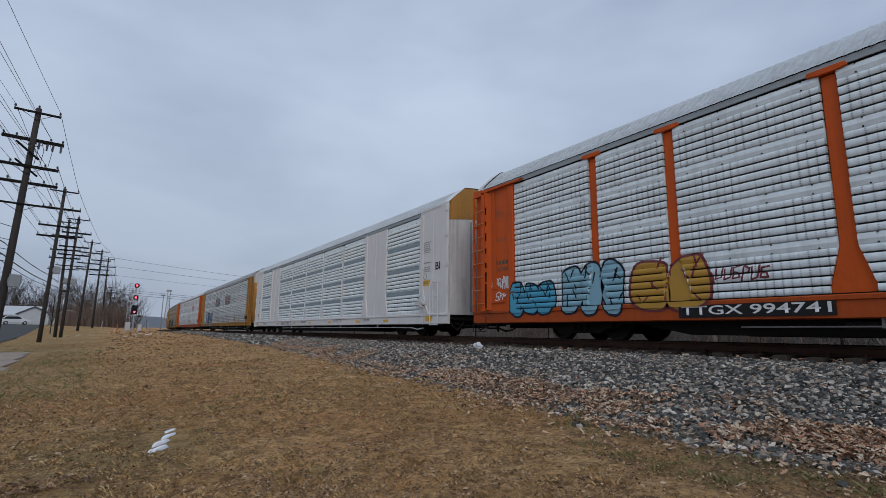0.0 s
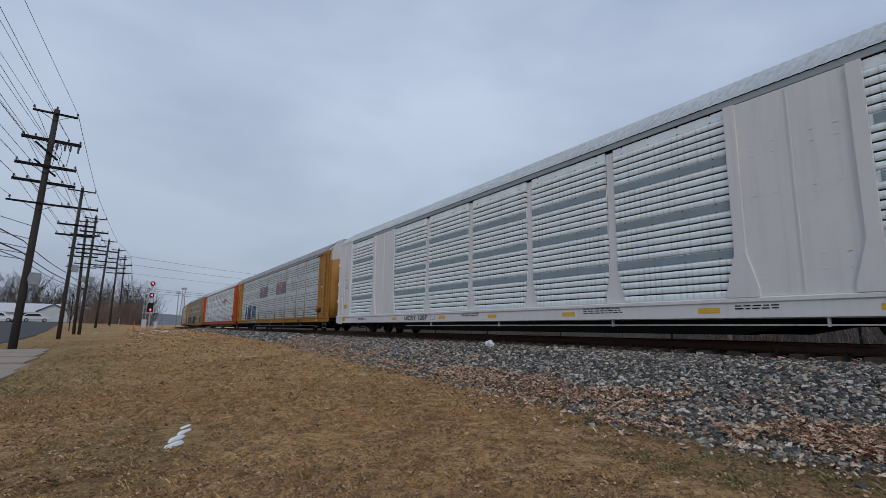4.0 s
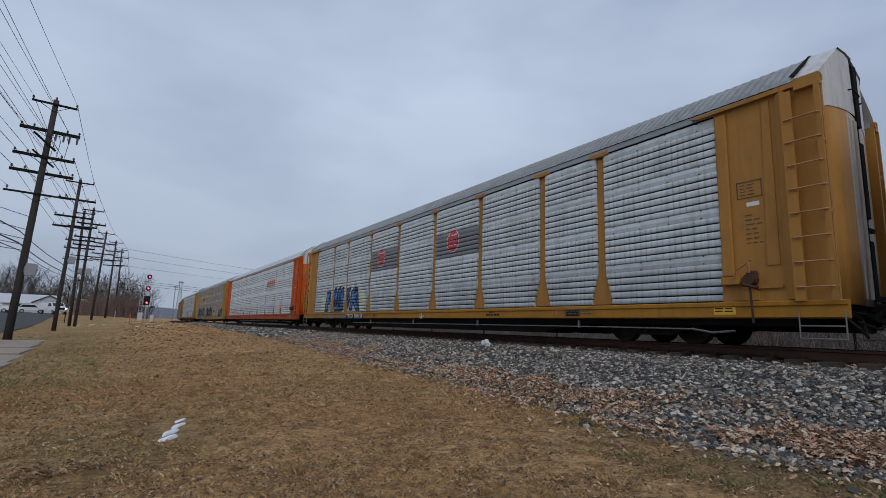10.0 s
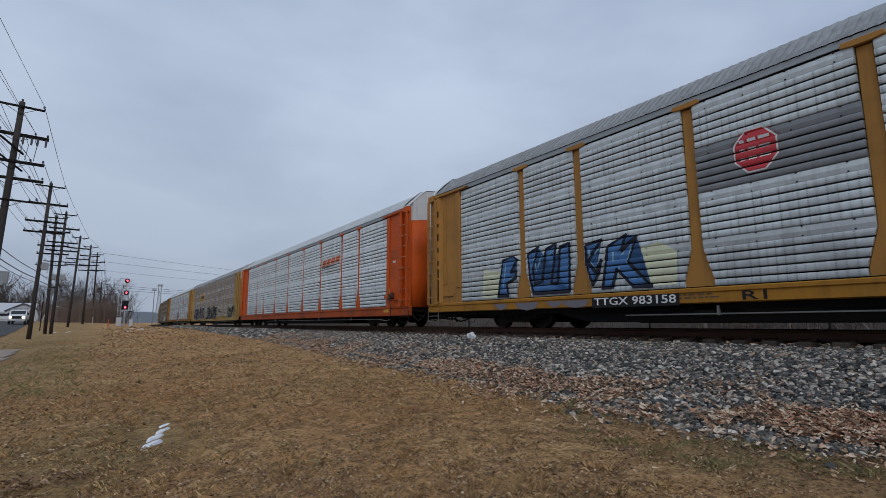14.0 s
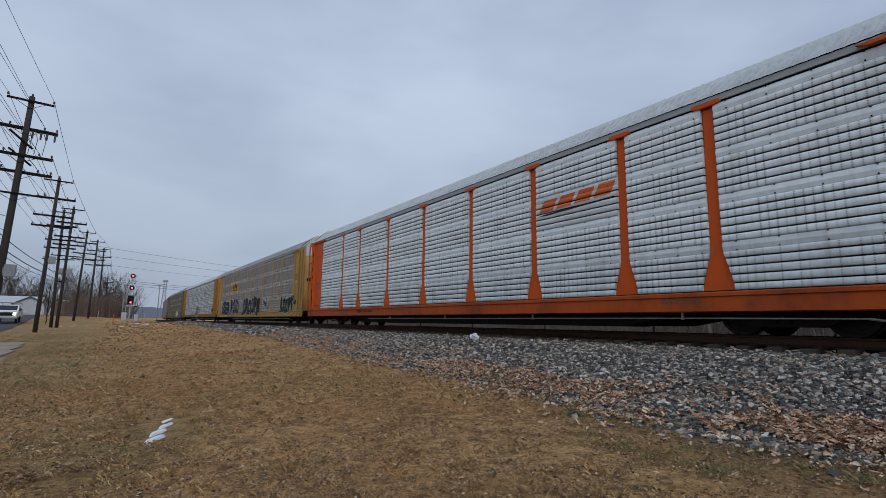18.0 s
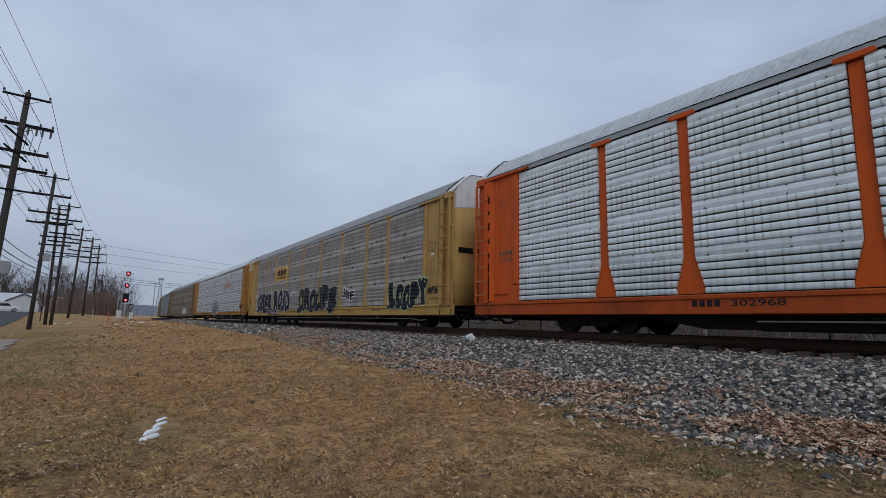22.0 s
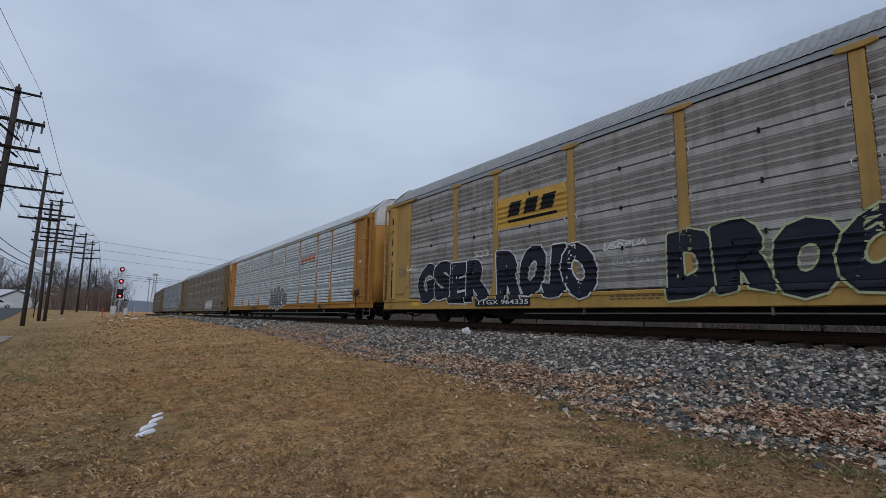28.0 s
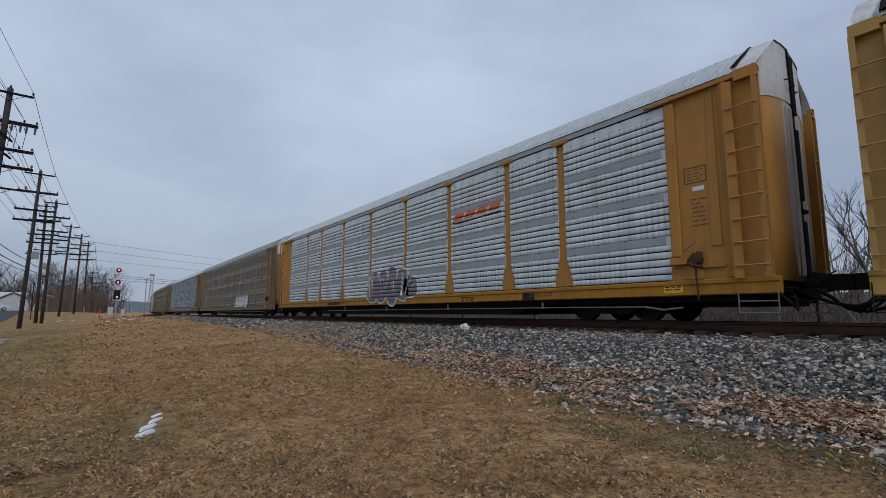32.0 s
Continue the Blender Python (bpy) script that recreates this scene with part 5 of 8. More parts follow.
def small_print(car, seed, ink="stencil", y=-12.35):
    """Stencilled notices on the end wall: a framed notice, a white tag and unreadable lines."""
    bm = bmesh.new()
    for a, b, c, d in ((y + 0.02, y - 0.42, 2.98, 3.0), (y + 0.02, y - 0.42, 2.68, 2.70), (y + 0.02, y, 2.68, 3.0), (y - 0.40, y - 0.42, 2.68, 3.0)):
        poly_on(bm, [(a, c), (b, c), (b, d), (a, d)])
    bars(bm, y - 0.04, y - 0.38, 2.92, 4, 0.018, 0.06, 0, seed)
    bars(bm, y - 0.10, y - 0.40, 2.35, 7, 0.02, 0.085, 0, seed + 1)
    paint("stencil", bm, M[ink], car, "rib", (), "small dark stencilled notices", 0.026)
    bm = bmesh.new()
    poly_on(bm, [(y - 0.14, 2.52), (y - 0.36, 2.52), (y - 0.36, 2.60), (y - 0.14, 2.60)])
    paint("tag_plate", bm, M["whitepaint"], car, "rib", (), "small white tag", 0.026)
    bm = bmesh.new()
    poly_on(bm, [(-11.80, 0.57), (-12.20, 0.57), (-12.20, 0.72), (-11.80, 0.72)])
    paint("caution_label", bm, M["label_yellow"], car, "rib", (), "yellow caution label", 0.064)
    bm = bmesh.new()
    bars(bm, -11.83, -12.17, 0.67, 2, 0.022, 0.05, 0, seed + 2)
    paint("stencil", bm, M["blackpaint"], car, "rib", (), "", 0.067)
    bm = bmesh.new()
    bars(bm, 5.2 - seed % 3, 3.9 - seed % 3, 0.66, 2, 0.03, 0.06, 0, seed + 3)
    bars(bm, -8.0, -8.9, 0.66, 2, 0.03, 0.06, 0, seed + 4)
    paint("stencil", bm, M[ink], car, "rib", (), "", 0.066)


for i, c in enumerate((A, C, D, E, F, G, H)):
    small_print(c, 11 + 7 * i)


def bubble(car, style, y0, y1, z0, z1, lumps, fill, edge, seed, second=None):
    """A row of swollen letter-like shapes, each a fill over a darker rim, with inner strokes."""
    rnd = random.Random(seed)
    w = (y0 - y1) / lumps
    for k in range(lumps):
        rim, body, stroke = bmesh.new(), bmesh.new(), bmesh.new()
        yc, zc = y0 - (k + 0.5) * w, (z0 + z1) / 2
        rz = (z1 - z0) / 2 * rnd.uniform(0.88, 1.0)
        poly_on(rim, rounded(yc, zc, w * 0.60, rz + 0.035, 0.10, 26, seed + k), 0.004)
        poly_on(body, rounded(yc, zc, w * 0.53, rz - 0.02, 0.10, 26, seed + k), 0.008)
        for j in range(5):
            a, b = rnd.uniform(-0.35, 0.35) * w, rnd.uniform(-0.7, 0.6) * rz
            da, db = rnd.uniform(-0.25, 0.25) * w, rnd.uniform(0.2, 0.5) * rz
            poly_on(stroke, [(yc + a, zc + b), (yc + a - 0.045, zc + b + 0.01), (yc + a + da - 0.04, zc + b + db), (yc + a + da, zc + b + db + 0.02)], 0.011)
        for bm, paint_name, lab in ((rim, edge, "dark graffiti outline"), (body, fill, "rounded graffiti letter"), (stroke, edge, "graffiti inner strokes")):
            paint("graffiti", bm, M[paint_name], car, style, POSTS, lab)
        lab = "graffiti letters"


def tag_word(car, style, text, y0, y1, z0, z1, fill, rim, halo=None, fat=0.05, edge=0.055, glow=0.13):
    """Fat hand-sprayed letters, a little warped, with an outline and, where there is one, a wider halo."""
    def warp(bm):
        for v in bm.verts:
            y, z = v.co.y, v.co.z
            v.co.z = z + 0.055 * math.sin(2.6 * y + 0.8) + 0.03 * math.sin(6.1 * y)
            v.co.y = y + 0.05 * math.sin(3.7 * z + 1.9 * y)
        return bm
    widths = [{"I": 0.45, "J": 0.75, "E": 0.85, "F": 0.85}.get(c, 1.0) for c in text]
    unit, at = (y1 - y0) / sum(widths), y0
    for k, (char, wide) in enumerate(zip(text, widths)):
        low, high = z0 + 0.05 * math.sin(2.1 * k), z1 + 0.05 * math.sin(1.7 * k + 1)
        body = warp(fit_letters(char, at - 0.02 * unit, at + unit * wide * 1.02, low, high, fat, 0.012 + 0.005 * k))
        at += unit * wide
        rims = [(e.verts[0].co.copy(), e.verts[1].co.copy()) for e in body.edges if len(e.link_faces) == 1]
        for ink, half, lift in ((halo, glow, 0.008), (rim, edge, 0.010)):
            if ink:
                bm = bmesh.new()
                for n, (a, b) in enumerate(rims):
                    ln = math.hypot(b.y - a.y, b.z - a.z)
                    if ln < 1e-4:
                        continue
                    uy, uz, o = (b.y - a.y) / ln, (b.z - a.z) / ln, half * 0.5
                    poly_on(bm, [(a.y - uy * o - uz * half, a.z - uz * o + uy * half), (b.y + uy * o - uz * half, b.z + uz * o + uy * half),
                                 (b.y + uy * o + uz * half, b.z + uz * o - uy * half), (a.y - uy * o + uz * half, a.z - uz * o - uy * half)], lift + 0.005 * k + 0.0002 * (n % 9))
                paint("graffiti_outline", bm, M[ink], car, style, POSTS, "sprayed letter outline")
        paint("graffiti_letter", body, M[fill], car, style, POSTS, "fat sprayed letter")


def scrawl(car, style, y0, y1, z0, z1, ink, seed, n=9, pen=0.030):
    """A sprayed tag that cannot be read: a row of small looping pen marks, leaning and unequal."""
    rnd, bm, step = random.Random(seed), bmesh.new(), (y1 - y0) / n
    for k in range(n):
        lo, hi = z0 + (z1 - z0) * rnd.uniform(0, 0.25), z0 + (z1 - z0) * rnd.uniform(0.7, 1)
        ya, lean = y0 + step * k, 0.25 * step
        m = (lo + hi) / 2
        mark = rnd.choice(([(0.1, lo), (0.25, hi), (0.9, hi - 0.04), (0.75, m), (0.2, m)], [(0.9, hi), (0.2, hi - 0.03), (0.1, m), (0.85, m - 0.03), (0.7, lo), (0.0, lo + 0.02)],
                           [(0.1, hi), (0.15, lo), (0.8, lo + 0.03), (0.9, hi)], [(0.05, lo), (0.5, hi), (0.95, lo), (0.75, m), (0.25, m)], [(0.9, hi), (0.1, hi), (0.15, lo), (0.95, lo), (0.6, m), (0.15, m)]))
        pts = [(ya + step * u + lean * (z - lo) / (hi - lo), z + rnd.uniform(-0.02, 0.02)) for u, z in mark]
        for j, ((ya_, za), (yb, zb)) in enumerate(zip(pts, pts[1:])):
            ln = math.hypot(yb - ya_, zb - za) or 1
            uy, uz = (yb - ya_) / ln, (zb - za) / ln
            w, o = pen * rnd.uniform(0.4, 0.65), pen * 0.4
            poly_on(bm, [(ya_ - uy * o - uz * w, za - uz * o + uy * w), (yb + uy * o - uz * w, zb + uz * o + uy * w), (yb + uy * o + uz * w, zb + uz * o - uy * w), (ya_ - uy * o + uz * w, za - uz * o - uy * w)], 0.003 + 0.0005 * j)
    paint("graffiti", bm, M[ink], car, style, POSTS, "thin sprayed tag")


# first car: blue and gold pieces, a dark tag, the number panel
bubble(A, "rib", 12.15, 10.5, 0.58, 1.55, 3, "cyanpaint", "navypaint", 3)
bubble(A, "rib", 10.2, 8.4, 0.56, 1.85, 3, "palecyan", "navypaint", 5)
bubble(A, "rib", 8.15, 6.5, 0.54, 1.78, 2, "goldpaint", "maroonpaint", 8)
scrawl(A, "rib", 6.55, 5.45, 1.12, 1.40, "maroonpaint", 4, 7)
scrawl(A, "rib", 13.02, 12.24, 1.42, 1.80, "whitepaint", 6, 8, 0.034)
scrawl(A, "rib", 12.86, 12.36, 1.06, 1.34, "whitepaint", 8, 3, 0.03)
bm = bmesh.new()
for u in range(4):
    poly_on(bm, [(12.84 - 0.15 * u, 2.13), (12.73 - 0.15 * u, 2.13), (12.73 - 0.15 * u, 2.25), (12.84 - 0.15 * u, 2.25)])
paint("lettering", fit_letters("28748", 12.85, 12.27, 1.93, 2.06, 0.008), M["stencil"], A, "rib", (), "stencilled car number", 0.0245)
bars(bm, 12.95, 12.35, 2.90, 2, 0.02, 0.06, 0.0, 62)
bars(bm, 12.85, 12.45, 3.74, 3, 0.02, 0.07, 0.0, 63)
paint("stencil", bm, M["stencil"], A, "rib", (), "dark unreadable car marks", 0.024)
sill_marks(A, "TTGX 994741", 7.05, 4.58, 0.53, 0.70, "whitepaint", "blackpaint")

# second car: plain white with notices
sill_marks(B, "UCRY 1207", 5.95, 4.15, 0.51, 0.68, "blackpaint")
paint("lettering", fit_letters("G", 12.62, 12.52, 2.34, 2.45, 0.008), M["blackpaint"], B, "rib", (), "car mark", 0.036)
paint("lettering", fit_letters("1207", 12.76, 12.40, 2.18, 2.29, 0.008), M["blackpaint"], B, "rib", (), "car mark", 0.036)
paint("lettering", fit_letters("BI", -13.05, -13.34, 2.33, 2.60, 0.02), M["blackpaint"], B, "rib", (), "car mark", 0.037)
bm = bmesh.new()
for y in (7.15, 3.35, 0.45, -2.7, -6.3, -9.1):
    poly_on(bm, [(y, 0.53), (y - 0.42, 0.53), (y - 0.42, 0.63), (y, 0.63)])
for y in (13.0, -12.45):
    poly_on(bm, [(y, 0.52), (y - 0.42, 0.52), (y - 0.46, 0.74), (y, 0.74)])
paint("reflector_strip", bm, M["label_yellow"], B, "rib", (), "yellow reflective strips", 0.064)
bm = bmesh.new()
for y, z, w in ((12.88, 1.16, 0.60), (-12.22, 1.80, 0.48)):
    poly_on(bm, [(y, z), (y - w, z), (y - w, z + 0.21), (y, z + 0.21)])
paint("caution_label", bm, M["label_yellow"], B, "rib", (), "yellow caution labels", 0.034)
bm = bmesh.new()
for y, z in ((12.82, 1.29), (-12.22, 1.93)):
    bars(bm, y - 0.03, y - 0.43, z, 2, 0.025, 0.06, 0.002, 5)
bars(bm, 12.88, 12.38, 3.05, 4, 0.014, 0.07, 0, 9), bars(bm, 12.86, 12.42, 2.68, 3, 0.014, 0.07, 0, 10)
bars(bm, -12.2, -12.76, 3.38, 6, 0.03, 0.075, 0, 21)
bars(bm, -12.05, -12.76, 2.62, 1, 0.03, 0.07, 0, 22)
bars(bm, -12.05, -12.76, 2.46, 3, 0.028, 0.075, 0, 23)
paint("stencil", bm, M["greypaint"], B, "rib", (), "small grey notices", 0.037)
bm = bmesh.new()
bars(bm, 1.9, 0.9, 0.66, 2, 0.025, 0.055, 0, 31), bars(bm, -3.4, -4.6, 0.68, 3, 0.022, 0.05, 0, 32), bars(bm, -7.0, -7.9, 0.64, 2, 0.022, 0.05, 0, 33), bars(bm, 10.8, 9.9, 0.62, 2, 0.03, 0.06, 0, 35)
for a, b, c, d in ((3.95, 3.60, 0.73, 0.745), (3.95, 3.60, 0.50, 0.515), (3.95, 3.935, 0.50, 0.745), (3.615, 3.60, 0.50, 0.745)):
    poly_on(bm, [(a, c), (b, c), (b, d), (a, d)])
paint("stencil", bm, M["blackpaint"], B, "rib", (), "small dark notices", 0.066)
bm = bmesh.new()
poly_on(bm, [(-12.34 + 0.12 * math.cos(a), 2.14 + 0.12 * math.sin(a)) for a in (2 * math.pi * k / 24 for k in range(24))])
paint("round_decal", bm, surface("green_decal", (0.12, 0.3, 0.2), 0.5), B, "rib", (), "round green decal", 0.034)
bm = bmesh.new()
poly_on(bm, [(-12.34 + 0.10 * math.cos(a), 2.14 + 0.10 * math.sin(a)) for a in (2 * math.pi * k / 24 for k in range(24))])
paint("round_decal", bm, M["whitepaint"], B, "rib", (), "", 0.036)
scrawl(B, "rib", -12.3, -12.75, 1.45, 1.62, "greypaint", 9, 6, 0.016)

# third car: red emblems, blue piece on a cream ground
def emblem(car, y, z, r):
    """A red eight-sided railway emblem with a white rim and pale bars for its unreadable script."""
    for k, (rr, paint_name) in enumerate(((r, "red"), (r * 0.9, "whitepaint"), (r * 0.83, "red"))):
        bm = bmesh.new()
        poly_on(bm, [(y + rr * math.cos(a) * 1.05, z + rr * 1.15 * math.sin(a)) for a in (math.pi / 8 + math.pi / 4 * i for i in range(8))], 0.003 * k)
        paint("emblem", bm, M[paint_name], car, "rib", POSTS, "red eight-sided emblem")
    bm = bmesh.new()
    for dz in (0.42, 0.02, -0.38):
        for a, b in ((0.62, 0.42), (0.28, -0.05), (-0.15, -0.58)):
            poly_on(bm, [(y + a * r, z + dz * r), (y + b * r, z + dz * r), (y + b * r, z + dz * r + 0.055), (y + a * r, z + dz * r + 0.055)], 0.011)
    paint("emblem_script", bm, M["whitepaint"], car, "rib", POSTS, "white emblem bars")


emblem(C, 3.1, 3.19, 0.42)
emblem(C, -2.72, 3.19, 0.42)
def outlined(car, style, shapes, width, fill, rim, shine, fall=0.0):
    """Pointed graffiti shapes: a fill, a thick uneven outline drawn edge by edge, and pale inner streaks."""
    body, edge, gleam = bmesh.new(), bmesh.new(), bmesh.new()
    r, n = random.Random(len(shapes)), 0
    for pts in shapes:
        poly_on(body, pts, 0.006)
        for (ya, za), (yb, zb) in zip(pts, pts[1:] + pts[:1]):
            ln = math.hypot(yb - ya, zb - za)
            uy, uz = (yb - ya) / ln, (zb - za) / ln
            w, v, o = width * r.uniform(0.4, 0.7), width * r.uniform(0.3, 0.6), 0.04 * r.random()
            poly_on(edge, [(ya - uy * o - uz * w, za - uz * o + uy * w), (yb + uy * o - uz * v, zb + uz * o + uy * v), (yb + uy * o + uz * v, zb + uz * o - uy * v), (ya - uy * o + uz * w, za - uz * o - uy * w)], 0.010 + 0.0003 * n)
            n = (n + 1) % 9
        for k in range(len(pts) // 2):
            (ya, za), (yb, zb) = pts[2 * k], pts[2 * k - 1]
            cy, cz = sum(p[0] for p in pts) / len(pts), sum(p[1] for p in pts) / len(pts)
            ya, za, yb, zb = ya + 0.3 * (cy - ya), za + 0.3 * (cz - za), yb + 0.4 * (cy - yb), zb + 0.4 * (cz - zb)
            poly_on(gleam, [(ya, za), (ya - 0.06, za + 0.01), (yb - 0.03, zb), (yb, zb + 0.02)], 0.008)
    for bm, ink, lab in ((body, fill, "solid graffiti fill"), (gleam, shine, "pale graffiti streaks"), (edge, rim, "dark graffiti outline")):
        paint("graffiti", bm, M[ink], car, style, POSTS, lab, None, True)


bm = bmesh.new()
poly_on(bm, [(10.95, 0.88), (10.2, 0.86), (10.0, 1.6), (10.85, 1.72)], 0.003)
poly_on(bm, [(5.75, 0.88), (4.75, 0.90), (4.7, 1.55), (5.05, 1.80), (5.55, 1.72)], 0.003)
poly_on(bm, [(8.75, 1.25), (8.5, 1.25), (8.4, 1.9), (8.6, 1.9)], 0.003)
paint("graffiti", bm, M["creampaint"], C, "rib", POSTS, "cream graffiti ground", None, True)
outlined(C, "rib", [
    [(9.96, 1.91), (9.53, 1.99), (9.36, 1.88), (9.64, 1.54), (9.40, 1.57), (9.43, 1.38), (9.80, 1.24), (9.75, 0.90), (10.18, 0.90)],
    [(8.93, 1.97), (8.54, 2.12), (8.76, 1.57), (8.70, 1.16), (8.42, 1.20), (8.26, 2.02), (7.90, 2.14), (8.10, 1.12), (7.88, 1.14), (7.77, 2.02), (7.46, 2.10), (7.51, 0.90), (8.75, 0.90), (8.88, 1.41)],
    [(6.97, 1.97), (6.49, 2.04), (6.76, 1.78), (6.92, 1.54), (6.70, 1.31), (6.54, 1.56), (6.62, 1.28), (6.80, 1.00), (6.95, 1.44)],
    [(6.35, 1.85), (5.85, 2.06), (6.00, 1.71), (5.58, 2.00), (5.83, 1.45), (5.30, 0.90), (5.72, 0.90), (6.12, 1.32), (6.27, 0.92), (6.53, 0.92), (6.40, 1.54)]], 0.075, "bluepaint", "navypaint", "palecyan")
bm = bmesh.new()
for ya, yb, z in ((10.35, 9.75, 0.50), (9.45, 8.55, 0.47), (8.3, 7.7, 0.52), (7.75, 6.9, 0.49)):
    poly_on(bm, [(ya, 0.68), (yb, 0.68), (yb + 0.1, z + 0.05), ((ya + yb) / 2, z), (ya - 0.12, z + 0.06)])
paint("graffiti", bm, M["greypaint"], C, "rib", (), "grey-blue sprayed drips on the sill", 0.0655)
sill_marks(C, "TTGX 983158", 6.75, 4.75, 0.53, 0.70, "whitepaint", "blackpaint")
paint("lettering", fit_letters("R1", 3.52, 3.12, 0.54, 0.70, 0.012), M["blackpaint"], C, "rib", (), "stencilled mark", 0.066)
bm = bmesh.new()
for pts in ([(-0.72, 0.74), (-0.80, 0.74), (-0.78, 0.52), (-0.74, 0.52)], [(-0.55, 0.62), (-0.74, 0.48), (-0.78, 0.48), (-0.78, 0.53)], [(-0.97, 0.62), (-0.78, 0.48), (-0.74, 0.48), (-0.74, 0.53)]):
    poly_on(bm, pts)
paint("graffiti", bm, M["whitepaint"], C, "rib", (), "sprayed white arrow", 0.066)
paint("lettering", fit_letters("TTX", -7.50, -8.02, 0.58, 0.71, 0.012), M["rust"], C, "rib", (), "rust-red stencilled mark", 0.066)
bm = bmesh.new()
bars(bm, -4.75, -5.40, 0.58, 1, 0.06, 0.1, 0, 51), bars(bm, -4.9, -5.25, 0.67, 1, 0.03, 0.1, 0, 52)
paint("stencil", bm, M["blackpaint"], C, "rib", (), "dark unreadable sill stencil", 0.066)
bm = bmesh.new()
poly_on(bm, [(-8.05, 0.55), (-8.5, 0.55), (-8.5, 0.72), (-8.05, 0.72)])
paint("tag_plate", bm, M["blackpaint"], C, "rib", (), "small black plate", 0.064)


# fourth and sixth cars: a slanted orange emblem over a dark sweep
def slant_emblem(car, y0, y1, z0, z1, style):
    bm, w = bmesh.new(), (y0 - y1) / 4.2
    for k in range(4):
        ya, lo, tall = y0 - 0.05 - k * w * 1.03, z0 + 0.03 + 0.022 * k, z1 - z0 - 0.04
        poly_on(bm, [(ya, lo), (ya - w * 0.84, lo + 0.01), (ya - w * 1.12, lo + tall), (ya - w * 0.30, lo + tall - 0.01)], 0.004)
    paint("emblem", bm, M["logo_orange"], car, style, POSTS, "orange slanted emblem blocks")
    bm = bmesh.new()
    poly_on(bm, [(y0, z0 - 0.06), (y0 - 0.3, z0 - 0.02), (y1, z0 + 0.04), (y1, z0 + 0.005), (y0 - 0.35, z0 - 0.07)], 0.004)
    paint("emblem_sweep", bm, M["blackpaint"], car, style, POSTS, "dark emblem underline")


slant_emblem(D, -4.5, -6.95, 3.06, 3.42, "rib")
slant_emblem(F, -4.5, -6.9, 3.08, 3.40, "rib")
bm = bmesh.new()
for u in range(4):
    poly_on(bm, [(12.84 - 0.15 * u, 2.13), (12.73 - 0.15 * u, 2.13), (12.73 - 0.15 * u, 2.25), (12.84 - 0.15 * u, 2.25)])
paint("lettering", fit_letters("25543", 12.85, 12.27, 1.93, 2.06, 0.008), M["stencil"], D, "rib", (), "stencilled car number", 0.0245)
bars(bm, 12.85, 12.45, 3.74, 3, 0.02, 0.07, 0.0, 73)
paint("stencil", bm, M["stencil"], D, "rib", (), "dark unreadable car marks", 0.024)
bm = bmesh.new()
for u in range(4):
    poly_on(bm, [(7.1 - 0.14 * u, 0.57), (7.0 - 0.14 * u, 0.57), (7.0 - 0.14 * u, 0.69), (7.1 - 0.14 * u, 0.69)])
paint("lettering", fit_letters("302968", 6.38, 5.5, 0.57, 0.69, 0.01), M["blackpaint"], D, "rib", (), "stencilled car number", 0.0665)
paint("stencil", bm, M["blackpaint"], D, "rib", (), "dark unreadable sill marks", 0.066)
paint("lettering", fit_letters("TTX", -5.0, -5.7, 0.52, 0.66, 0.012), M["blackpaint"], F, "rib", (), "stencilled mark", 0.066)
bubble(F, "rib", 1.45, -1.75, 0.52, 1.98, 4, "greypaint", "whitepaint", 27)
bubble(F, "rib", -1.3, -2.35, 0.75, 1.55, 1, "greypaint", "whitepaint", 33)
bm = bmesh.new()
bars(bm, 5.9, 4.3, 0.56, 1, 0.13, 0.2, 0, 46)
paint("stencil", bm, M["blackpaint"], F, "rib", (), "dark unreadable number", 0.066)
bm = bmesh.new()
poly_on(bm, [(-7.75, 0.52), (-8.2, 0.52), (-8.2, 0.74), (-7.75, 0.74)])
paint("tag_plate", bm, M["blackpaint"], F, "rib", (), "small black plate", 0.064)

# fifth car: yellow emblem panel and big black-and-white pieces
bm = bmesh.new()
poly_on(bm, [(7.12, 2.70), (4.42, 2.70), (4.42, 3.60), (7.12, 3.60)], 0.004)
paint("emblem_panel", bm, M["emblem_yellow"], E, "saw", POSTS, "yellow emblem panel")
bm = bmesh.new()
for y in (6.62, 5.98, 5.36):
    poly_on(bm, [(y, 3.02), (y - 0.46, 3.02), (y - 0.58, 3.42), (y - 0.12, 3.42)], 0.009)
poly_on(bm, [(6.6, 2.84), (4.75, 2.84), (4.75, 2.92), (6.6, 2.92)], 0.009)
paint("emblem", bm, M["blackpaint"], E, "saw", POSTS, "black emblem blocks and underline")
tag_word(E, "saw", "GSER", 11.3, 7.5, 0.70, 1.90, "navypaint", "navypaint", "whitepaint", 0.05, 0.05, 0.085)
tag_word(E, "saw", "ROJO", 7.0, 3.65, 0.76, 2.0, "navypaint", "navypaint", "whitepaint", 0.05, 0.055, 0.095)
tag_word(E, "saw", "DROOPS", 1.8, -3.9, 0.68, 1.88, "navypaint", "navypaint", "limepaint", 0.06, 0.055, 0.095)
tag_word(E, "saw", "JBF", -4.65, -6.05, 1.22, 1.62, "navypaint", "whitepaint", None, 0.04)
tag_word(E, "saw", "LOOPY", -9.45, -12.35, 0.74, 1.60, "navypaint", "navypaint", "limepaint", 0.06, 0.06, 0.11)
sill_marks(E, "TTGX 964335", 7.95, 5.75, 0.55, 0.68, "whitepaint", "blackpaint")
paint("lettering", fit_letters("TTX", -5.2, -6.2, 0.52, 0.68, 0.012), M["rust"], E, "saw", (), "rust-red stencilled mark", 0.066)
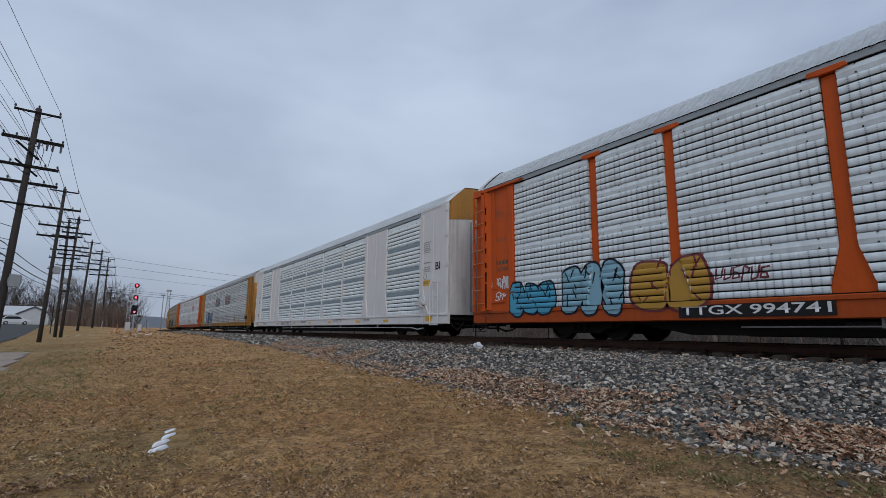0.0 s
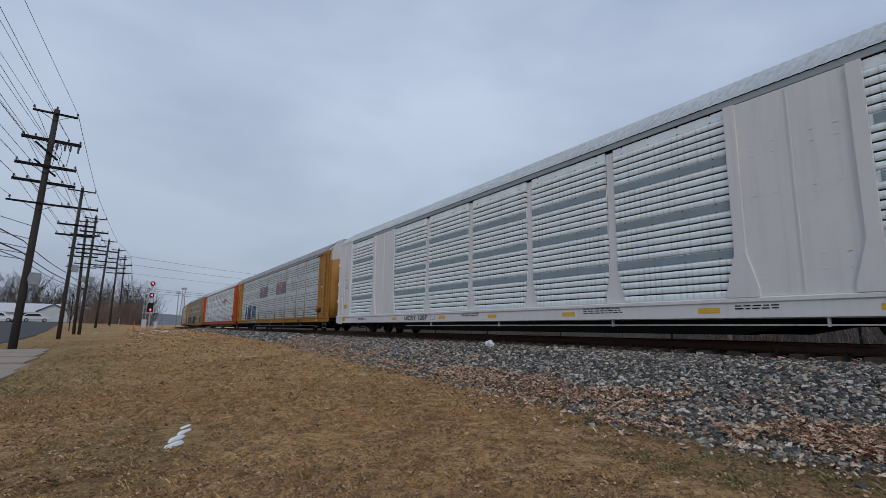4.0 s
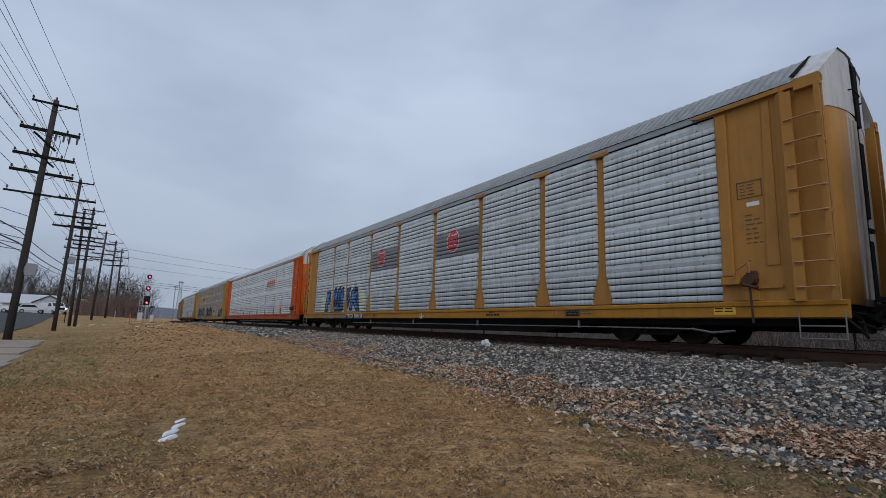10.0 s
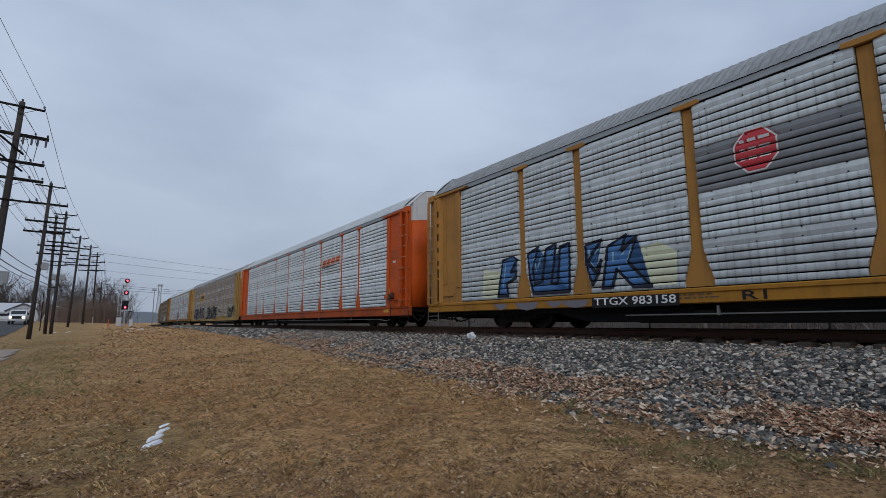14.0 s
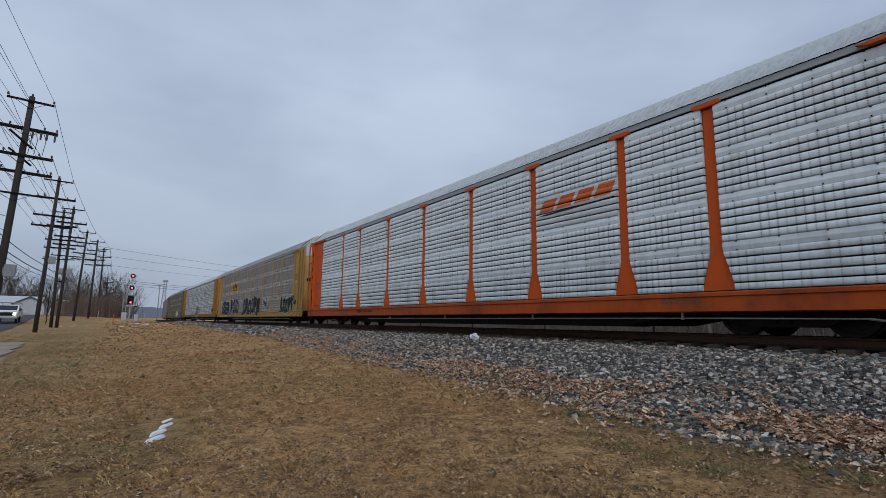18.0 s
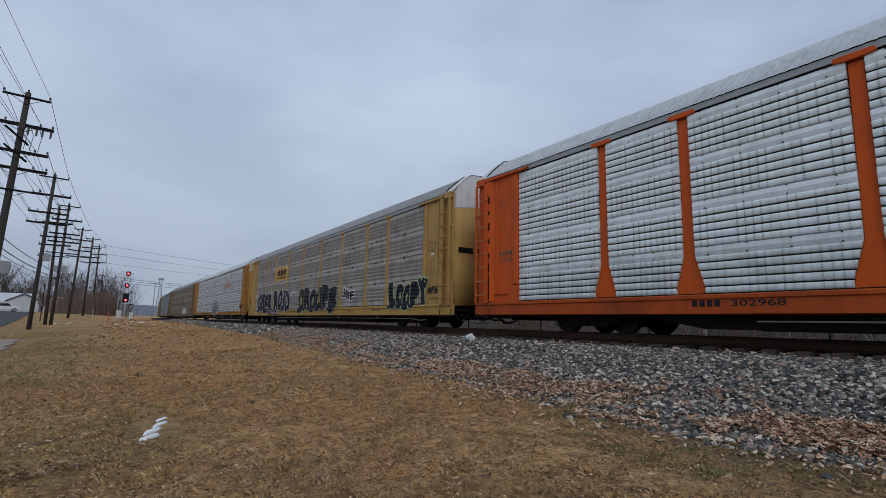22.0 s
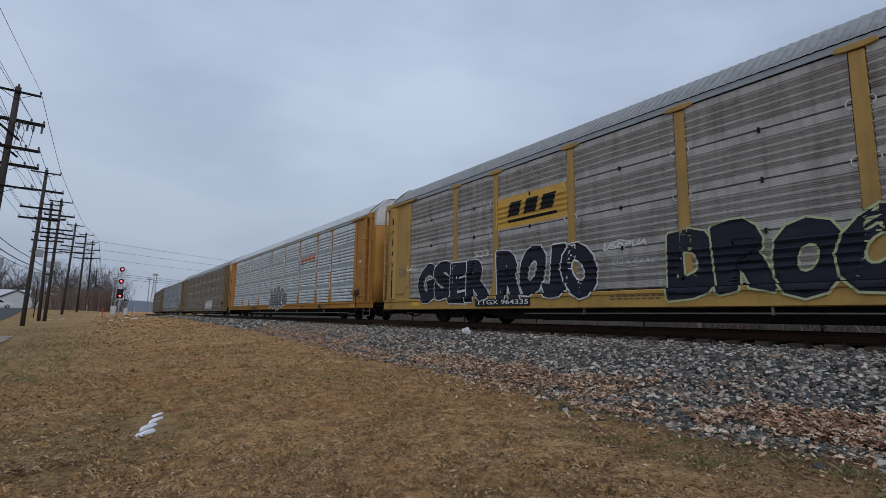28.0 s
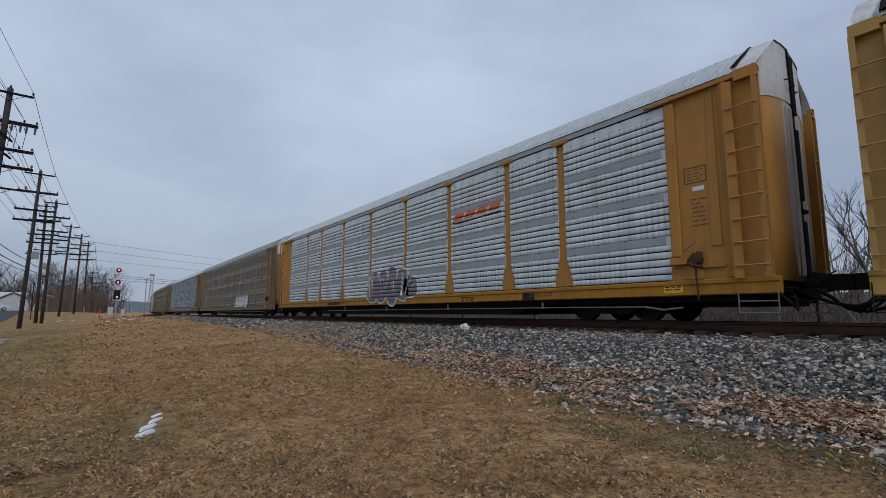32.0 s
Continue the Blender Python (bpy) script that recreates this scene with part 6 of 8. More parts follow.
paint("graffiti", fit_letters("523", 8.15, 7.45, 1.98, 2.16, 0.012, 0.006), M["whitepaint"], E, "saw", POSTS, "thin white sprayed figures")
scrawl(E, "saw", 3.4, 2.3, 1.72, 1.92, "whitepaint", 12, 6, 0.028)
scrawl(E, "saw", 3.2, 2.1, 1.3, 1.52, "galv_worn", 13, 8, 0.018)
scrawl(E, "saw", -12.35, -12.95, 1.15, 1.45, "navypaint", 15, 8)
scrawl(E, "saw", 12.95, 12.3, 1.55, 2.05, "greypaint", 17, 4)
scrawl(E, "saw", 12.1, 11.5, 1.82, 2.05, "whitepaint", 18, 4)
bm = bmesh.new()
poly_on(bm, [(11.73, 0.56), (11.2, 0.56), (11.2, 0.72), (11.73, 0.72)])
paint("reflector_strip", bm, M["label_yellow"], E, "saw", (), "bright yellow sill plate", 0.066)

# cars further back
bubble(G, "saw", -3.0, -7.0, 0.6, 1.6, 4, "whitepaint", "greypaint", 41)
bubble(H, "rib", 9.0, -8.0, 0.62, 1.2, 8, "greypaint", "whitepaint", 43)

# ======== utility poles and wires ========
def crossarm(bm, width, half=0.075):
    soft_box(bm, -width / 2, width / 2, -half * 0.8, half * 0.8, -half, half, 0.012)


def insulator(bm):
    tube(bm, [(0, 0, 0.06), (0, 0, 0.13)], 0.018, n=6)
    for z, r in ((0.13, 0.055), (0.18, 0.065), (0.23, 0.05)):
        tube(bm, [(0, 0, z), (0, 0, z + 0.03)], r, r * 0.7, n=8)


ins_mesh = cached("insulator", insulator, M["insulator"])
POLES = [(-6.7, 0.5, 11.9, 5, 0), (-4.99, 33.4, 11.95, 5, 1.85), (-4.95, 52.0, 11.9, 4, 1.4), (-5.08, 66.6, 11.75, 5, -0.5), (-4.57, 66.1, 12.1, 5, 1.0), (-4.2, 86.7, 12.6, 4, 1.8), (-2.95, 99.4, 13.0, 4, 0.5), (-2.05, 115, 13.6, 3, -0.4), (-1.7, 190, 13.2, 3, 0), (-0.9, 235, 13.4, 3, 0)]
ARMS = ((0.30, 2.0, 0.055), (1.77, 2.65, 0.085), (3.33, 2.65, 0.075), (4.17, 2.75, 0.075), (5.4, 2.75, 0.05))
tips = []
for k, (px, py, top, arms, lean) in enumerate(POLES):
    foot = ground_z(px, py)
    p = thing("utility_pole", pose(px, py, foot, 0, lean, 0), "weathered wooden utility pole with several dark crossarms", "utility pole", "poles along the road")
    h = top - foot
    bm = bmesh.new()
    tube(bm, [(0, 0, -0.4), (0, 0, h * 0.33), (0, 0, h * 0.66), (0, 0, h)], 0.19 if k < 2 else 0.165, 0.13 if k < 2 else 0.115, n=14)
    part("shaft", bm, M["pole"], p, smooth=True)
    mine = []
    for i, (drop, wide, half) in enumerate(ARMS[:arms]):
        z = h - drop
        side = 0.16 if i % 2 else -0.16
        arm = place("crossarm", cached("arm_%d_%d" % (round(wide * 100), round(half * 1000)), lambda bm: crossarm(bm, wide, half), M["arm"]), p, pose(0, side, z))
        bm = bmesh.new()
        for s in (-1, 1):
            tube(bm, [(s * 0.62, side, z - 0.06), (0, side * 0.9, z - 0.42)], 0.014, n=4)
        part("brace", bm, M["arm"], p)
        spots = (-0.96, 0.96) if i == 0 else (-0.95, -0.55, 0.55, 0.95) if i < 4 else (-0.9, 0.9)
        for u in spots:
            place("insulator", ins_mesh, arm, pose(u * wide / 2, 0, 0))
            mine.append((i, pose(px, py, foot, 0, lean, 0) @ Vector((u * wide / 2, side, z + 0.24))))
    place("insulator", ins_mesh, p, pose(0, 0, h - 0.08))
    if k in (1, 2, 3, 4):
        bm = bmesh.new()
        zb = 3.35 if k == 1 else 5.6
        soft_box(bm, 0.16, 0.62, -0.30, 0.10, zb, zb + 0.62, 0.02)
        box(bm, 0.10, 0.18, -0.14, -0.04, zb + 0.15, zb + 0.45)
        part("equipment_box", bm, M["box"], p, "grey steel equipment box")
    if k == 1:
        for dz, yy in ((0.0, -0.32), (0.55, 0.3)):
            bm = bmesh.new()
            tube(bm, [(-0.62, yy, h - 2.1 - 1.5 * dz), (0.42, yy * 0.6, h - 2.9 - 1.5 * dz)], 0.06, n=6)
            part("strain_arm", bm, M["arm"], p)
        for u in (-0.2, 0.15, 0.4, 0.75):
            bm = bmesh.new()
            tube(bm, [(u, -0.2, h - 1.9), (u + 0.18, -0.35, h - 2.4), (u + 0.1, -0.2, h - 3.2)], 0.014, n=4)
            part("jumper_wire", bm, M["wire"], p)
            bm = bmesh.new()
            tube(bm, [(u + 0.5, -0.1, h - 1.92), (u + 0.5, -0.1, h - 2.3)], 0.06, 0.045, n=7)
            part("cutout", bm, M["insulator"], p)
    tips.append(mine)


def wire(bm, a, b, sag, r, n=10):
    pts = [a.lerp(b, i / n) - Vector((0, 0, 4 * sag * (i / n) * (1 - i / n))) for i in range(n + 1)]
    tube(bm, pts, r, n=4, caps=False)


lines = thing("overhead_wires", pose(0, 0, 0), "thin black overhead wires strung between wooden poles", "wires")
run = [0, 1, 2, 4, 5, 6, 7, 9]
for ka, kb in zip(run, run[1:]):
    for n, (i, a) in enumerate(tips[ka]):
        if ka and (n * 7 + 3) % 10 in (1, 2, 4, 8):
            continue
        near = [q for j, q in tips[kb] if j == i]
        if near:
            b = min(near, key=lambda q: abs((q.x - POLES[kb][0]) - (a.x - POLES[ka][0])))
            bm = bmesh.new()
            wire(bm, a, b, 0.004 * (b - a).length, 0.008 + 0.00007 * (a.y + b.y))
            part("wire", bm, M["wire"], lines)
# thick bundled cables low on the poles, and drops to the left
for kk, (ka, kb) in enumerate(zip(run[:-1], run[1:])):
    for z, r in ((5.6, 0.03), (5.0, 0.035), (4.65, 0.022)):
        bm = bmesh.new()
        wire(bm, Vector((POLES[ka][0] - 0.18, POLES[ka][1], ground_z(*POLES[ka][:2]) + z)), Vector((POLES[kb][0] - 0.18, POLES[kb][1], ground_z(*POLES[kb][:2]) + z)), 0.12, r)
        part("cable", bm, M["wire"], lines, "thick black telephone cable")
for z0, x1, y1, z1 in ((5.7, -22, 24, 8.2), (5.2, -22, 26, 7.4), (4.9, -22, 27, 6.6), (4.6, -22, 28, 6.0), (6.4, -20, 20, 9.0)):
    bm = bmesh.new()
    wire(bm, Vector((-4.85, 33.4, z0 - 1.1)), Vector((x1, y1, z1)), 0.3, 0.016)
    part("cable", bm, M["wire"], lines)
# far lines that cross over the track to the right
for x0, y0, z0, z1, r in ((-2.9, 99.4, 12.0, 13.6, 0.02), (-2.9, 99.4, 10.6, 12.3, 0.02), (-2.1, 115, 10.4, 10.8, 0.018), (-2.1, 115, 7.8, 7.6, 0.03), (-2.1, 115, 7.4, 7.2, 0.03), (-2.1, 115, 6.9, 6.9, 0.03)):
    bm = bmesh.new()
    wire(bm, Vector((x0, y0, z0)), Vector((95, 170, z1 + 3.0)), 1.6, r, 16)
    part("wire", bm, M["wire"], lines)
for x in (95,):
    far_pole = thing("utility_pole", pose(95, 170, -1), "tall wooden pole carrying wires across the track", "utility pole", "poles along the road")
    bm = bmesh.new()
    tube(bm, [(0, 0, -0.3), (0, 0, 18)], 0.22, 0.14, n=10)
    part("shaft", bm, M["pole"], far_pole, smooth=True)
    place("crossarm", cached("arm_31", lambda bm: crossarm(bm, 3.1), M["arm"]), far_pole, pose(0, 0.15, 17))

# a small cobra-head street lamp on a pole by the road
lampost = thing("street_lamp", pose(-6.3, 76, ground_z(-6.3, 76)), "dark street lamp with a curved arm beside the road", "street lamp")
bm = bmesh.new()
tube(bm, [(0, 0, 0), (0, 0, 4.4), (0.15, 0, 4.9), (0.8, 0, 5.2)], 0.05, 0.035, n=8)
part("post", bm, M["arm"], lampost)
bm = bmesh.new()
soft_box(bm, 0.7, 1.25, -0.12, 0.12, 5.12, 5.28, 0.05)
part("lamp_head", bm, M["arm"], lampost)

# a cable fence between the track and the woods
fence = thing("cable_fence", pose(0, 0, 0), "dark wire cable on slim posts before the woods", "fence")
for k in range(16):
    bm = bmesh.new()
    fy = -6 + 6.0 * k
    fx = TRACK_X + 7.2 + bend(fy)
    tube(bm, [(fx, fy, ground_z(fx, fy) - 0.2), (fx, fy, 1.30)], 0.04, n=6)
    part("post", bm, M["arm"], fence)
    if k:
        bm = bmesh.new()
        wire(bm, Vector((fx, fy, 1.26)), Vector((TRACK_X + 7.2 + bend(fy - 6), fy - 6.0, 1.26)), 0.05, 0.013)
        part("cable", bm, M["wire"], fence)

# ======== railway signal ========
sig = thing("railway_signal", pose(2.45, 92.0, ground_z(2.45, 92.0)), "silver railway signal mast showing three red lights", "railway signal")
sz = -ground_z(2.45, 92.0)
bm = bmesh.new()
tube(bm, [(0, 0, -0.2), (0, 0, sz + 7.1)], 0.085, n=10)
box(bm, -0.25, 0.25, -0.25, 0.25, -0.1, 0.25)
part("mast", bm, M["mast"], sig, "silver steel mast")
for z in (6.82, 4.95):
    head = new("signal_head")
    head.parent = sig
    bm = bmesh.new()
    tube(bm, [(0, -0.20, sz + z), (0, -0.16, sz + z)], 0.36, n=24)
    part("target", bm, M["blackpaint"], head, "round black target")
    bm = bmesh.new()
    tube(bm, [(0, -0.46, sz + z), (0, -0.2, sz + z)], 0.17, n=16)
    part("housing", bm, M["blackpaint"], head)
    bm = bmesh.new()
    tube(bm, [(0, -0.50, sz + z), (0, -0.47, sz + z)], 0.13, n=18)
    part("lens", bm, M["redlamp"], head, "lit red lens")
head = new("signal_head")
head.parent = sig
bm = bmesh.new()
soft_box(bm, -0.42, 0.42, -0.22, -0.16, sz + 2.35, sz + 3.75, 0.05)
part("target", bm, M["blackpaint"], head, "tall black target")
for z, on in ((3.42, False), (3.05, False), (2.68, True)):
    bm = bmesh.new()
    tube(bm, [(0, -0.44, sz + z), (0, -0.2, sz + z)], 0.15, n=14)
    part("housing", bm, M["blackpaint"], head)
    bm = bmesh.new()
    tube(bm, [(0, -0.48, sz + z), (0, -0.45, sz + z)], 0.13 if on else 0.11, n=18)
    part("lens", bm, M["redlamp"] if on else M["glass"], head, "lit red lens" if on else "dark lens")
bm = bmesh.new()
for x in (-0.95, -0.55):
    tube(bm, [(x, 0.1, 0.1), (x, 0.1, sz + 7.2)], 0.025, n=5)
part("ladder", bm, M["mast"], sig)
for k in range(19):
    bm = bmesh.new()
    tube(bm, [(-0.95, 0.1, 0.5 + 0.38 * k), (-0.55, 0.1, 0.5 + 0.38 * k)], 0.018, n=4)
    part("rung", bm, M["mast"], sig)
for z in (2.2, 4.3, 6.3):
    bm = bmesh.new()
    box(bm, -1.0, 0.3, -0.2, 0.35, sz + z, sz + z + 0.04)
    tube(bm, [(-1.0, 0.3, sz + z), (-1.0, 0.3, sz + z + 0.9), (0.3, 0.3, sz + z + 0.9)], 0.018, n=4)
    part("platform", bm, M["mast"], sig)
bm = bmesh.new()
tube(bm, [(0, 0, sz + 2.05), (0.75, 0, sz + 2.05)], 0.03, n=5)
soft_box(bm, 0.6, 0.95, -0.2, 0.1, sz + 1.95, sz + 2.2, 0.03)
part("side_bracket", bm, M["blackpaint"], sig)
for x, y, w, h in ((3.35, 91.2, 0.55, 1.1), (1.75, 91.5, 0.7, 1.35)):
    cab = thing("signal_cabinet", pose(x, y, ground_z(x, y) - 0.02), "pale grey steel equipment cabinet beside the signal", "cabinet", "cabinets by the signal")
    bm = bmesh.new()
    soft_box(bm, -w / 2, w / 2, -0.25, 0.25, 0, h, 0.03)
    part("body", bm, M["mast"], cab)
    bm = bmesh.new()
    box(bm, -w / 2 + 0.05, w / 2 - 0.05, -0.275, -0.252, 0.1, h - 0.08)
    part("door", bm, M["roof_pale"], cab)
for x, y, lab in ((0.4, 80, "orange"), (-1.6, 96, "white"), (4.6, 93, "white")):
    mk = thing("marker_post", pose(x, y, ground_z(x, y) - 0.05), "slim %s plastic marker post in the turf" % lab, "marker post", "marker posts")
    bm = bmesh.new()
    tube(bm, [(0, 0, 0), (0, 0, 1.2)], 0.06, n=8)
    tube(bm, [(0, 0, 1.2), (0, 0, 1.28)], 0.065, 0.03, n=8)
    part("post", bm, M["orangepost"] if lab == "orange" else M["mast"], mk)

# yard light and lattice tower beyond the curve
yard = thing("yard_light", pose(11.4, 168, 0), "tall grey pole with a cluster of yard lights", "light pole")
bm = bmesh.new()
tube(bm, [(0, 0, -0.5), (0, 0, 9.8)], 0.14, 0.09, n=8)
part("post", bm, M["box"], yard)
bm = bmesh.new()
soft_box(bm, -0.6, 0.6, -0.15, 0.15, 9.75, 10.1, 0.04)
part("lamp_head", bm, M["box"], yard)
tower = thing("lattice_tower", pose(47, 618, 0), "grey steel lattice transmission tower in the distance", "pylon")
bm = bmesh.new()
for sx, sy in ((-1, -1), (1, -1), (1, 1), (-1, 1)):
    tube(bm, [(sx * 3.2, sy * 3.2, -1), (sx * 1.3, sy * 1.3, 30), (sx * 1.2, sy * 1.2, 41)], 0.22, n=4)
part("leg_frame", bm, M["box"], tower)
for k in range(9):
    z0, z1 = 4 * k, 4 * k + 4
    a, b = 3.2 - 1.9 * min(1, z0 / 30), 3.2 - 1.9 * min(1, z1 / 30)
    bm = bmesh.new()
    for s in (-1, 1):
        tube(bm, [(-a, s * a, z0), (b, s * b, z1)], 0.12, n=4)
        tube(bm, [(a, s * a, z0), (-b, s * b, z1)], 0.12, n=4)
    part("bracing", bm, M["box"], tower)
bm = bmesh.new()
prism(bm, [(-2.8, 40.2), (2.8, 40.2), (2.2, 42.2), (-2.2, 42.2)], "y", -1.0, 1.0)
part("head_frame", bm, M["box"], tower)

# ======== buildings ========
def gable_house(name, label, x0, x1, y0, y1, wall, ridge, wall_mat, roof_mat, along_x=True, doors=0):
    zb = min(ground_z(x, y) for x in (x0, x1) for y in (y0, y1)) - 0.2
    hs = thing(name, pose((x0 + x1) / 2, (y0 + y1) / 2, zb), label, "building")
    w, d = (x1 - x0) / 2, (y1 - y0) / 2
    bm = bmesh.new()
    box(bm, -w, w, -d, d, 0, wall)
    if along_x:
        prism(bm, [(-d, wall), (d, wall), (0, ridge - 0.05)], "x", -w + 0.01, w - 0.01)
    else:
        prism(bm, [(-w, wall), (w, wall), (0, ridge - 0.05)], "y", -d + 0.01, d - 0.01)
    part("wall", bm, M[wall_mat], hs)
    for s in (-1, 1):
        bm = bmesh.new()
        if along_x:
            prism(bm, [(s * (d + 0.4), wall - 0.15), (0, ridge), (0, ridge + 0.18), (s * (d + 0.4), wall + 0.05)], "x", -w - 0.3, w + 0.3)
        else:
            prism(bm, [(s * (w + 0.4), wall - 0.15), (0, ridge), (0, ridge + 0.18), (s * (w + 0.4), wall + 0.05)], "y", -d - 0.3, d + 0.3)
        part("roof", bm, M[roof_mat], hs)
    for k in range(doors):
        u = -w + (k + 0.6) * 2 * w / doors
        win = new("window")
        win.parent = hs
        bm = bmesh.new()
        box(bm, u - 0.8, u + 0.8, -d - 0.06, -d - 0.005, 1.1, 2.2)
        part("pane", bm, M["glass"], win)
        bm = bmesh.new()
        box(bm, u - 0.9, u + 0.9, -d - 0.09, -d - 0.005, 1.0, 1.1)
        box(bm, u - 0.05, u + 0.05, -d - 0.085, -d - 0.06, 1.1, 2.2)
        part("frame", bm, M["wall_white"], win)
    return hs


gable_house("long_building", "long white building with a pale roof behind the lot", -46, -14.2, 150, 164, 2.3, 4.4, "wall_white", "roof_pale", True, 7)
gable_house("shed", "white shed with a dark grey gable roof", -17.5, -12.2, 140, 147, 2.5, 4.0, "wall_white", "roof_dark", False, 0)
gable_house("far_building", "low white building beyond the lot", -90, -56, 160, 178, 3.0, 5.0, "wall_white", "roof_pale", True, 6)
barn = thing("arched_barn", pose(-8.7, 142, ground_z(-8.7, 142) - 0.2), "red-fronted barn with a pale arched roof", "building")
arch = [(2.3 * math.cos(math.pi * k / 16), 3.3 * math.sin(math.pi * k / 16)) for k in range(17)]
bm = bmesh.new()
prism(bm, arch, "y", -4, 4)
part("wall", bm, M["wall_red"], barn)
bm = bmesh.new()
for a, b in zip(arch, arch[1:]):
    prism(bm, [a, b, (b[0] * 1.1, b[1] * 1.08), (a[0] * 1.1, a[1] * 1.08)], "y", -4.3, 4.3)
part("roof", bm, M["roof_pale"], barn)
bm = bmesh.new()
box(bm, -0.8, 0.8, -4.08, -4.0, 0, 1.9)
part("door", bm, M["wall_white"], barn)

# ======== vehicles ========
def wheel_at(car, x, y, r=0.38):
    w = new("wheel")
    w.parent = car
    w.matrix_basis = pose(x, y, r)
    bm = bmesh.new()
    tube(bm, [(-0.12, 0, 0), (-0.09, 0, 0), (0.09, 0, 0), (0.12, 0, 0)], r, n=18)
    part("tyre", bm, M["tyre"], w)
    bm = bmesh.new()
    tube(bm, [(-0.13, 0, 0), (0.13, 0, 0)], r * 0.58, n=12)
    part("rim", bm, M["mast"], w)


def suv(name, label, m):
    car = thing(name, m, label, "car", "parked vehicles")
    bm = bmesh.new()
    prism(bm, [(-2.35, 0.45), (2.35, 0.45), (2.4, 0.95), (2.2, 1.08), (1.45, 1.74), (-0.45, 1.76), (-1.25, 1.12), (-2.3, 0.98), (-2.42, 0.7)], "x", -0.92, 0.92)
    bmesh.ops.bevel(bm, geom=bm.edges[:], offset=0.08, segments=2, affect="EDGES")
    part("body", bm, M["carpaint"], car)
    for s in (-1, 1):
        bm = bmesh.new()
        prism(bm, [(-1.0, 1.12), (2.0, 1.12), (1.4, 1.62), (-0.42, 1.64)], "x", s * 0.90, s * 0.935)
        part("side_window", bm, M["glass"], car)
    bm = bmesh.new()
    prism(bm, [(-1.28, 1.14), (-1.22, 1.14), (-0.48, 1.68), (-0.56, 1.70)], "x", -0.78, 0.78)
    part("windscreen", bm, M["glass"], car)
    for x in (-0.85, 0.85):
        for y in (-1.45, 1.45):
            wheel_at(car, x, y, 0.36)
    return car


for k, (x, y, r) in enumerate(((-20.2, 120, 82), (-25.5, 123, 95), (-16.6, 131, 100))):
    suv("parked_car", "white car parked on the asphalt lot", pose(x, y, ground_z(x, y) + 0.03, 0, 0, r))

work_truck = thing("service_truck", pose(-34, 121, 0.6), "white service truck with lit headlamps and a roof rack", "truck")
bm = bmesh.new()
prism(bm, [(-3.0, 0.55), (-0.2, 0.55), (-0.2, 2.05), (-1.35, 2.08), (-1.85, 1.42), (-2.95, 1.28), (-3.08, 0.95)], "x", -0.98, 0.98)
bmesh.ops.bevel(bm, geom=bm.edges[:], offset=0.07, segments=2, affect="EDGES")
part("cab", bm, M["carpaint"], work_truck)
bm = bmesh.new()
soft_box(bm, -1.08, 1.08, -0.1, 3.2, 0.75, 1.75, 0.05)
soft_box(bm, -0.85, 0.85, 0.0, 3.1, 1.75, 2.02, 0.05)
part("service_body", bm, M["carpaint"], work_truck)
bm = bmesh.new()
for x in (-0.95, 0.95):
    tube(bm, [(x, -1.2, 2.1), (x, -1.2, 2.38), (x, 3.0, 2.38), (x, 3.0, 2.0)], 0.035, n=6)
for y in (-1.2, 0.2, 1.6, 3.0):
    tube(bm, [(-0.95, y, 2.38), (0.95, y, 2.38)], 0.03, n=6)
part("roof_rack", bm, M["box"], work_truck)
bm = bmesh.new()
prism(bm, [(-1.86, 1.46), (-1.80, 1.44), (-1.36, 2.0), (-1.44, 2.02)], "x", -0.84, 0.84)
part("windscreen", bm, M["glass"], work_truck)
for s in (-1, 1):
    bm = bmesh.new()
    prism(bm, [(-1.62, 1.42), (-0.4, 1.42), (-0.4, 1.95), (-1.28, 1.97)], "x", s * 0.96, s * 1.0)
    part("side_window", bm, M["glass"], work_truck)
    bm = bmesh.new()
    tube(bm, [(s * 0.72, -3.12, 1.05), (s * 0.72, -3.02, 1.05)], 0.13, n=14)
    part("headlamp", bm, M["headlamp"], work_truck, "lit headlamp")
    bm = bmesh.new()
    soft_box(bm, s * 1.12 - 0.09, s * 1.12 + 0.09, -1.62, -1.52, 1.42, 1.72, 0.03)
    part("mirror", bm, M["blackpaint"], work_truck)
bm = bmesh.new()
soft_box(bm, -0.55, 0.55, -3.13, -3.03, 0.82, 1.22, 0.03)
part("grille", bm, M["blackpaint"], work_truck)
bm = bmesh.new()
soft_box(bm, -1.0, 1.0, -3.22, -3.02, 0.5, 0.74, 0.04)
part("bumper", bm, M["mast"], work_truck)
for x in (-0.9, 0.9):
    for y in (-2.2, 1.9):
        wheel_at(work_truck, x, y, 0.40)

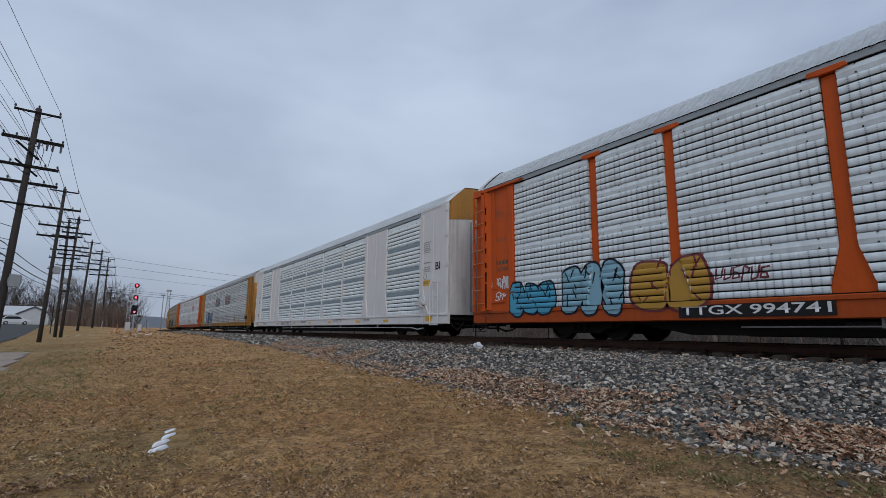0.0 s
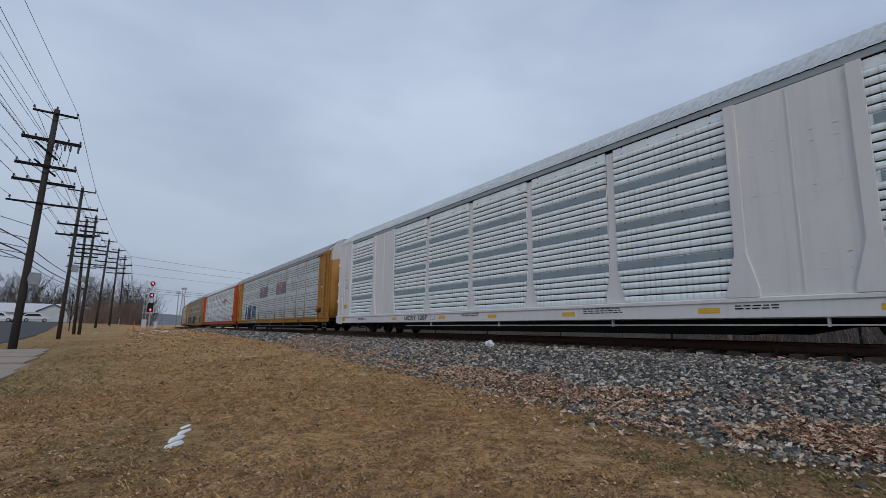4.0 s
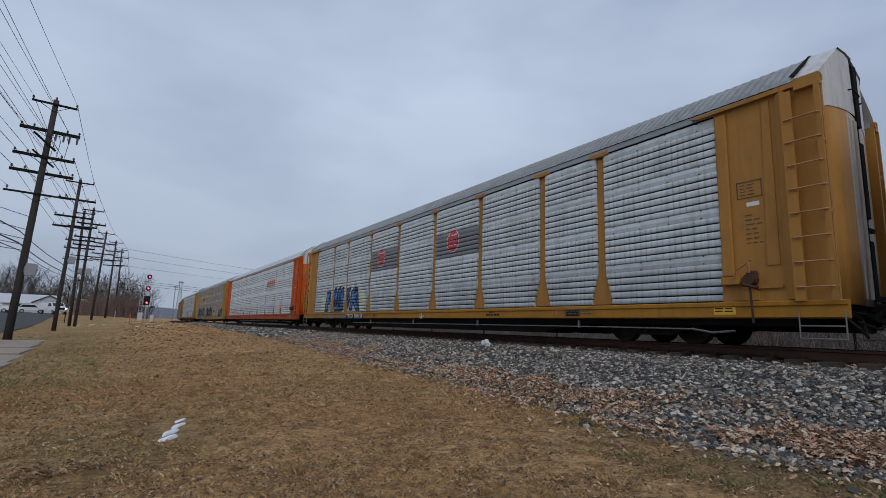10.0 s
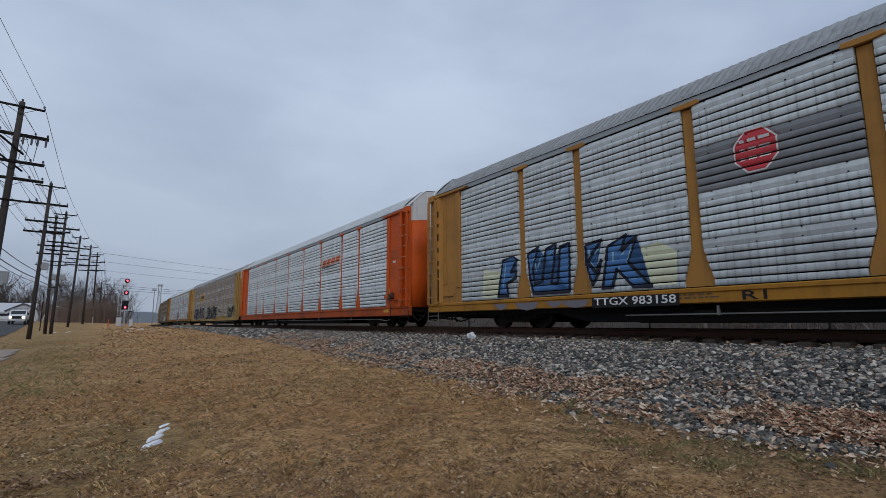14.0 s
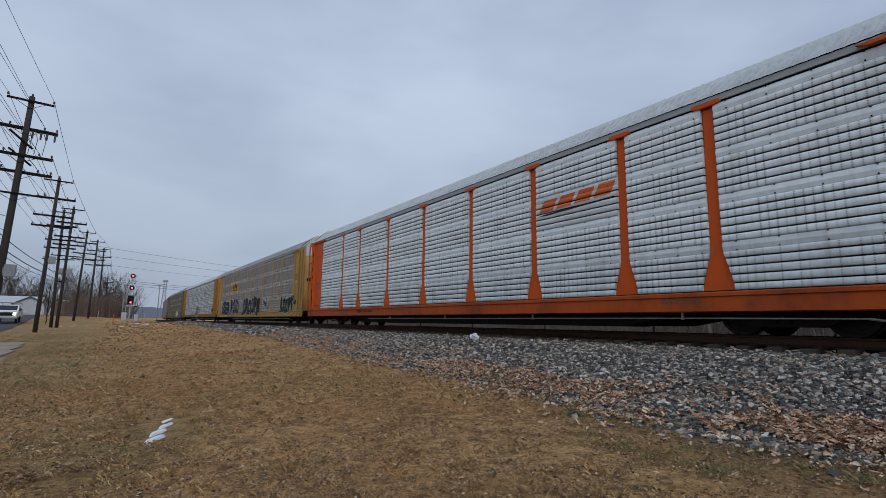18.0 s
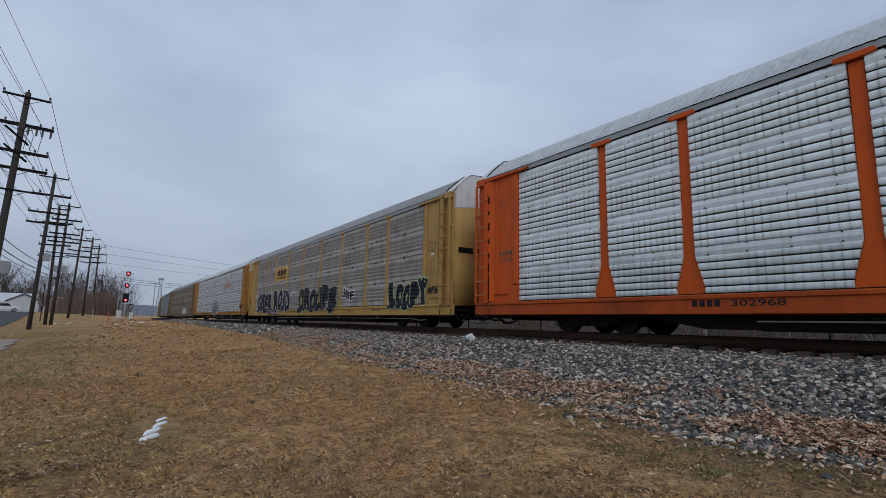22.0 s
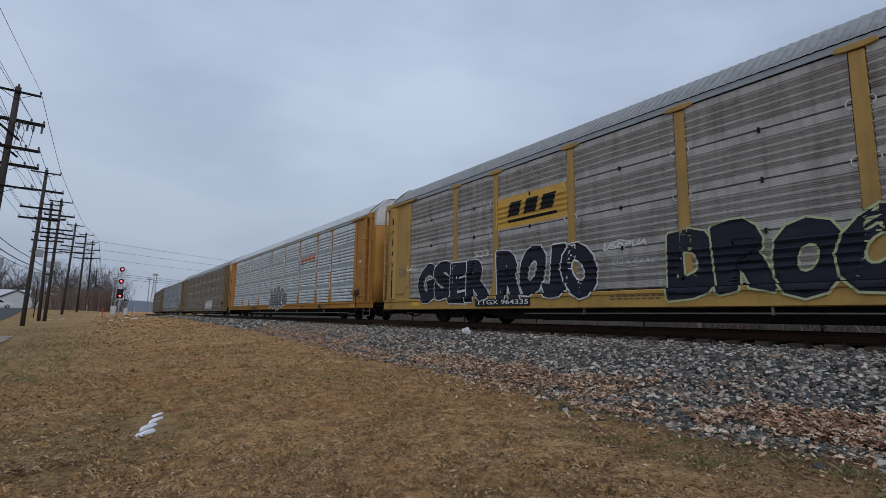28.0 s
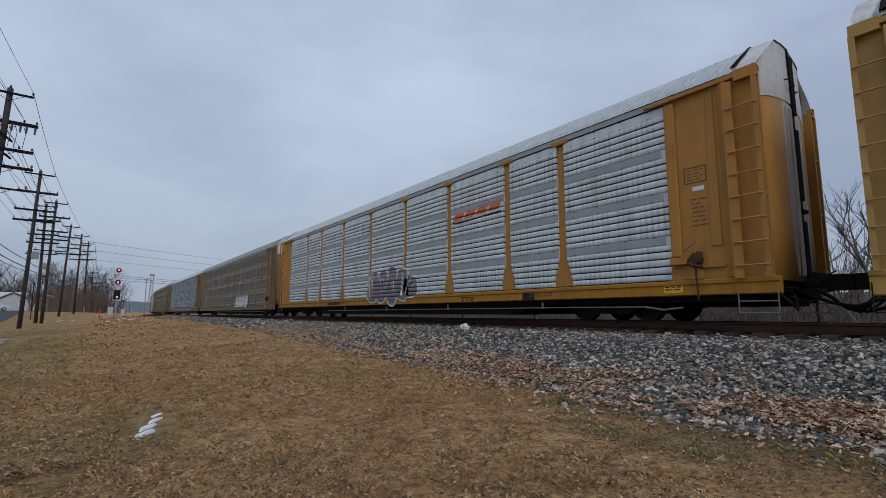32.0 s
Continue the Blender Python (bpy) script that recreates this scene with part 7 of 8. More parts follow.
# ======== bare trees, thicket and hill ========
def branches(bm, p, d, length, r, depth, rnd, out):
    """One limb with its side limbs; thin ends go into out."""
    n = 3 if depth > 1 else 2
    pts, q = [p.copy()], p.copy()
    for i in range(n):
        d = (d + Vector((rnd.uniform(-0.22, 0.22), rnd.uniform(-0.22, 0.22), rnd.uniform(-0.02, 0.2)))).normalized()
        q = q + d * (length / n)
        pts.append(q.copy())
    tube(bm if depth > 1 else out, pts, r, r * 0.5, n=5 if depth > 2 else 3, caps=False)
    if depth > 0:
        for i in range(rnd.randint(3, 4) if depth > 1 else 4):
            a = pts[rnd.randint(1, n)]
            e = (d + Vector((rnd.uniform(-0.9, 0.9), rnd.uniform(-0.9, 0.9), rnd.uniform(-0.25, 0.6)))).normalized()
            branches(bm, a, e, length * rnd.uniform(0.5, 0.75), r * 0.52, depth - 1, rnd, out)


def bare_tree(seed, h, depth=4):
    rnd, trunk, crown = random.Random(seed), bmesh.new(), bmesh.new()
    branches(trunk, Vector((0, 0, -0.2)), Vector((rnd.uniform(-0.1, 0.1), rnd.uniform(-0.1, 0.1), 1)), h * 0.42, h * 0.017, depth, rnd, crown)
    return mesh_of("trunk", trunk, M["bark"], True, False), mesh_of("crown", crown, M["twig"], False, False)


kinds = [bare_tree(s, 8.0) for s in (3, 8, 21, 34)]
rnd = random.Random(5)


def plant(k, x, y, scale, lab, group):
    z = ground_z(x, y) if abs(x) < 300 else 0
    t = thing("bare_tree", pose(x, y, z, 0, 0, rnd.uniform(0, 360)), lab, "tree", group)
    s = Matrix.Diagonal((scale, scale, scale, 1))
    place("trunk", kinds[k][0], t, s)
    place("crown", kinds[k][1], t, s)


for k in range(84):                                   # woods beyond the track
    y = -8 + 1.3 * k + rnd.uniform(-1, 1)
    x = TRACK_X + rnd.uniform(8, 22) + bend(y)
    plant(k % 4, x, y, rnd.uniform(0.55, 1.0), "leafless grey-brown tree in the woods beyond the track", "trees beyond the track")
for k in range(120):                                  # trees behind the lot and the poles
    x = -70 + 0.64 * k + rnd.uniform(-2, 2)
    plant(k % 4, x, 182 + rnd.uniform(-8, 22), rnd.uniform(1.2, 2.0), "leafless grey tree behind the buildings", "trees behind the lot")
for x, y, s in ((-10.5, 128, 0.9), (-7.2, 124, 0.8), (-5.6, 131, 1.0), (-4.2, 118, 0.75), (-3.2, 126, 0.85), (-1.9, 121, 0.65), (-1.2, 133, 0.7), (-6.5, 138, 1.0)):
    plant(int(abs(x) * 3) % 4, x, y, s, "leafless tree in the thicket by the poles", "trees by the poles")


def thicket(name, label, material, spots, n, h, seed):
    """A tangle of upright twigs round given places."""
    r, bm = random.Random(seed), bmesh.new()
    for k in range(n):
        x, y, sx, sy = spots[k % len(spots)]
        px, py = x + r.gauss(0, sx), y + r.gauss(0, sy)
        p, d = Vector((px, py, ground_z(px, py) - 0.05)), Vector((r.uniform(-0.4, 0.4), r.uniform(-0.4, 0.4), 1)).normalized()
        ll = h * r.uniform(0.4, 1.0) * (0.72 + 0.55 * noise.noise((px * 0.45, py * 0.3, 7)))
        tip = p + d * ll
        tube(bm, [p, p + d * ll * 0.5 + Vector((r.uniform(-0.1, 0.1), 0, 0)), tip], 0.02 * h / 3, 0.006, n=3, caps=False)
        for j in range(4):
            a = p + d * ll * r.uniform(0.3, 0.9)
            e = (d + Vector((r.uniform(-0.9, 0.9), r.uniform(-0.9, 0.9), r.uniform(-0.2, 0.5)))).normalized()
            tube(bm, [a, a + e * ll * r.uniform(0.2, 0.45)], 0.010 * h / 3, 0.004, n=3, caps=False)
    return tagged(new(name, mesh_of(name, bm, material, False, False)), label, "brush", kind="stuff")


thicket("roadside_thicket", "dense reddish-brown leafless thicket under the poles", M["brush"], [(-4.8, 118, 1.6, 3), (-2.6, 116, 1.4, 3), (-1.0, 118, 0.9, 3), (-3.6, 124, 2.0, 3), (-6.5, 121, 1.6, 3), (0.2, 121, 0.8, 3)], 1500, 5.6, 3)
thicket("track_brush", "low dark leafless brush beyond the track", M["undergrowth"], [(20.0 + 2.4 * (k % 4), 1.5 * k - 6, 1.4, 1.6) for k in range(62)], 7000, 2.4, 4)
thicket("woods_brush", "fine grey leafless saplings beyond the track", M["brush"], [(21.5 + 2.2 * (k % 5), 2.6 * k - 4, 1.2, 1.6) for k in range(24)], 1500, 5.2, 9)
thicket("far_brush", "grey leafless brush line behind the lot", M["twig"], [(-60 + 3.2 * k, 176, 2.5, 4) for k in range(20)], 5200, 7.5, 6)

hv, hf, nx = [], [], 61
for j, (yy, k) in enumerate(((1250, 0.0), (1450, 0.75), (1650, 1.0))):
    for i in range(nx):
        x = -900 + 45 * i
        h = 20 + 14 * math.exp(-((x - 110) / 120) ** 2) + 9 * math.exp(-((x + 300) / 250) ** 2) + 5 * noise.noise((x * 0.012, 0, 0)) + 2.0 * noise.noise((x * 0.07, 1, 0))
        hv.append((x, yy, -3 + (h + 3) * k))
for j in range(2):
    for i in range(nx - 1):
        hf.append((j * nx + i, j * nx + i + 1, (j + 1) * nx + i + 1, (j + 1) * nx + i))
tagged(new("backdrop_hill", raw_mesh("backdrop_hill", hv, hf, M["hill"], True)), "wooded hill on the horizon, tinted blue-grey with painted haze", "hill", kind="structure")

# ======== small ground cover ========
rng = np.random.default_rng(7)


def ground_np(xs, ys):
    return np.array([ground_z(float(x), float(y)) for x, y in zip(xs, ys)])


def blades(name, label, material, n, r0, r1, a0, a1, height, width, keep):
    """Dry blades strewn over the turf, thickest close by; each is one narrow leaning leaf."""
    r = r0 * (r1 / r0) ** rng.random(n)
    r = np.where((r > 0.6 * r1) & (rng.random(n) < (r - 0.6 * r1) / (0.4 * r1)), r * 0.45, r)
    a = np.radians(a0 + (a1 - a0) * rng.random(n))
    x, y = r * np.sin(a), r * np.cos(a)
    ok = np.array([keep(float(u), float(v)) for u, v in zip(x, y)])
    # matted hollows between the tufts stay bare
    ok &= np.array([noise.noise((float(u) * 4.6, float(q) * 4.6, 21)) + 0.7 * noise.noise((float(u) * 11, float(q) * 11, 22)) for u, q in zip(x, y)]) > -0.16
    x, y, r = x[ok], y[ok], r[ok]
    m = len(x)
    z = ground_np(x, y)
    big = np.clip(r / 7.0, 0.8, 3.2)
    tuft = np.array([noise.noise((float(u) * 3.4, float(q) * 3.4, 21)) + 0.6 * noise.noise((float(u) * 8.5, float(q) * 8.5, 22)) for u, q in zip(x, y)])
    h = height * rng.uniform(0.4, 1.2, m) * np.clip(big, 0.8, 1.5) * np.clip(0.8 + 1.7 * tuft, 0.25, 2.3)
    w = width * rng.uniform(0.6, 1.3, m) * big
    t, s = rng.uniform(0, 2 * np.pi, m), rng.uniform(0.35, 1.5, m)
    dx, dy = np.cos(t), np.sin(t)
    lean = h * s
    v = np.empty((m, 4, 3))
    v[:, 0] = np.stack([x - dy * w, y + dx * w, z - 0.004], 1)
    v[:, 1] = np.stack([x + dy * w, y - dx * w, z - 0.004], 1)
    v[:, 2] = np.stack([x + dx * lean * 0.5 + dy * w * 0.7, y + dy * lean * 0.5 - dx * w * 0.7, z + h * 0.65], 1)
    v[:, 3] = np.stack([x + dx * lean, y + dy * lean, z + h * 0.8], 1)
    k = np.arange(m)[:, None] * 4
    f = np.concatenate([k + np.array([0, 1, 2]), k + np.array([0, 2, 3])], 1).reshape(-1, 3)
    return tagged(new(name, raw_mesh(name, v.reshape(-1, 3).tolist(), f.tolist(), material)), label, "grass", kind="stuff")


def on_turf(x, y):
    return ((x - 0.62) / 0.28) ** 2 + ((y - 6.95) / 0.65) ** 2 > 1 and x < toe_x(y) + 0.25 + 0.5 * noise.noise((x * 1.2, y * 1.2, 5)) and not (x < -2.6 and 15 < y < 33.5) and x > road_edge(y) + 0.2


blades("dry_grass", "short dry straw-coloured grass blades on the turf", M["blade"], 260000, 1.6, 75, -14, 80, 0.042, 0.0024, lambda x, y: on_turf(x, y) and not (x > 3.9 and y < 4.6 and noise.noise((x * 1.5, y * 1.5, 41)) > -0.25) and not (x < -0.6 + noise.noise((x * 0.6, y * 0.3, 2)) and y > 11 and noise.noise((x * 7, y * 7, 1)) > -0.15) and noise.noise((x * 2.3, y * 2.3, 6)) > -0.22)
blades("dead_tufts", "matted tufts of dead brown grass", M["blade"], 190000, 2.2, 16, -16, 70, 0.042, 0.0022,
       lambda x, y: on_turf(x, y) and not (x > 4.1 and y < 4.4) and noise.noise((x * 4.1, y * 4.1, 11)) + 0.5 * noise.noise((x * 9, y * 9, 12)) > 0.16)
blades("green_grass", "thin green winter grass blades in patches", M["blade_green"], 60000, 1.6, 30, -14, 80, 0.04, 0.0028,
       lambda x, y: on_turf(x, y) and (noise.noise((x * 0.5, y * 0.5, 9)) > 0.22 or (x * 0.8) ** 2 + ((y - 6.6) * 0.6) ** 2 < 0.8 + 0.5 * noise.noise((x * 2, y * 2, 1))))
blades("verge_grass", "short grey-green grass along the poles", M["blade_green"], 36000, 12, 75, -16, 8, 0.045, 0.0026, lambda x, y: on_turf(x, y) and x < -0.4 + noise.noise((x * 0.6, y * 0.3, 2)))
blades("toe_grass", "ragged green grass along the foot of the ballast", M["blade_green"], 26000, 3.6, 9, 45, 82, 0.05, 0.003, lambda x, y: toe_x(y) - 1.6 < x < toe_x(y) + 0.3 and noise.noise((x * 0.9, y * 0.9, 2)) > -0.1)

def crumbs(name, label, n, r0, r1, a0, a1):
    """Broken leaf bits and clods over the turf, each a small folded flake lying askew."""
    r = r0 * (r1 / r0) ** np.where(rng.random(n) < 0.25, rng.random(n) ** 2, rng.random(n) ** 0.9)
    a = np.radians(a0 + (a1 - a0) * rng.random(n))
    x, y = r * np.sin(a), r * np.cos(a)
    ok = np.array([on_turf(float(u), float(v)) and not (u < -0.4 + noise.noise((float(u) * 0.6, float(v) * 0.3, 2)) and v > 12) and noise.noise((float(u) * 1.7, float(v) * 1.7, 31)) + 0.7 * noise.noise((float(u) * 5.0, float(v) * 5.0, 32)) > -0.12 for u, v in zip(x, y)])
    x, y, r = x[ok], y[ok], r[ok]
    m = len(x)
    z = ground_np(x, y) + 0.006 + 0.018 * rng.random(m)
    size = (0.006 + 0.00135 * r) * rng.uniform(0.5, 1.5, m)
    t = rng.uniform(0, 2 * np.pi, m)
    c, q = np.cos(t), np.sin(t)
    v = np.empty((m, 4, 3))
    for i, (u, w) in enumerate(((-1.0, 0.0), (0.0, -0.62), (1.0, 0.1), (0.1, 0.62))):
        lift = size * (0.35 if i % 2 else 0.0) + size * rng.uniform(-0.3, 0.75, m)
        v[:, i] = np.stack([x + size * (u * c - w * q), y + size * (u * q + w * c), z + lift], 1)
    k = np.arange(m)[:, None] * 4
    f = np.concatenate([k + np.array([0, 1, 2]), k + np.array([0, 2, 3])], 1).reshape(-1, 3)
    return tagged(new(name, raw_mesh(name, v.reshape(-1, 3).tolist(), f.tolist(), M["crumb"])), label, "leaf litter", kind="stuff")


crumbs("leaf_crumbs", "broken brown leaf bits and small clods over the turf", 100000, 2.4, 85, -16, 80)

CUBE_V = np.array([(x, y, z) for x in (-1, 1) for y in (-1, 1) for z in (-1, 1)], float)
CUBE_F = np.array([(0, 1, 3), (0, 3, 2), (4, 6, 7), (4, 7, 5), (0, 4, 5), (0, 5, 1), (2, 3, 7), (2, 7, 6), (0, 2, 6), (0, 6, 4), (1, 5, 7), (1, 7, 3)])
shapes = [(CUBE_V * np.where(CUBE_V[:, 2:] > 0, (0.62, 0.62, 0.8), (0.85, 0.85, 0.8)) + rng.uniform(-0.30, 0.30, (8, 3))) * np.array([1.0, rng.uniform(0.6, 0.95), rng.uniform(0.5, 0.8)]) for _ in range(24)]


def on_bed(u, y):
    x, z = bed_z(u, y)
    return x, z


def stones(name, label, places, sizes):
    m = len(places)
    v, pick = np.empty((m, 8, 3)), rng.integers(0, 24, m)
    t, tilt = rng.uniform(0, 2 * np.pi, m), rng.uniform(-0.7, 0.7, m)
    base = np.array(shapes)[pick] * np.array(sizes)[:, None, None]
    bx, by, bz = base[..., 0], base[..., 1], base[..., 2]
    by, bz = by * np.cos(tilt)[:, None] - bz * np.sin(tilt)[:, None], by * np.sin(tilt)[:, None] + bz * np.cos(tilt)[:, None]
    c, s = np.cos(t)[:, None], np.sin(t)[:, None]
    p = np.array(places)
    v[..., 0], v[..., 1], v[..., 2] = bx * c - by * s + p[:, None, 0], bx * s + by * c + p[:, None, 1], bz + p[:, None, 2]
    f = (np.arange(m)[:, None, None] * 8 + CUBE_F[None]).reshape(-1, 3)
    ob = new(name, raw_mesh(name, v.reshape(-1, 3).tolist(), f.tolist(), M["stone"]))
    ob.parent = ballast
    return tagged(ob, label, kind="stuff")


def strew(n, y0, y1, size, u0=0.0, u1=3.1):
    places, sizes = [], []
    for k in range(n):
        y = y0 + (y1 - y0) * rng.random()
        u = u0 + (u1 - u0) * rng.random()
        u = 0.15 + u if u < 0.5 and rng.random() < 0.45 else u
        x, z = on_bed(u, y)
        if abs(x - (TRACK_X - 0.755)) < 0.12 and abs(y) < 200:
            continue
        s = size * (0.5 + 1.0 * rng.random() ** 2)
        places.append((x, y, z + s * (0.05 + 0.5 * rng.random())))
        sizes.append(s)
    return places, sizes


stones("ballast_stones", "angular grey ballast stones near by", *strew(42000, 0.4, 9.0, 0.029))
stones("ballast_stones", "angular grey ballast stones along the track", *strew(44000, 9.0, 28.0, 0.035))
stones("ballast_stones", "grey ballast stones further off", *strew(20000, 28.0, 80.0, 0.07))
stones("ballast_stones", "grey ballast stones between the rails", *strew(5000, 0.4, 20.0, 0.05, 3.0, 4.4))
strays, sizes = [], []
for k in range(2200):                                  # stones kicked down into the grass
    y = 0.6 + 22 * rng.random() ** 1.5
    x = toe_x(y) - abs(rng.normal(0, 0.28)) + 0.1
    s = 0.034 * (0.5 + rng.random())
    strays.append((x, y, ground_z(x, y) + 0.25 * s)), sizes.append(s)
stones("ballast_stones", "stray stones in the grass at the foot of the ballast", strays, sizes)
piece = [raw_mesh("stone", s.tolist(), CUBE_F.tolist(), M["stone_one"]) for s in shapes]
for k in range(300):
    y = 1.3 + 3.6 * rng.random()
    u = 0.35 + 1.6 * rng.random()
    x, z = on_bed(u, y)
    s = 0.033 * (0.7 + 0.7 * rng.random())
    place("stone", piece[k % 24], ballast, pose(x, y, z + 0.6 * s, *rng.uniform(-35, 35, 2), rng.uniform(0, 360)) @ Matrix.Diagonal((s, s, s, 1)))


def leaves(name, label, places, size, seed, material="leaf"):
    """Curled fallen leaves: a lobed outline folded along its rib."""
    g = np.random.default_rng(seed)
    outline = np.array([(-0.5, 0), (-0.3, 0.16), (-0.15, 0.10), (0.0, 0.26), (0.14, 0.12), (0.3, 0.18), (0.5, 0.0), (0.3, -0.18), (0.14, -0.12), (0.0, -0.26), (-0.15, -0.10), (-0.3, -0.16)])
    verts, faces = [], []
    for x, y, z in places:
        s, t, curl, p, q = size * g.uniform(0.6, 1.35), g.uniform(0, 6.28), g.uniform(0.2, 1.3), g.uniform(-0.6, 0.6), g.uniform(-0.6, 0.6)
        i = len(verts)
        for a, b in outline:
            h = abs(b) * curl + a * a * curl * 0.5 + a * p + b * q
            verts.append((x + s * (a * math.cos(t) - b * math.sin(t)), y + s * (a * math.sin(t) + b * math.cos(t)), z + s * (h + 0.12)))
        faces += [(i, i + 1, i + 2, i + 10, i + 11), (i + 2, i + 3, i + 4, i + 8, i + 9, i + 10), (i + 4, i + 5, i + 6, i + 7, i + 8)]
    return tagged(new(name, raw_mesh(name, verts, faces, M[material])), label, "leaves", kind="stuff")


spots = []
while len(spots) < 15000:                               # thick along the foot of the ballast
    y = 1.2 + 26 * rng.random() ** 1.6
    d = rng.normal(0.25, 0.55)
    if noise.noise((d * 1.1, y * 0.55, 4)) + 0.35 * noise.noise((d * 3, y * 2.2, 1)) < 0.10 - 0.34 * math.exp(-((d - 0.25) / 0.3) ** 2) and rng.random() < 0.9:
        continue
    x = toe_x(y) + d
    zz = ground_z(x, y) if d < 0 else bed_z(min(2.0, max(0.05, (d + 0.35) / 1.25)), y)[1] + 0.02
    spots.append((x, y, zz + 0.008 + 0.035 * rng.random()))
leaves("leaf_drift", "reddish-brown fallen oak leaves drifted along the ballast foot", spots, 0.072, 1)
spots = []
for k in range(30000):
    r = 3.0 * (28 / 3.0) ** rng.random()
    a = radians(-13 + 88 * rng.random())
    x, y = r * math.sin(a), r * math.cos(a)
    if x < toe_x(y) and on_turf(x, y) and noise.noise((x * 2.6, y * 2.6, 8)) + 0.5 * noise.noise((x * 0.5, y * 0.5, 3)) > 0.06 - 0.6 * rng.random() ** 4:
        spots.append((x, y, ground_z(x, y) + 0.012))
leaves("scattered_leaves", "small brown leaves scattered over the dry turf", spots, 0.034, 2, "leaf_dry")
spots = []
for k in range(900):
    y = 1 + 30 * rng.random()
    x = TRACK_X - 1.1 - 1.6 * rng.random() ** 2
    u = 2.0 + (x - (TRACK_X - 1.95)) / 0.45 if x > TRACK_X - 1.95 else 1.9
    spots.append((x, y, bed_z(min(3.2, max(1.5, u)), y)[1] + 0.05))
leaves("rail_leaves", "pale fallen leaves caught beside the rail", spots, 0.075, 3)

# old snow, the white rock and dark leaf clumps
def snow_patch(x, y, length, drift, seed, lumps=5):
    """A few thin crusts of old snow, one behind the other and each drawn out sideways."""
    r = random.Random(seed)
    patch = thing("snow_patch", pose(x, y, ground_z(x, y) + 0.02), "small patch of old white snow on the turf", "snow", "patches of old snow")
    for k in range(lumps):
        a = k / max(1, lumps - 1) - 0.5
        bm, n, hh = bmesh.new(), 16, 0.004 + 0.006 * r.random()
        cx, cy = a * drift + r.uniform(-0.05, 0.05), a * length
        w, d = r.uniform(0.15, 0.22) * max(1, length), r.uniform(0.030, 0.050) * max(1, length)
        jag = [r.uniform(0.65, 1.2) for _ in range(n)]
        turn = 0.95 if y < 30 else 0.0
        raw = [(w * j * math.cos(2 * math.pi * i / n), d * j * math.sin(2 * math.pi * i / n)) for i, j in enumerate(jag)]
        pts = [(cx + u * math.cos(turn) - v * math.sin(turn), cy + u * math.sin(turn) + v * math.cos(turn)) for u, v in raw]
        ring = [bm.verts.new((u, v, -0.03)) for u, v in pts]
        top = [bm.verts.new((cx + (u - cx) * 0.8, cy + (v - cy) * 0.8, hh)) for u, v in pts]
        mid = bm.verts.new((cx, cy, hh * 1.3))
        for i in range(n):
            j = (i + 1) % n
            bm.faces.new((ring[i], ring[j], top[j], top[i])), bm.faces.new((top[i], top[j], mid))
        part("snow_crust", bm, M["snow"], patch, smooth=True)


snow_patch(0.62, 6.95, 1.0, 0.24, 1, 4)
for k, (x, y, rx) in enumerate(((3.2, 66, 0.9), (4.5, 64, 0.8), (5.6, 67, 1.0), (2.2, 60, 0.6), (-3.4, 70, 0.8), (-2.2, 73, 0.6), (3.9, 72, 1.1))):
    snow_patch(x, y, rx, 2.2, 4 + k, 3)
bm = bmesh.new()
bmesh.ops.create_icosphere(bm, subdivisions=2, radius=0.13)
for v in bm.verts:
    v.co *= 1 + 0.6 * noise.noise(v.co * 11)
    v.co.z *= 0.8
rock = tagged(new("white_rock", mesh_of("white_rock", bm, M["snow"])), "pale chunk of rock on the ballast shoulder", "rock")
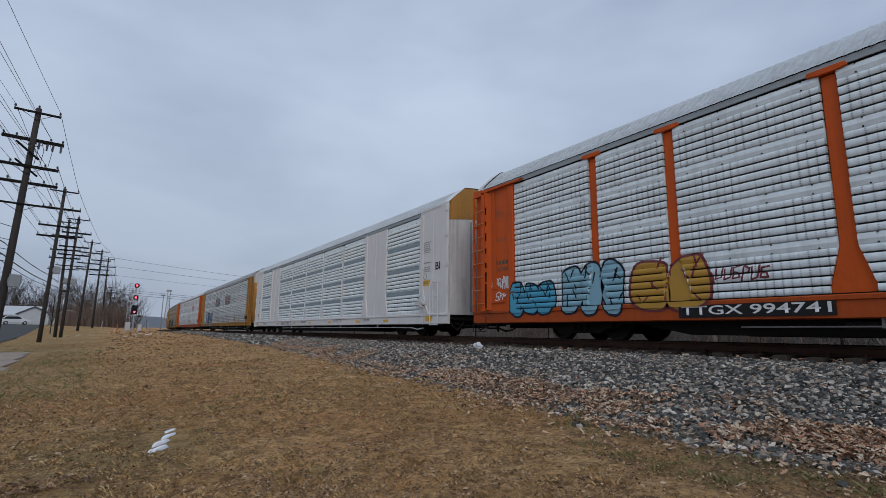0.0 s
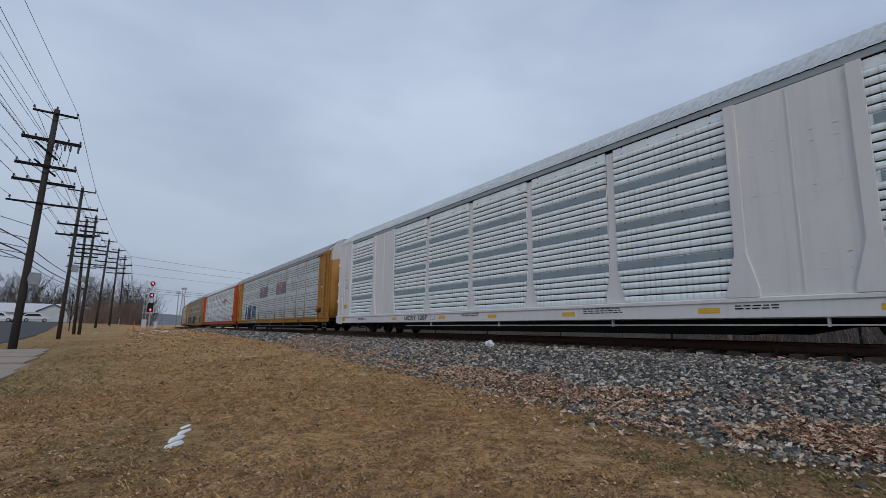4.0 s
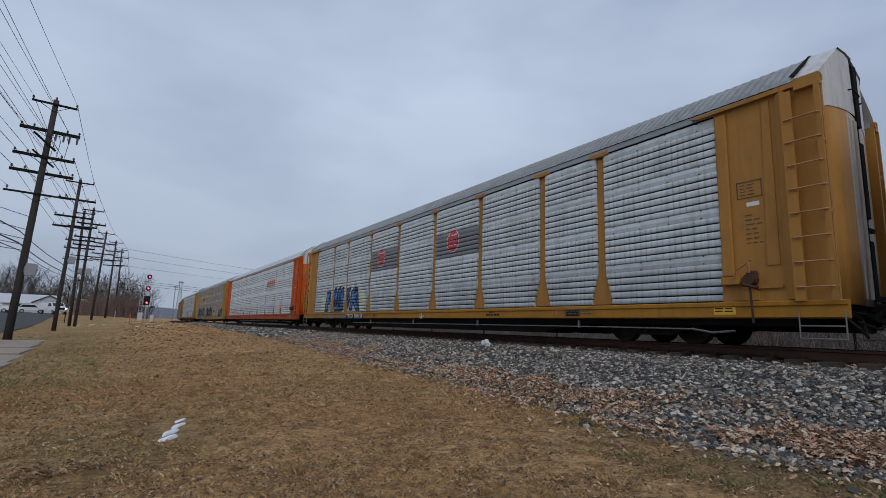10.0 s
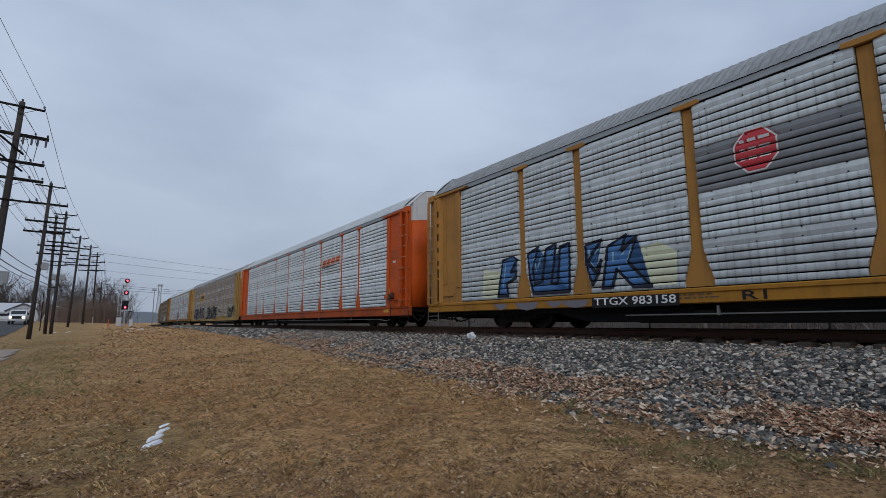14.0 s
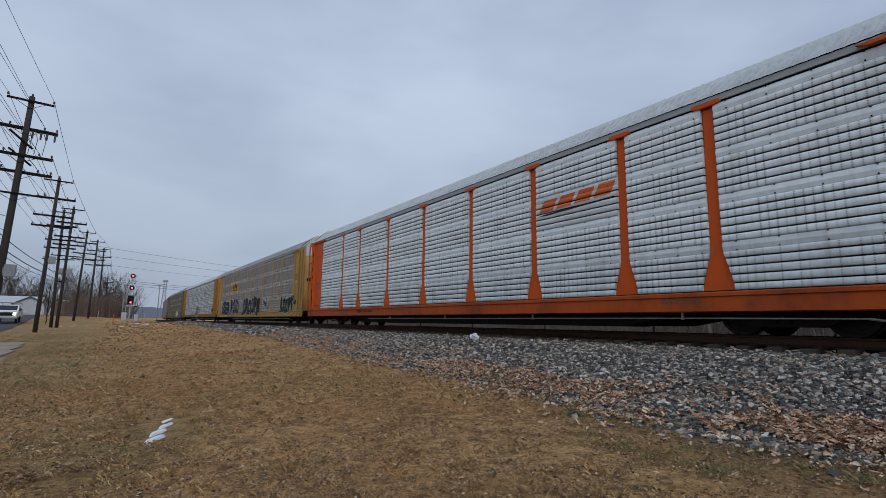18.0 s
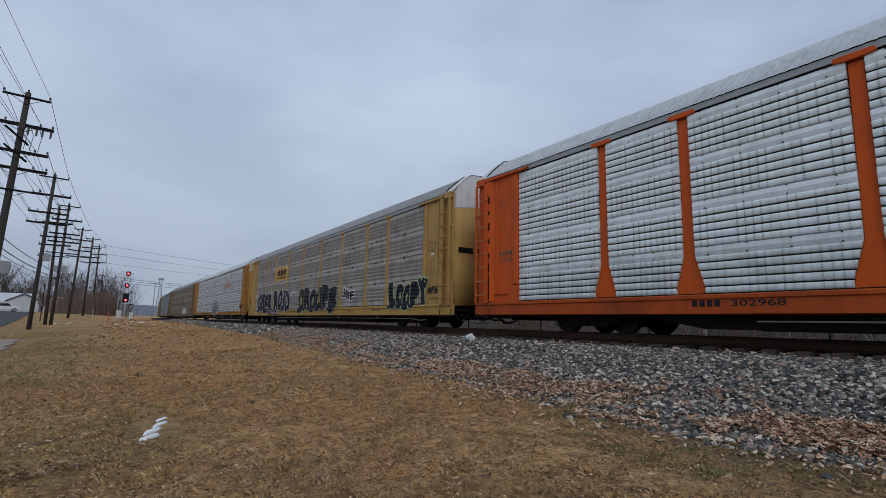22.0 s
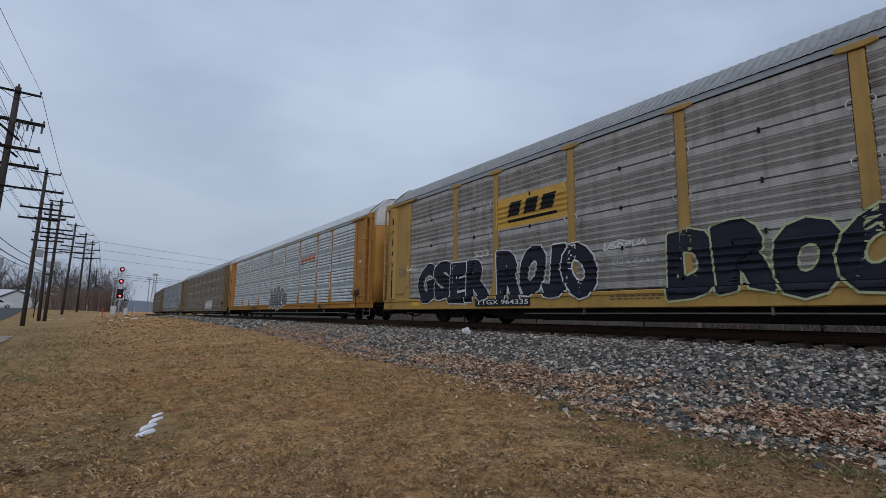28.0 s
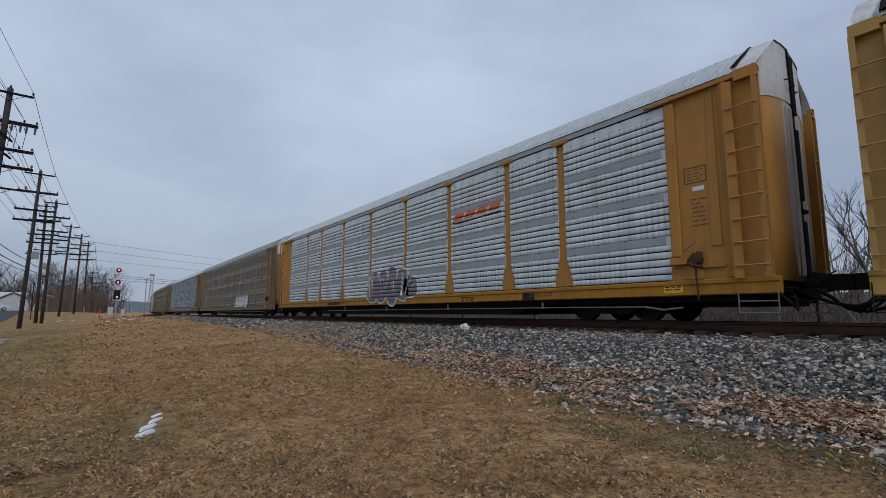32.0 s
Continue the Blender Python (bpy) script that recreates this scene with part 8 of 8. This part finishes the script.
rock.matrix_basis = pose(9.02, 11.85, -0.23)
clumps = []
for cx, cy in ((3.35, 14.2), (3.9, 13.6), (-0.41, 5.65), (-0.30, 5.5)):
    for k in range(60):
        x, y = cx + rng.normal(0, 0.22), cy + rng.normal(0, 0.12)
        clumps.append((x, y, ground_z(x, y) + 0.02 + 0.04 * rng.random()))
leaves("leaf_clump", "dark brown clumps of dead leaves in the turf", clumps, 0.06, 5, "leaf_dry")


# ======== what moves ========
CENTRES = [-1.42, 27.81, 57.03, 86.11, 115.12, 144.04, 173.0, 201.9, 230.9, 259.9, 288.8]


def motions():
    times = [0.0] + [t for t in S_TIMES if t > 0 and abs(t - round(t)) < 0.01] + [3.5, 5.5, 14.5, 16.5, 25.5, 27.5]
    times = sorted(set(times))
    for car, c in zip(cars, CENTRES):
        rows = []
        for t in times:
            y = c - gone(t)
            a, b = along(y - 10.05)[0], along(y + 10.05)[0]
            rows.append((t, pose((a + b) / 2, y, 0, 0, 0, -math.degrees(math.atan2(b - a, 20.1)))))
        walk(car, rows)
    # a service truck leaves the lot and drives up the road
    way = [(0, -34, 121, 92), (5, -21, 120, 92), (6, -17.6, 119.5, 92), (7, -16, 119, 90), (8, -14.5, 118, 80), (9, -12.6, 116.8, 58), (10, -11.4, 114.5, 28), (11, -11.2, 110, 6),
           (12, -10.5, 105.5, 0), (13, -10.6, 102, 0), (14, -10.8, 99, 1), (17, -10.6, 85, 3), (18, -10.1, 78.5, 3), (19, -9.6, 72, 3), (20, -9.4, 65, 2), (22, -9.0, 48, 1), (25, -8.3, 20, 1), (28, -8.0, -8, 0), (32, -8.0, -38, 0)]
    walk(work_truck, [(t, pose(x, y, ground_z(x, y) + 0.04, 0, 0, r)) for t, x, y, r in way])
    # the wheels roll with the train
    for k, w in enumerate(wheelsets):
        if not 4 <= k < 24:
            continue
        dy = w.matrix_basis.translation.y
        walk(w, [(0.1 * j, pose(0, dy, 0.405, math.degrees(gone(0.1 * j) / 0.405) % 360)) for j in range(321)])


motions()
